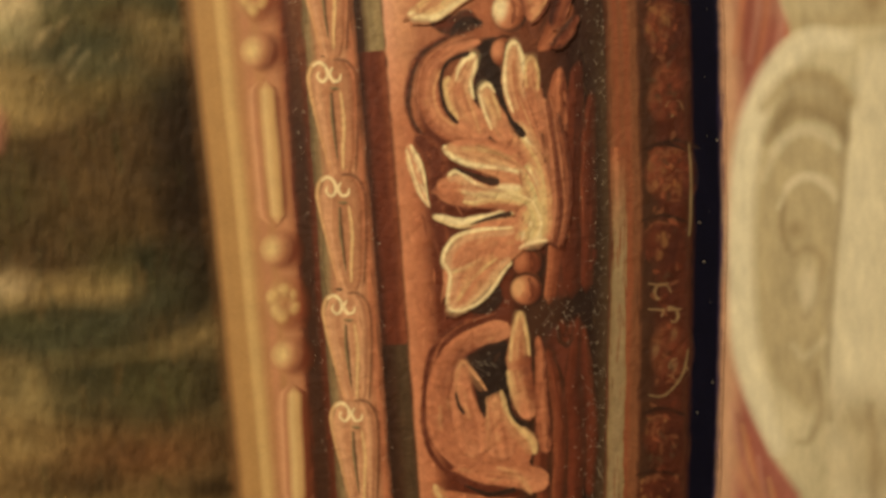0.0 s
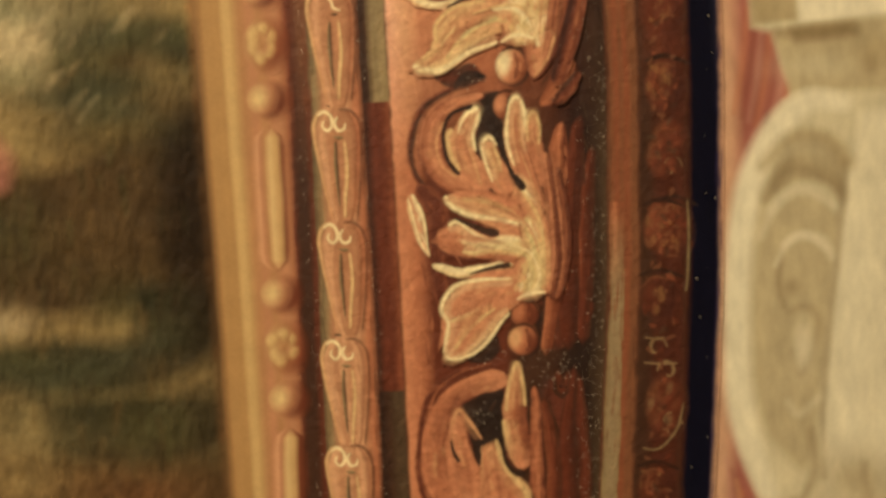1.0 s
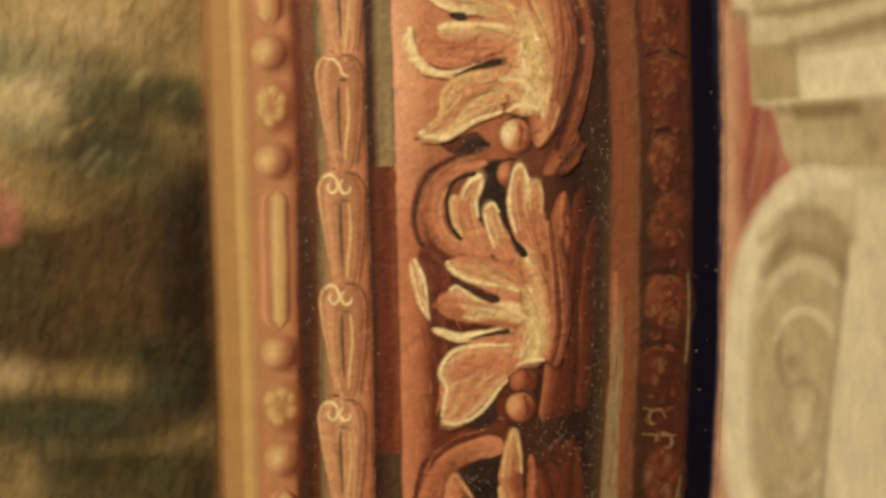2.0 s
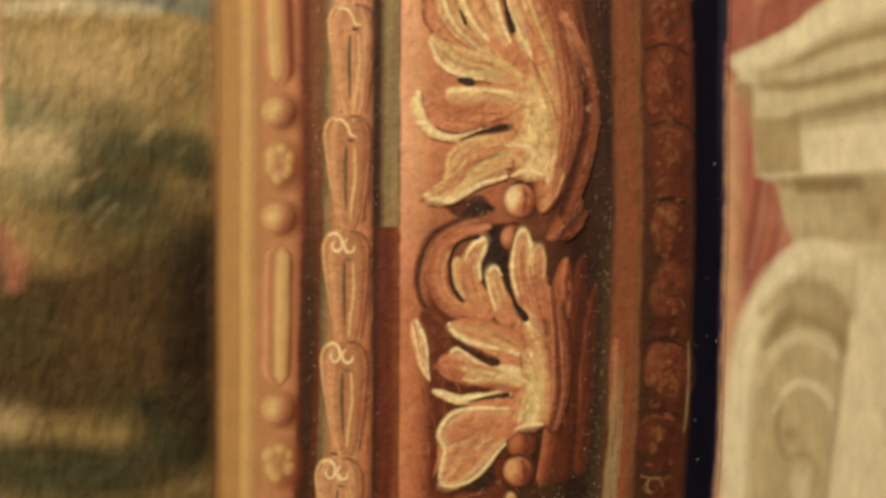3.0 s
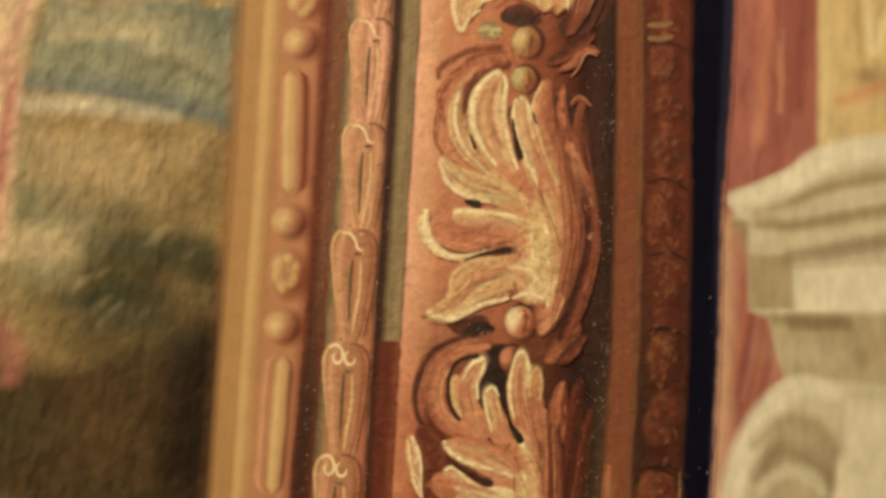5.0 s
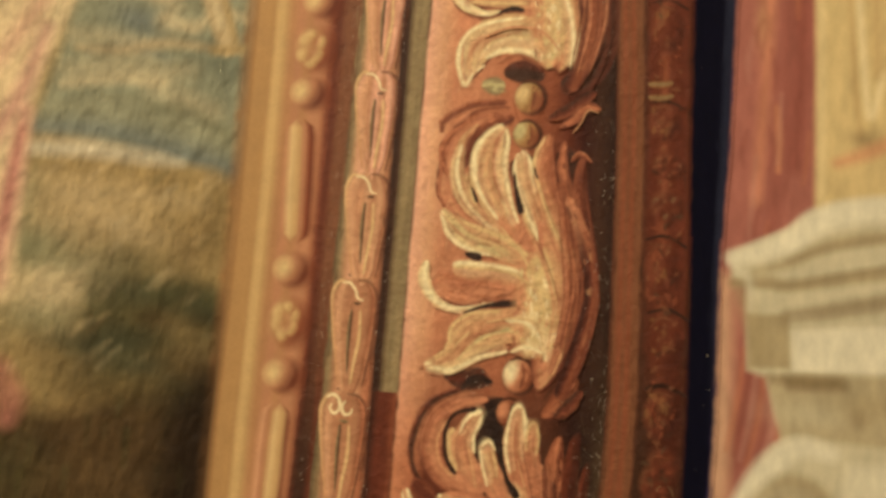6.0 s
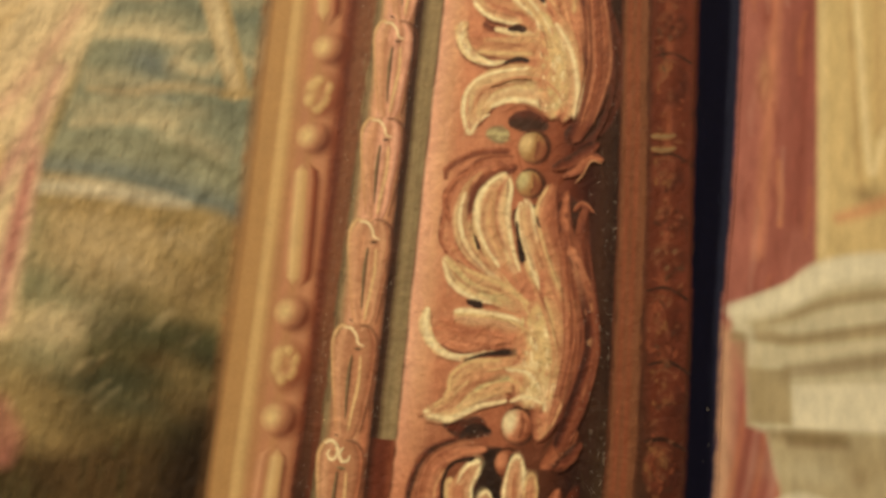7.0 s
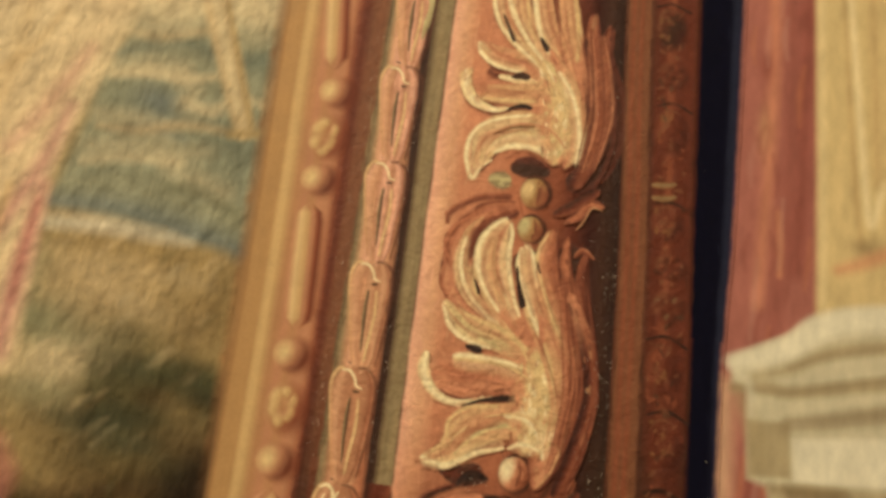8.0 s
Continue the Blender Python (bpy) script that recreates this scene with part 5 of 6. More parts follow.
lobe(lf, "leaf_lobe",
    ([(39.1, 21.5), (32.2, 37.2), (29.1, 51.3), (28.4, 62.6), (29.4, 72.0)], (9.2, 11.7, 12.2, 9.2, 3.6,), ("salmon", "salmon", "salmon_mid", "salmon",), ("peach", "salmon", "salmon", "peach",)),
    ([(28.1, 41.2), (24.8, 52.8), (25.7, 64.0), (28.6, 72.6), (32.0, 69.4), (33.6, 59.8), (34.5, 47.2)], (0.8, 1.5, 1.5, 1.8, 1.8, 1.3, 0.8,), ("straw", "cream", "straw",), None),
    ([(30.8, 44.9), (28.8, 55.1), (29.3, 66.3)], (1.0, 1.8, 1.0,), ("rust", "salmon_mid", "rust",), None),
    ([(37.8, 20.3), (32.6, 29.6), (27.2, 38.8)], (1.8, 2.6, 0.8,), ("straw", "cream", "straw",), None),
)
lobe(lf, "leaf_lobe",
    ([(40.9, 31.6), (38.4, 44.4), (36.4, 54.6), (36.9, 65.1)], (8.1, 8.1, 7.1, 3.0,), ("salmon", "salmon_mid", "salmon", "rust",), ("salmon", "salmon", "salmon",)),
    ([(34.2, 52.2), (34.6, 61.0), (36.9, 65.8), (39.6, 59.4), (39.2, 50.6)], (0.8, 1.3, 1.8, 1.3, 0.8,), ("peach", "straw", "peach",), None),
    ([(44.4, 26.3), (42.5, 39.1), (40.4, 48.0)], (5.1, 6.1, 3.1,), ("salmon", "rust", "brick",), ("salmon", "salmon", "salmon",)),
)
lobe(lf, "leaf_lobe",
    ([(40.9, 4.8), (27.4, 17.6), (12.3, 24.4), (-3.3, 29.7)], (12.8, 15.9, 14.9, 4.6,), ("salmon", "salmon", "salmon", "salmon_mid",), ("peach", "salmon", "salmon", "salmon",)),
    ([(34.9, 14.1), (19.7, 18.1), (7.0, 20.4), (-1.8, 25.3), (-3.9, 29.7)], (1.0, 1.8, 2.3, 2.1, 1.3,), ("straw", "cream", "straw",), None),
    ([(27.6, 20.9), (15.0, 26.0), (3.5, 28.3)], (1.3, 2.6, 1.3,), ("peach", "straw", "peach",), None),
    ([(34.1, 23.1), (20.3, 29.0), (7.6, 31.6)], (1.3, 2.8, 1.3,), ("salmon", "salmon_mid", "salmon",), None),
    ([(-0.8, 19.8), (8.7, 15.2), (16.3, 12.1), (20.4, 11.9)], (1.0, 2.6, 4.6, 3.6,), ("black_brown", "umber", "black_brown",), None, 1.4),
)
lobe(lf, "leaf_lobe",
    ([(38.3, 3.6), (21.6, 5.7), (6.3, 8.6), (-9.6, 10.3)], (11.9, 12.4, 16.0, 11.9,), ("rust", "salmon_mid", "salmon", "salmon",), ("salmon", "salmon_mid", "salmon", "salmon",)),
    ([(19.2, 7.9), (9.1, 11.8), (1.6, 17.4), (-3.1, 15.9)], (0.8, 1.5, 1.8, 1.3,), ("straw", "cream", "straw",), None),
    ([(38.4, 6.2), (21.8, 8.2), (10.1, 6.6), (1.7, 8.9)], (5.7, 6.2, 3.1, 1.5,), ("pale_green", "straw", "cream", "peach",), None),
    ([(31.7, 0.9), (19.0, 4.3), (8.6, 2.8), (2.9, 3.7)], (2.1, 2.6, 1.8, 1.3,), ("peach", "straw", "cream",), None),
    ([(-4.6, -0.3), (-8.0, 7.7), (-8.4, 14.6)], (0.8, 1.3, 0.8,), ("rust", "brick", "rust",), None),
    ([(3.0, -3.3), (-1.6, 6.0), (-2.5, 13.8)], (0.8, 1.6, 0.8,), ("rust", "salmon_mid", "rust",), None),
)
lobe(lf, "leaf_lobe",
    ([(-20.1, 30.7), (-18.3, 21.1), (-15.6, 10.7), (-11.7, 1.4)], (3.6, 5.7, 4.7, 1.3,), ("cream", "salmon", "straw",), ("cream", "salmon", "cream",)),
    ([(-20.9, 29.7), (-18.7, 19.9), (-15.7, 9.4), (-12.2, 2.0)], (1.0, 1.3, 1.0, 0.8,), ("peach", "cream", "peach",), None),
    ([(-19.2, 31.2), (-14.9, 22.2), (-13.2, 11.8), (-12.7, 2.8)], (1.8, 2.6, 1.6, 0.8,), ("straw", "cream", "straw",), None),
)
lobe(lf, "leaf_lobe",
    ([(26.4, -2.9), (13.4, -3.9), (1.6, -5.8), (-11.4, -1.7)], (3.1, 4.1, 5.7, 3.1,), ("peach", "straw", "cream", "straw",), ("straw", "cream", "cream",)),
    ([(5.4, -6.8), (16.0, -4.1), (22.5, -3.2), (24.8, -2.3)], (1.0, 2.3, 3.6, 3.1,), ("black_brown", "umber", "black_brown",), None, 1.4),
)
lobe(lf, "leaf_lobe",
    ([(35.0, -10.4), (15.3, -16.2), (4.9, -26.9), (-3.8, -46.7)], (15.6, 23.9, 26.0, 13.5,), ("salmon", "salmon_mid", "salmon", "salmon", "salmon", "salmon",), ("peach", "salmon", "salmon", "salmon",)),
    ([(26.0, -9.1), (7.9, -9.6), (-2.7, -13.4), (-7.4, -22.3), (-4.4, -28.7), (-6.0, -38.1), (-5.3, -44.8), (2.0, -45.9)], (0.8, 1.6, 1.8, 1.8, 1.6, 1.3, 1.8, 1.0,), ("straw", "cream", "straw",), None),
    ([(-3.6, -28.3), (4.4, -25.6), (11.1, -22.0)], (1.6, 1.0, 0.5,), ("cream", "straw", "peach",), None),
    ([(-2.2, -41.5), (4.0, -33.4), (12.2, -26.0), (17.6, -22.4)], (1.0, 1.3, 1.3, 0.8,), ("peach", "straw", "peach",), None),
    ([(-2.0, -46.3), (7.4, -42.8), (14.2, -36.6), (19.8, -29.0), (24.0, -24.6)], (1.0, 1.3, 1.6, 1.3, 0.8,), ("straw", "cream", "straw",), None),
    ([(9.6, -25.8), (13.1, -18.2), (15.5, -11.8)], (0.8, 1.8, 0.8,), ("salmon", "salmon_mid", "rust",), None),
)
lobe(lf, "leaf_stem",
    ([(29.3, 29.8), (36.3, 16.6), (40.7, 0.9), (39.9, -17.1)], (5.1, 10.3, 11.3, 7.7,), ("salmon", "salmon", "salmon", "rust",), ("salmon", "salmon", "salmon", "rust",)),
    ([(32.6, 19.4), (35.8, 6.4), (35.2, -6.5), (32.1, -18.0)], (10.3, 15.5, 15.5, 15.5,), ("salmon", "straw", "straw", "pale_green", "peach", "salmon",), ("salmon", "straw", "straw", "salmon",), -1),
    ([(30.6, 30.9), (37.7, 19.1), (40.2, 6.1), (40.5, -9.4)], (1.0, 1.8, 1.8, 1.0,), ("peach", "straw", "peach",), None),
    ([(24.2, 5.8), (33.0, 1.4), (36.4, -7.9), (33.4, -16.8)], (1.8, 2.8, 3.3, 2.1,), ("cream", "straw", "pale_green",), None),
    ([(26.8, -19.0), (33.4, -16.2), (40.7, -15.9)], (1.0, 2.1, 1.0,), ("peach", "cream", "peach",), None),
)
lobe(lf, "leaf_vein",
    ([(30.3, 49.9), (36.9, 29.3), (41.1, 8.6), (40.9, -12.0)], (0.8, 1.5, 1.8, 0.8,), ("salmon", "peach", "salmon",), None),
    ([(35.6, 54.6), (41.4, 31.6), (44.4, 8.4), (43.2, -17.3)], (0.8, 2.0, 2.0, 0.8,), ("brick", "salmon_mid", "rust",), None),
    ([(40.2, 44.3), (45.6, 23.7), (47.2, 3.1), (44.9, -20.0)], (1.0, 2.3, 2.3, 1.0,), ("brick", "rust", "brick",), None),
    ([(10.0, 29.7), (22.6, 23.8), (33.6, 14.2), (38.1, 1.1)], (0.8, 1.3, 1.5, 0.8,), ("salmon", "peach", "salmon",), None),
    ([(32.9, 52.3), (39.5, 29.1), (42.9, 8.5), (42.3, -14.7)], (0.5, 0.8, 0.8, 0.5,), ("brick", "brick", "brick",), None),
)
shaded_side(lf, [(43.5, 46.0), (46.5, 24.0), (47.5, 2.0), (44.0, -20.0)], (7.0, 10.0, 10.0, 7.0), ("salmon_mid", "rust", "brick"), 3)
# third leaf
lf = leaf([
    ([(15.0, 215.5), (-1.2, 211.9), (-12.8, 200.1), (-17.3, 184.6), (-17.9, 170.7), (-13.3, 162.7)], (3.3, 4.9, 4.4, 3.8, 3.3, 2.2,), ("rust", "salmon_mid", "rust", "brick",), None, 0.35),
    ([(16.6, 211.4), (4.7, 205.2), (-4.4, 196.4), (-6.3, 182.4)], (5.5, 9.3, 9.8, 6.5,), ("rust", "brick", "rust", "salmon_mid",), None, 0.3),
    ([(20.4, 192.1), (25.2, 178.6), (34.5, 157.1)], (16.2, 16.2, 13.5,), ("umber", "black_brown", "brick",), None, 0.3),
    ([(43.1, 198.9), (47.3, 168.8), (54.0, 141.9), (51.6, 109.3), (46.3, 82.3)], (18.7, 18.7, 16.1, 16.1, 16.1,), ("brick", "umber", "deep_red", "umber",), None, 0.3),
    ([(14.2, 85.6), (1.0, 82.2), (-7.2, 84.3)], (10.7, 9.6, 3.7,), ("umber", "brick", "umber",), None, 0.3),
    ([(1.3, 77.4), (9.0, 82.7), (17.0, 81.8)], (3.7, 6.9, 3.7,), ("black_brown", "black_brown", "umber",), None, 0.32),
    ([(31.1, 169.3), (32.3, 146.1), (32.4, 119.0), (29.7, 94.6)], (29.5, 40.2, 40.2, 21.4,), ("peach", "peach", "salmon", "salmon", "rust",), None),
], "broad acanthus leaf with straw and cream lobes in full light")
lobe(lf, "leaf_lobe",
    ([(25.6, 145.7), (7.4, 157.0), (-4.0, 167.3), (-9.5, 180.8), (-7.9, 196.2), (-0.9, 206.3)], (6.5, 9.8, 9.3, 6.5, 4.4, 1.6,), ("straw", "peach", "salmon", "peach",), ("straw", "peach", "rust",)),
    ([(20.0, 149.5), (4.6, 158.2), (-5.6, 170.0), (-9.8, 182.2), (-8.4, 195.6)], (1.4, 2.2, 3.0, 2.7, 1.4,), ("straw", "cream", "straw",), None),
    ([(10.4, 151.7), (-3.6, 159.1), (-12.3, 169.6)], (2.2, 3.5, 1.9,), ("peach", "salmon", "rust",), None),
    ([(-5.3, 179.1), (-1.9, 177.1), (-2.1, 171.6), (3.1, 160.9)], (2.2, 2.7, 1.9, 0.8,), ("peach", "straw", "peach",), None),
    ([(-2.0, 174.3), (0.1, 170.3), (1.4, 166.8)], (1.4, 2.4, 2.7,), ("umber", "black_brown", "umber",), None, 1.5),
)
lobe(lf, "leaf_lobe",
    ([(24.1, 149.7), (12.4, 165.5), (4.7, 180.2), (5.8, 195.5), (11.4, 206.7)], (9.8, 14.7, 17.4, 14.1, 3.3,), ("straw", "salmon", "peach", "salmon", "peach",), ("straw", "peach", "salmon", "straw",)),
    ([(12.7, 158.6), (2.5, 171.8), (-1.8, 185.4), (1.0, 198.1), (11.1, 207.2)], (1.1, 1.9, 3.0, 2.5, 1.6,), ("straw", "cream", "straw",), None),
    ([(18.0, 161.7), (9.7, 175.0), (6.2, 187.2), (7.3, 197.0)], (1.1, 1.9, 1.9, 0.8,), ("peach", "straw", "peach",), None),
    ([(22.3, 157.8), (16.9, 171.2), (13.4, 186.2), (13.8, 198.7), (11.7, 206.1)], (1.1, 1.9, 2.7, 1.9, 1.1,), ("straw", "cream", "straw",), None),
    ([(13.6, 168.3), (8.8, 180.4), (7.8, 188.7)], (1.9, 3.0, 1.9,), ("salmon", "salmon_mid", "salmon",), None),
    ([(18.1, 183.7), (19.4, 175.5), (21.7, 167.4), (23.3, 163.1)], (1.1, 1.9, 3.8, 4.3,), ("black_brown", "black_brown", "umber",), None, 1.6),
)
lobe(lf, "leaf_lobe",
    ([(43.3, 141.3), (31.6, 159.7), (23.9, 177.1), (20.9, 193.5)], (7.0, 11.9, 12.5, 3.8,), ("straw", "salmon", "salmon", "salmon_mid",), ("straw", "peach", "straw",)),
    ([(40.7, 141.1), (30.5, 155.5), (23.4, 171.6), (18.4, 183.7), (19.5, 193.5)], (1.4, 2.4, 2.7, 1.9, 1.4,), ("straw", "cream", "straw",), None),
    ([(20.3, 194.3), (24.5, 191.0), (27.2, 181.4), (30.9, 173.4)], (1.4, 1.9, 1.6, 0.8,), ("straw", "cream", "peach",), None),
    ([(37.7, 146.4), (31.7, 158.3), (27.9, 169.1)], (1.1, 1.9, 1.1,), ("salmon", "salmon_mid", "rust",), None),
)
lobe(lf, "leaf_lobe",
    ([(47.1, 146.9), (39.4, 165.6), (33.1, 183.1), (34.2, 204.5)], (8.1, 11.9, 11.4, 3.2,), ("salmon", "salmon_mid", "rust", "rust",), ("salmon", "salmon_mid", "rust",)),
    ([(45.9, 144.1), (36.9, 162.7), (29.1, 181.5), (27.7, 192.5), (32.6, 203.3)], (1.9, 2.7, 1.6, 1.6, 1.1,), ("peach", "straw", "salmon",), None),
    ([(42.2, 163.0), (38.2, 179.3), (35.7, 195.7)], (1.1, 1.9, 0.8,), ("rust", "salmon_mid", "rust",), None),
    ([(27.5, 187.0), (28.8, 182.9), (30.0, 181.0)], (1.1, 1.6, 1.1,), ("umber", "black_brown", "umber",), None, 1.6),
)
lobe(lf, "leaf_lobe",
    ([(51.1, 147.1), (46.8, 168.7), (41.5, 187.7), (41.6, 201.6)], (6.0, 7.0, 6.5, 2.7,), ("rust", "salmon_mid", "brick",), None),
    ([(56.8, 139.3), (53.0, 163.6), (49.4, 182.6), (51.5, 193.8)], (4.3, 5.4, 5.4, 3.8,), ("rust", "brick", "deep_red",), ("rust", "rust", "brick",)),
    ([(44.9, 190.7), (49.3, 195.0), (55.7, 191.2)], (1.9, 4.1, 1.4,), ("salmon", "rust", "brick",), None),
)
lobe(lf, "leaf_lobe",
    ([(27.3, 139.0), (13.4, 147.2), (-1.7, 151.0), (-15.2, 163.1)], (10.8, 13.5, 12.5, 2.2,), ("peach", "pale_green", "peach", "salmon", "peach",), ("straw", "pale_green", "salmon",)),
    ([(11.0, 141.6), (-1.3, 144.2), (-11.2, 150.5), (-15.7, 162.0)], (0.8, 2.2, 2.2, 1.4,), ("straw", "cream", "straw",), None),
    ([(29.9, 141.9), (15.9, 150.6), (2.1, 154.8), (-11.8, 160.0)], (1.9, 3.5, 2.2, 0.8,), ("peach", "straw", "peach",), None),
    ([(-2.5, 141.9), (2.4, 140.6), (6.2, 140.2)], (2.7, 4.9, 4.9,), ("umber", "black_brown", "umber",), None, 1.5),
)
lobe(lf, "leaf_lobe",
    ([(33.1, 131.2), (14.3, 131.4), (-1.7, 127.3), (-16.5, 127.0)], (10.8, 17.3, 20.5, 15.1,), ("salmon", "salmon", "salmon_mid", "salmon_mid", "salmon", "peach",), ("salmon", "salmon", "salmon_mid", "salmon",)),
    ([(31.7, 133.0), (16.7, 135.7), (1.8, 136.2), (-8.1, 135.6)], (2.2, 3.0, 3.8, 3.0,), ("peach", "straw", "cream", "straw",), None),
    ([(25.7, 119.9), (9.4, 121.7), (-6.8, 122.6)], (1.9, 2.2, 1.3,), ("rust", "salmon_mid", "rust",), None),
    ([(20.0, 125.8), (3.8, 126.5), (-11.1, 127.3)], (1.1, 1.9, 0.8,), ("salmon", "rust", "salmon",), None),
)
lobe(lf, "leaf_lobe",
    ([(-19.9, 137.1), (-20.7, 128.1), (-15.2, 118.9), (-5.0, 114.6), (7.0, 116.9), (14.9, 120.1)], (3.2, 7.0, 5.4, 3.8, 2.2, 0.8,), ("straw", "cream", "straw",), ("cream", "cream", "peach",)),
    ([(-20.6, 136.3), (-21.2, 128.0), (-16.9, 119.3)], (0.8, 1.6, 1.1,), ("straw", "cream", "straw",), None),
    ([(-0.9, 113.2), (8.3, 117.0), (17.6, 119.2), (22.4, 120.0)], (1.1, 2.1, 4.3, 4.3,), ("umber", "black_brown", "umber",), None, 1.5),
)
lobe(lf, "leaf_lobe",
    ([(41.0, 108.7), (22.2, 109.7), (5.1, 102.5), (-4.9, 91.2), (-16.8, 87.0)], (13.4, 17.2, 17.7, 11.8, 4.3,), ("peach", "peach", "salmon", "salmon", "peach",), ("straw", "peach", "straw",)),
    ([(22.9, 97.4), (8.4, 92.8), (-4.6, 85.8), (-17.1, 88.3)], (1.1, 2.1, 2.7, 2.7,), ("straw", "cream", "straw",), None),
    ([(-5.4, 98.4), (-5.3, 105.9), (3.2, 113.2), (17.8, 115.9)], (1.3, 1.9, 1.9, 1.1,), ("peach", "straw", "peach",), None),
    ([(-2.2, 90.0), (5.3, 99.8), (15.6, 107.2), (28.9, 110.1)], (1.1, 3.2, 5.9, 5.4,), ("salmon", "peach", "pale_green", "straw",), None),
    ([(-4.9, 91.2), (-2.1, 98.1), (3.7, 105.1)], (1.1, 1.3, 0.8,), ("peach", "straw", "salmon",), None),
)
lobe(lf, "leaf_stem",
    ([(31.5, 162.4), (39.3, 141.0), (43.1, 119.6), (40.3, 95.3), (37.1, 80.4)], (2.1, 13.4, 17.6, 13.9, 4.3,), ("peach", "peach", "salmon", "rust",), ("peach", "salmon", "rust",)),
    ([(31.0, 146.0), (33.3, 127.1), (34.2, 111.0), (29.7, 94.6)], (16.0, 24.1, 29.4, 18.7,), ("salmon", "peach", "straw", "straw", "peach", "salmon", "salmon",), ("salmon", "straw", "straw", "peach", "salmon",), -1),
    ([(19.4, 111.5), (28.8, 112.0), (37.2, 104.4), (40.4, 93.9)], (1.3, 2.7, 2.9, 1.3,), ("peach", "cream", "straw",), None),
    ([(43.1, 146.7), (48.0, 128.0), (46.4, 106.3), (42.1, 87.3)], (2.7, 5.3, 4.8, 2.1,), ("rust", "salmon", "rust",), None),
    ([(34.9, 148.9), (39.6, 135.6), (41.6, 122.2)], (1.3, 2.7, 1.9,), ("peach", "straw", "peach",), None),
    ([(22.9, 96.9), (30.7, 100.0), (38.9, 97.8)], (1.1, 2.7, 1.1,), ("straw", "cream", "peach",), None),
)
lobe(lf, "leaf_vein",
    ([(22.0, 163.3), (33.8, 143.4), (41.6, 122.2), (40.7, 98.0)], (0.8, 1.9, 1.9, 0.8,), ("salmon", "peach", "salmon",), None),
    ([(29.8, 169.2), (41.8, 145.2), (47.8, 121.2), (44.5, 92.8)], (0.8, 2.1, 2.1, 0.8,), ("rust", "salmon", "rust",), None),
    ([(34.7, 179.1), (46.4, 149.6), (51.8, 121.4), (48.6, 90.4)], (0.8, 2.1, 2.1, 0.8,), ("brick", "salmon_mid", "brick",), None),
    ([(12.8, 157.3), (27.2, 140.3), (34.9, 121.8), (34.5, 105.6)], (0.8, 1.6, 1.6, 0.8,), ("peach", "straw", "peach",), None),
    ([(26.2, 159.4), (37.5, 139.6), (44.4, 119.7), (42.5, 95.4)], (0.5, 1.1, 1.1, 0.5,), ("rust", "rust", "rust",), None),
)
lobe(lf, "leaf_vein",
    ([(40.2, 176.6), (51.1, 147.1), (56.3, 123.1), (51.6, 93.3)], (1.1, 2.7, 2.7, 1.1,), ("brick", "rust", "deep_red",), None),
    ([(8.6, 136.6), (22.2, 133.3), (33.3, 127.1), (38.0, 113.9)], (0.8, 1.6, 1.6, 0.8,), ("peach", "straw", "peach",), None),
    ([(10.1, 109.6), (23.3, 113.0), (34.2, 111.0), (39.7, 97.9)], (0.8, 1.9, 1.9, 0.8,), ("peach", "straw", "salmon",), None),
    ([(32.2, 173.4), (44.4, 146.8), (50.2, 121.4), (47.1, 93.0)], (0.5, 1.1, 1.1, 0.5,), ("brick", "brick", "brick",), None),
)
shaded_side(lf, [(42.0, 182.0), (47.5, 158.0), (52.0, 130.0), (48.0, 98.0)], (11.0, 15.0, 17.0, 13.0), ("salmon_mid", "rust", "rust", "brick"), 5)
lobe(lf, "leaf_back",
    ([(44.4, 174.1), (55.0, 150.1), (58.8, 125.9), (53.5, 98.7), (46.6, 77.0)], (5.3, 8.0, 6.9, 8.0, 5.3,), ("brick", "rust", "brick", "wine", "deep_red",), None),
    ([(52.2, 180.0), (58.5, 150.3), (61.8, 120.7), (58.8, 99.0)], (1.3, 2.4, 2.4, 1.1,), ("brick", "rust", "rust", "umber",), None),
    ([(46.8, 152.3), (52.4, 130.9), (51.8, 106.7)], (0.8, 1.6, 0.8,), ("rust", "salmon_mid", "rust",), None),
    ([(58.2, 83.0), (52.0, 74.7), (45.7, 69.0)], (4.2, 6.9, 3.2,), ("rust", "brick", "umber",), None),
)
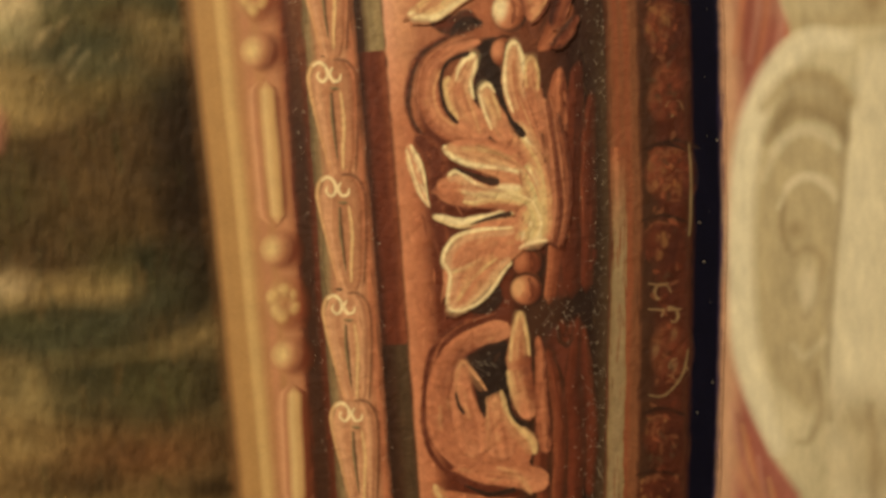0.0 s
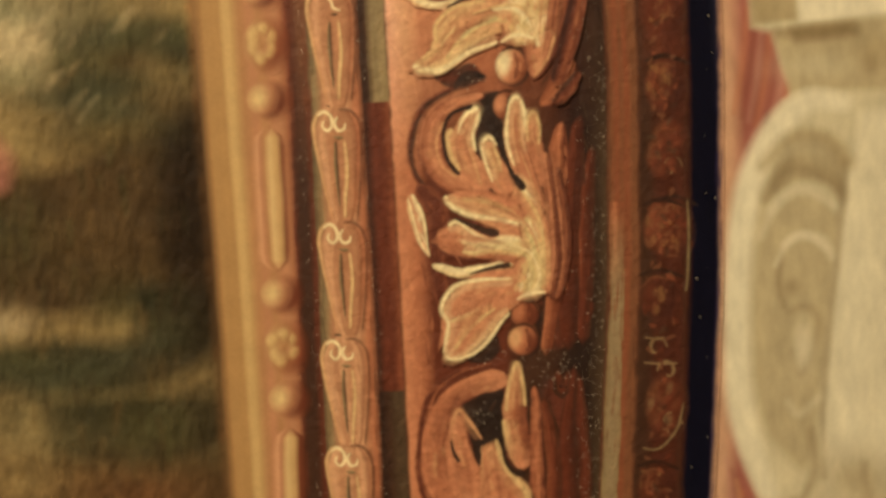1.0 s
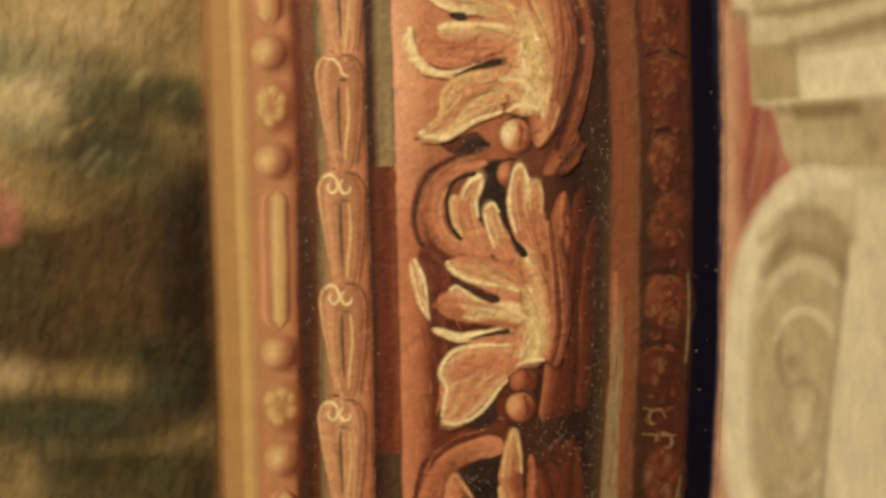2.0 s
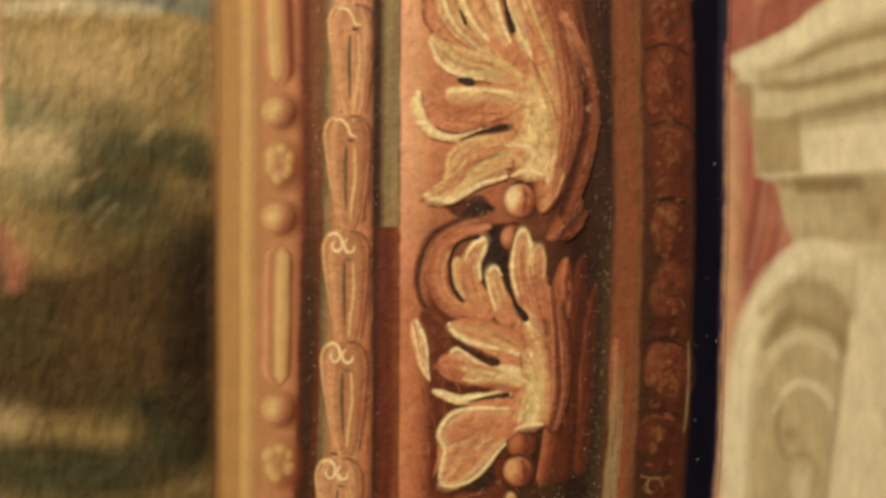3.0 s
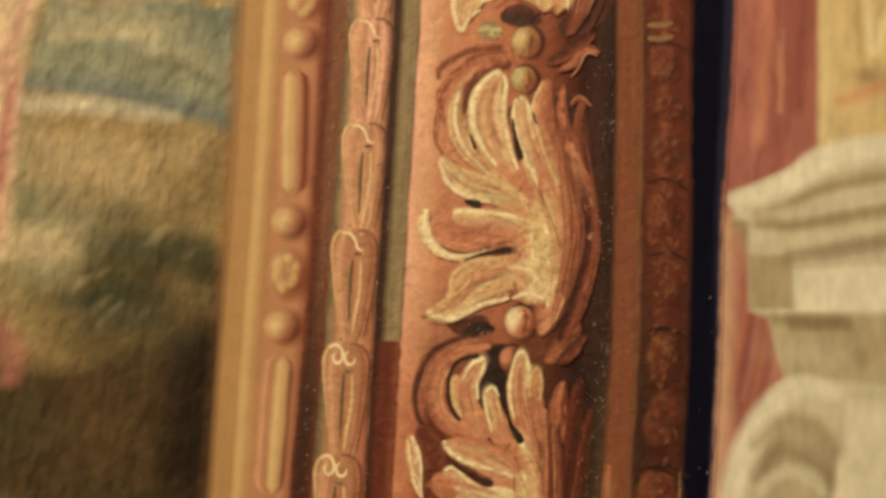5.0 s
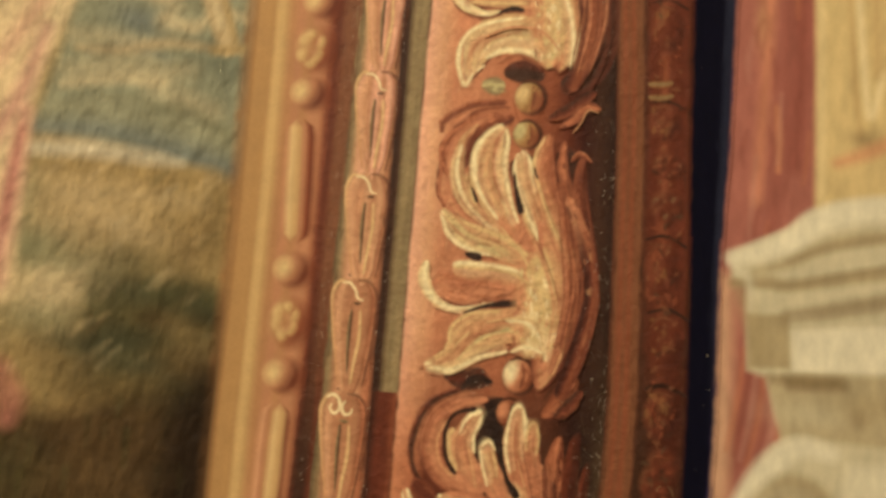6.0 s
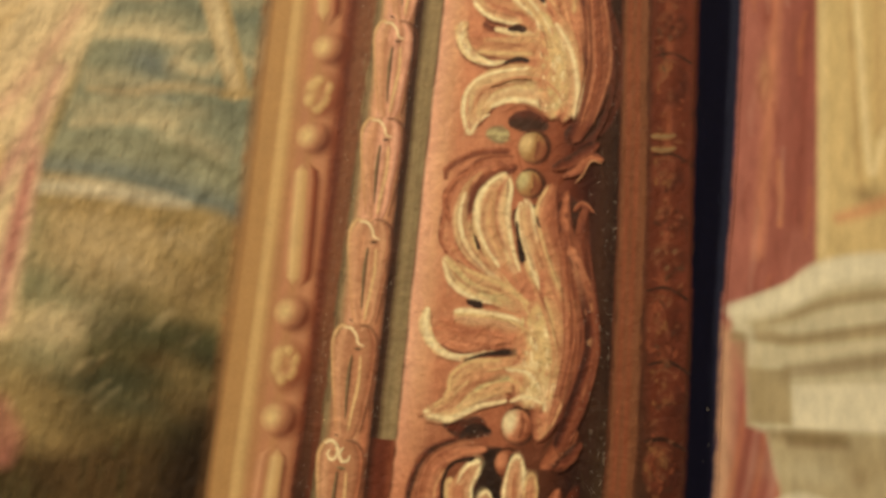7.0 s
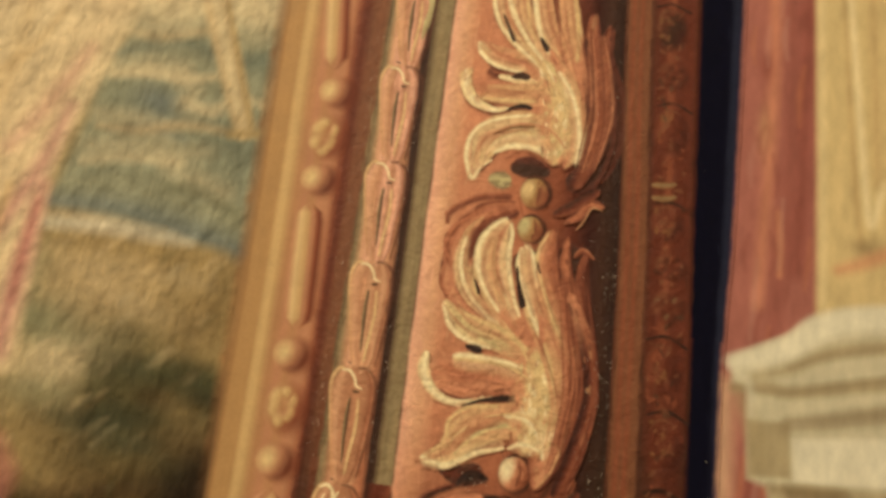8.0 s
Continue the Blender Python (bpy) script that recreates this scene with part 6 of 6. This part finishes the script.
# top leaf
lf = leaf([
    ([(8.2, 233.0), (18.2, 234.3), (30.0, 232.9)], (8.7, 14.2, 8.7,), ("brick", "umber", "umber",), None, 0.3),
    ([(-9.9, 283.7), (-0.6, 281.7), (2.7, 279.0)], (11.9, 13.7, 5.9,), ("salmon_mid", "brick", "salmon_mid",), None, 0.3),
    ([(41.0, 313.1), (54.8, 276.3), (53.6, 242.1), (38.0, 224.9)], (17.3, 17.3, 17.3, 11.5,), ("brick", "umber", "deep_red", "umber",), None, 0.3),
    ([(-19.4, 199.4), (-17.5, 207.1), (-4.2, 215.7), (12.8, 218.6)], (2.9, 4.6, 5.2, 3.4,), ("salmon_mid", "rust", "brick",), None, 0.3),
    ([(-13.4, 177.0), (-18.2, 190.8), (-12.5, 201.8), (2.2, 210.6), (13.8, 209.8)], (2.3, 4.0, 3.4, 2.9, 2.3,), ("rust", "salmon_mid", "rust",), None, 0.32),
    ([(-2.0, 225.6), (6.1, 226.1), (10.3, 227.2)], (9.8, 10.4, 8.6,), ("olive", "pale_green", "olive",), None, 0.3),
    ([(17.2, 310.0), (23.3, 281.6), (26.3, 253.8), (33.9, 236.4)], (37.9, 40.8, 35.0, 14.6,), ("peach", "straw", "salmon", "salmon", "rust",), None),
], "upper acanthus leaf in peach and cream with curled tips")
lobe(lf, "leaf_lobe",
    ([(36.0, 244.3), (14.4, 254.7), (-2.5, 248.4), (-9.1, 227.1)], (16.4, 19.3, 18.7, 4.1,), ("salmon", "peach", "pale_green", "peach", "peach",), ("straw", "salmon", "straw",)),
    ([(17.9, 262.6), (-0.7, 258.0), (-11.6, 250.3), (-14.3, 237.6), (-10.1, 225.1), (-6.2, 231.1), (-0.4, 236.4)], (0.9, 2.0, 2.0, 2.0, 2.0, 1.2, 0.6,), ("straw", "cream", "straw",), None),
    ([(-6.4, 232.6), (-2.0, 244.5), (8.9, 251.5), (23.5, 251.9)], (1.2, 2.0, 2.3, 1.5,), ("peach", "straw", "cream",), None),
    ([(-1.4, 239.4), (8.3, 244.6), (21.4, 244.5), (32.3, 237.7)], (1.5, 2.9, 3.2, 2.0,), ("straw", "cream", "straw",), None),
    ([(4.8, 237.1), (15.7, 243.1), (26.5, 238.5)], (0.9, 2.0, 0.9,), ("salmon", "rust", "salmon",), None),
)
lobe(lf, "leaf_lobe",
    ([(29.9, 274.6), (10.8, 273.0), (-5.5, 273.1), (-15.6, 276.6)], (13.0, 13.0, 13.6, 11.8,), ("peach", "peach", "salmon", "salmon",), ("peach", "salmon_mid", "salmon",)),
    ([(-17.8, 286.6), (-19.9, 277.6), (-15.3, 267.7), (-4.9, 262.8), (5.9, 264.8)], (3.0, 7.1, 6.5, 4.1, 1.5,), ("straw", "cream", "straw",), None),
    ([(23.6, 278.5), (6.0, 276.2), (-8.8, 274.9)], (2.1, 2.4, 1.2,), ("straw", "peach", "straw",), None),
    ([(18.6, 269.9), (1.0, 268.6), (-10.9, 268.3)], (1.5, 2.1, 1.2,), ("peach", "straw", "peach",), None),
    ([(3.1, 263.2), (10.1, 266.3), (16.7, 265.9)], (1.5, 3.8, 2.9,), ("umber", "black_brown", "umber",), None, 1.6),
)
lobe(lf, "leaf_lobe",
    ([(21.8, 281.5), (8.5, 280.4), (-3.6, 281.4)], (3.3, 4.4, 3.3,), ("straw", "peach", "cream",), ("straw", "cream", "straw",)),
    ([(3.3, 281.6), (8.8, 283.0), (13.6, 282.6)], (2.4, 5.0, 4.2,), ("umber", "umber", "black_brown",), None, 1.6),
)
lobe(lf, "leaf_lobe",
    ([(27.7, 282.2), (10.4, 289.6), (-4.9, 292.5), (-14.9, 300.0)], (10.2, 13.2, 12.6, 3.0,), ("peach", "salmon", "salmon", "peach",), ("straw", "salmon", "peach",)),
    ([(11.0, 284.8), (-4.3, 287.1), (-13.4, 293.0), (-15.5, 299.9)], (1.2, 2.1, 2.1, 1.5,), ("straw", "cream", "straw",), None),
)
lobe(lf, "leaf_lobe",
    ([(29.1, 282.4), (9.3, 299.2), (-3.8, 315.6), (-9.2, 340.2)], (7.3, 10.3, 10.9, 9.1,), ("straw", "salmon", "salmon", "peach",), ("peach", "peach", "peach",)),
    ([(24.4, 285.0), (6.4, 298.2), (-6.9, 313.5), (-12.2, 336.4)], (1.2, 2.1, 2.4, 2.1,), ("straw", "cream", "straw",), None),
    ([(-4.9, 317.1), (-0.1, 307.8), (3.1, 301.0)], (1.2, 2.7, 3.0,), ("umber", "umber", "black_brown",), None, 1.6),
)
lobe(lf, "leaf_lobe",
    ([(32.4, 279.7), (15.1, 301.6), (5.6, 318.5), (1.4, 341.5)], (7.3, 11.5, 10.9, 9.1,), ("straw", "peach", "salmon", "straw",), ("peach", "peach", "peach",)),
    ([(27.5, 283.8), (10.5, 302.6), (-0.8, 321.0), (-4.7, 340.8)], (1.2, 2.1, 2.4, 2.1,), ("straw", "cream", "straw",), None),
    ([(14.9, 303.2), (9.0, 315.6), (5.8, 335.3)], (1.5, 2.1, 1.8,), ("peach", "straw", "peach",), None),
)
lobe(lf, "leaf_lobe",
    ([(35.0, 283.2), (25.6, 301.3), (18.0, 316.7), (13.0, 343.0)], (6.0, 10.3, 10.9, 9.0,), ("straw", "salmon", "salmon_mid", "peach",), ("peach", "peach", "peach",)),
    ([(28.5, 288.7), (18.6, 302.0), (12.5, 319.3), (8.4, 342.4)], (1.2, 2.4, 2.4, 2.1,), ("straw", "cream", "straw",), None),
    ([(16.1, 305.9), (19.1, 301.1), (21.5, 298.2)], (1.8, 3.9, 3.6,), ("umber", "black_brown", "umber",), None, 1.6),
)
lobe(lf, "leaf_lobe",
    ([(42.1, 271.4), (36.6, 296.2), (31.1, 315.1), (25.7, 344.6)], (7.8, 10.8, 11.4, 10.8,), ("peach", "salmon", "salmon_mid", "salmon",), ("peach", "peach", "salmon",)),
    ([(36.4, 293.0), (35.6, 312.4), (30.0, 338.4)], (1.5, 3.0, 2.1,), ("peach", "straw", "peach",), None),
    ([(31.7, 285.9), (26.8, 304.7), (23.2, 324.1)], (1.2, 2.1, 1.5,), ("salmon", "rust", "salmon",), None),
)
lobe(lf, "leaf_lobe",
    ([(46.7, 284.7), (43.4, 303.6), (43.0, 323.3)], (7.8, 10.7, 4.2,), ("brick", "rust", "brick",), ("rust", "rust", "brick",)),
    ([(52.8, 276.0), (51.4, 298.1), (52.0, 317.8)], (5.3, 7.1, 3.0,), ("brick", "rust", "deep_red",), None),
    ([(39.4, 308.0), (40.3, 301.6), (41.4, 296.8)], (1.2, 2.4, 1.8,), ("umber", "black_brown", "umber",), None, 1.4),
)
lobe(lf, "leaf_stem",
    ([(21.2, 300.7), (32.4, 279.7), (37.6, 256.8), (35.5, 235.1)], (2.3, 12.8, 15.7, 5.8,), ("peach", "peach", "salmon", "rust",), ("straw", "salmon", "rust",)),
    ([(18.9, 293.9), (28.6, 272.8), (30.6, 254.3), (29.6, 235.9)], (11.6, 20.4, 23.3, 11.6,), ("salmon", "pale_green", "straw", "straw", "peach", "salmon",), ("salmon", "straw", "peach", "salmon",), -1),
    ([(27.0, 288.5), (36.5, 273.9), (41.3, 255.8), (41.1, 237.4)], (1.5, 2.3, 2.3, 1.2,), ("straw", "cream", "peach",), None),
    ([(41.7, 290.4), (47.6, 269.0), (47.9, 247.4), (40.8, 225.3)], (7.5, 9.3, 9.8, 5.8,), ("rust", "rust", "brick", "deep_red",), None),
    ([(53.2, 304.8), (58.3, 273.6), (58.2, 248.8), (50.9, 225.2)], (2.3, 3.5, 3.5, 2.3,), ("deep_red", "brick", "umber",), None),
)
lobe(lf, "leaf_vein",
    ([(0.8, 307.9), (19.6, 287.6), (33.6, 267.2), (37.6, 243.0)], (0.9, 2.1, 2.1, 0.9,), ("peach", "straw", "peach",), None),
    ([(23.9, 317.5), (35.8, 289.7), (42.7, 265.3), (42.2, 240.6)], (0.9, 2.3, 2.3, 0.9,), ("salmon", "salmon_mid", "rust",), None),
    ([(35.0, 312.3), (44.0, 287.5), (49.0, 266.1), (46.8, 238.1)], (1.2, 2.6, 2.6, 1.2,), ("brick", "rust", "brick",), None),
    ([(-2.7, 250.0), (11.3, 256.5), (26.1, 255.3), (35.8, 245.8)], (0.9, 1.7, 1.7, 0.9,), ("peach", "salmon", "peach",), None),
)
shaded_side(lf, [(44.0, 312.0), (49.0, 286.0), (51.0, 262.0), (46.0, 236.0)], (12.0, 15.0, 16.0, 12.0), ("salmon_mid", "rust", "brick"), 8)
lobe(lf, "leaf_tendril",
    ([(58.1, 218.1), (50.0, 219.1), (45.0, 212.5), (38.4, 207.2)], (2.8, 6.2, 5.7, 2.8,), ("rust", "salmon_mid", "brick",), None),
    ([(57.4, 216.3), (51.6, 217.2), (48.1, 210.0), (44.4, 204.5)], (0.6, 1.4, 1.1, 0.6,), ("salmon", "peach", "salmon",), None),
    ([(55.0, 227.2), (47.1, 220.2), (39.1, 214.7), (32.3, 210.8)], (4.0, 6.3, 6.3, 3.4,), ("rust", "brick", "umber",), None),
)


def leaf_pearl(u, v, ru, rv, lit, mid, dark):
    s = Strokes()
    s.bead(u + 0.8, v, ru * 1.15, rv * 1.12, "umber", "umber", "black_brown", lift=0.6, dome=0.2, seed=v)
    s.bead(u, v, ru, rv, lit, mid, dark, lift=0.9, dome=1.6, seed=u)
    s.ribbon([(u + ru * 0.18, v + rv * 0.75), (u + ru * 0.38, v), (u + ru * 0.15, v - rv * 0.75)], (1.6, ru * 0.6, 1.6), (mid, dark, "brick", dark), lift=1.7, dome=0.2, seed=v, feather=1.1, strength=0.85)
    s.bead(u - ru * 0.34, v + rv * 0.1, ru * 0.56, rv * 0.72, lit, lit, mid, lift=1.85, dome=0.3, seed=v, soft=0.6)
    s.dabs([(u + ru * 0.2, v - rv * 0.7), (u + ru * 0.15, v + rv * 0.75)], (ru * 0.5, ru * 0.7, ru * 0.4), (mid, dark, mid), count=7, lift=1.75, seed=v, size=1.1, reach=5, tone=0.2)
    s.ribbon([(u - ru * 0.6, v + rv * 0.75), (u, v + rv * 0.97), (u + ru * 0.65, v + rv * 0.7), (u + ru * 0.95, v)], (0.9, 2.0, 2.3, 1.0), ("rust", "umber", "brick"), lift=1.95, dome=0.2, seed=u)
    part("leaf_pearl", s, leaf_band)


leaf_pearl(22.5, 221.4, 7.8, 8.6, "straw", "gold", "rust")
leaf_pearl(22.4, 202.7, 7.0, 7.4, "pale_green", "gold", "rust")
leaf_pearl(28.0, 86.5, 7.8, 8.6, "cream", "salmon", "rust")
leaf_pearl(25.2, 69.0, 6.4, 7.0, "salmon", "rust", "brick")
leaf_pearl(30.9, -25.7, 7.0, 7.0, "salmon_mid", "rust", "brick")
leaf_pearl(29.8, -37.7, 7.6, 7.6, "peach", "salmon_mid", "brick")

# a pale reflection on the upper olive fillet, put into the colour
s = Strokes()
for row in (
    ([(-48.4, 289.1), (-47.1, 301.1), (-44.2, 317.1), (-44.3, 335.7)], (2.4, 6.7, 9.2, 7.9,), ("olive", "pale_green", "olive",), None),
):
    s.ribbon(*row[:4], lift=0.6, dome=0.1)
part("reflection_patch", s, painting, "pale reflection painted on the olive fillet")

# ---- eggs and rosettes of the dark moulding ----
def egg(u, v, ru, rv, lit="rust", mid="brick", dark="wine"):
    """A half-lost egg in dark paint."""
    s = Strokes()
    ru *= 1.15
    s.ribbon([(u - ru, v + rv * 0.95), (u, v + rv * 1.14), (u + ru * 1.1, v + rv * 0.8)], (1.2, 2.8, 1.8), ("umber", "black_brown", "umber"), lift=0.5, dome=0.1, seed=v + 2, feather=1.0, breaks=0.5)
    s.bead(u, v, ru, rv * 1.05, lit, mid, dark, lift=0.45, dome=0.6, seed=v + 1, soft=0.4)
    s.dabs([(u, v - rv), (u, v + rv)], (ru * 1.5, ru * 1.8, ru * 1.5), (lit, "earth_red", mid, mid), count=18, lift=0.8, seed=v, size=2.6, reach=8, tone=0.3, stray=0.22, strength=0.6)
    s.ribbon([(u - ru * 0.8, v + rv * 0.45), (u - ru * 0.3, v + rv * 0.85), (u + ru * 0.4, v + rv * 0.75)], (1.0, 2.2, 1.0), (mid, "earth_red", mid), lift=1.1, dome=0.2, seed=v, feather=0.9, breaks=0.6)
    s.dabs([(u - ru * 0.3, v - rv * 0.8), (u - ru * 0.3, v + rv * 0.9)], (ru * 0.9, ru, ru * 0.9), ("gold_dark", "earth_red", "gold_dark"), count=7, lift=1.2, seed=v + 3, size=2.4, reach=6, tone=0.25, strength=0.55)
    part("egg", s, carved_band)


def carved_rosette(u, v, ru, rv, lit="olive"):
    s = Strokes()
    ru *= 1.15
    s.bead(u, v, ru, rv, "earth_red", "brick", "deep_red", lift=0.4, dome=0.5, seed=v, soft=0.4)
    for i in range(6):
        a = i * 1.05 + v * 0.3
        s.bead(u + ru * 0.5 * math.cos(a), v + rv * 0.55 * math.sin(a), ru * 0.36, rv * 0.3, lit if i % 2 else "earth_red", "brick", "umber", lift=0.9, dome=0.5, seed=i + v, soft=0.7)
    part("carved_rosette", s, carved_band)


def curl(u, v, r, flip=1, hue="olive"):
    s = Strokes()
    pts = [(u + r * (1 - i / 9) * math.cos(i * 0.75) * flip, v + r * 1.2 * (1 - i / 9) * math.sin(i * 0.75)) for i in range(8)]
    s.ribbon(pts, (1.2, 2.2, 2.0, 1.2), ("earth_red", hue, "earth_red"), lift=0.8, dome=0.3, seed=v, breaks=0.5)
    part("curl", s, carved_band)


egg(88.1, 261.9, 8.5, 14.0)
egg(84.0, 318.6, 8.5, 13.0, "brick", "umber")
egg(92.8, 141.7, 9.0, 15.0)
egg(89.6, 214.1, 8.0, 10.0)
egg(95.9, 107.9, 9.0, 14.0, "brick", "brick", "wine")
egg(95.6, 74.7, 8.0, 12.0, "rust", "brick")
egg(99.1, 9.7, 9.0, 14.0, "rust", "brick")
egg(94.0, 10.6, 8.5, 12.0, "rust", "brick", "wine")
egg(96.9, 74.4, 8.5, 12.0, "brick", "deep_red", "wine")
egg(92.4, -20.1, 9.0, 11.0, "brick", "deep_red", "wine")
egg(89.4, -109.8, 9.0, 12.0, "brick", "deep_red", "wine")
egg(85.8, -136.8, 9.0, 10.0, "brick", "deep_red", "wine")
carved_rosette(93.2, 173.2, 8.5, 9.5)
carved_rosette(92.6, 192.9, 8.0, 8.0, "rust")
carved_rosette(97.9, 51.2, 8.0, 10.0, "rust")
carved_rosette(86.7, 293.1, 8.0, 9.0, "rust")
carved_rosette(95.1, 43.4, 8.0, 11.0, "rust")
carved_rosette(94.6, -70.0, 9.5, 16.0, "olive")
for q in ((90.4, -43.4, 5, 1), (95.1, -54.2, 5, -1), (95.6, -79.3, 6, 1), (98.4, 38.2, 5, 1)):
    curl(*q)
for row in (
    ([(79.6, 233.5), (85.9, 233.7), (92.9, 235.3)], (3.4, 4.8, 3.4,), ("rust", "gold_dark", "olive", "gold_dark", "rust",), None, 0.9),
    ([(80.1, 227.0), (86.4, 226.9), (93.4, 228.8)], (3.4, 4.6, 3.4,), ("rust", "gold_dark", "olive", "gold_dark", "rust",), None, 0.9),
    ([(83.7, -49.6), (91.4, -50.5), (100.4, -50.5)], (1.0, 1.5, 1.0,), ("brick", "olive", "rust",), None, 0.9),
    ([(84.6, -37.9), (89.2, -38.9), (94.4, -38.4)], (1.0, 1.5, 1.0,), ("brick", "olive", "rust",), None, 0.9),
    ([(82.8, -89.3), (88.7, -90.4), (94.1, -87.2), (99.5, -79.5), (102.2, -67.7)], (1.0, 1.6, 1.6, 1.6, 1.0,), ("brick", "olive", "olive_dark",), None, 0.9),
    ([(105.1, 25.1), (105.5, 7.4), (104.7, -10.5), (103.7, -18.2)], (1.0, 1.8, 1.8, 1.0,), ("umber", "olive", "olive_dark",), None, 0.9),
):
    s = Strokes()
    s.ribbon(*row[:4], lift=1.2, dome=0.3, feather=1.0, breaks=0.4)
    part("scroll", s, carved_band)

s = Strokes()
rnd = random.Random(11)
for i in range(200):
    v = rnd.uniform(-150, 340)
    u = edge("carved", v) + rnd.uniform(5, 17)
    a, r = rnd.uniform(-1.2, 1.6), rnd.uniform(1.2, 3.2)
    hue = rnd.choice(("earth_red", "rust", "brick", "umber", "earth_red", "brick", "olive_dark"))
    s.ribbon([(u - r * math.cos(a), v - r * math.sin(a)), (u + rnd.uniform(-1, 1), v + rnd.uniform(-1, 1.5)), (u + r * math.cos(a), v + r * math.sin(a))], (0.9, rnd.uniform(1.8, 4.0), 0.9), (hue, hue), lift=0.95 + 0.002 * i, dome=0.3, per=3, seed=i, feather=1.2, strength=0.6)
tagged(part("worn_paint", s, carved_band), "broken touches of rust and olive paint", kind="stuff")

# ---- highlights of varnish on the thread tops of the dark paint, modelled as pale chips ----
rnd = random.Random(7)
fv, ff = [], []
def fleck(u, v, r, lift):
    o = len(fv)
    for i in range(5):
        a = i * 1.2566 + rnd.random()
        fv.append(spot(u + 0.7 * r * math.cos(a), v + 1.5 * r * math.sin(a), lift))
    fv.append(spot(u, v, lift + r * 0.5))
    ff.extend((o + i, o + (i + 1) % 5, o + 5) for i in range(5))


for i in range(1700):
    v = rnd.uniform(-150, 300)
    k = rnd.random()
    if k < 0.72:
        u = edge("fillet", v) - abs(rnd.gauss(0, 7)) - 1.5
        if rnd.random() < (v + 20) / 330:
            continue
    elif k < 0.86:
        u = edge("gap", v) + rnd.gauss(0.5, 1.2)
    else:
        u = edge("husk", v) - 1 + rnd.gauss(-1.5, 1.6)
    fleck(u, round(v / 1.3) * 1.3, rnd.choice((0.08, 0.1, 0.12, 0.15, 0.24)), 1.6)
for i in range(14):
    v = rnd.uniform(-150, 330)
    fleck(edge("edging", v) + rnd.uniform(2, 12), v, rnd.choice((0.1, 0.14, 0.2, 0.3)), 1.2)
for u, v, n, a in ((11.3, -43.0, 50, 9), (9.7, -72.2, 34, 7), (43.5, -51.4, 70, 12), (9.1, 80.0, 10, 8)):
    for i in range(n):
        fleck(u + rnd.gauss(0, a * 0.5), v + rnd.gauss(0, a * 0.45), rnd.choice((0.1, 0.14, 0.18, 0.26)), 2.0)
tagged(mesh_part("varnish_glints", fv, ff, None, GLINT, painting), "small pale chips standing in for varnish glints on raised threads", kind="stuff")
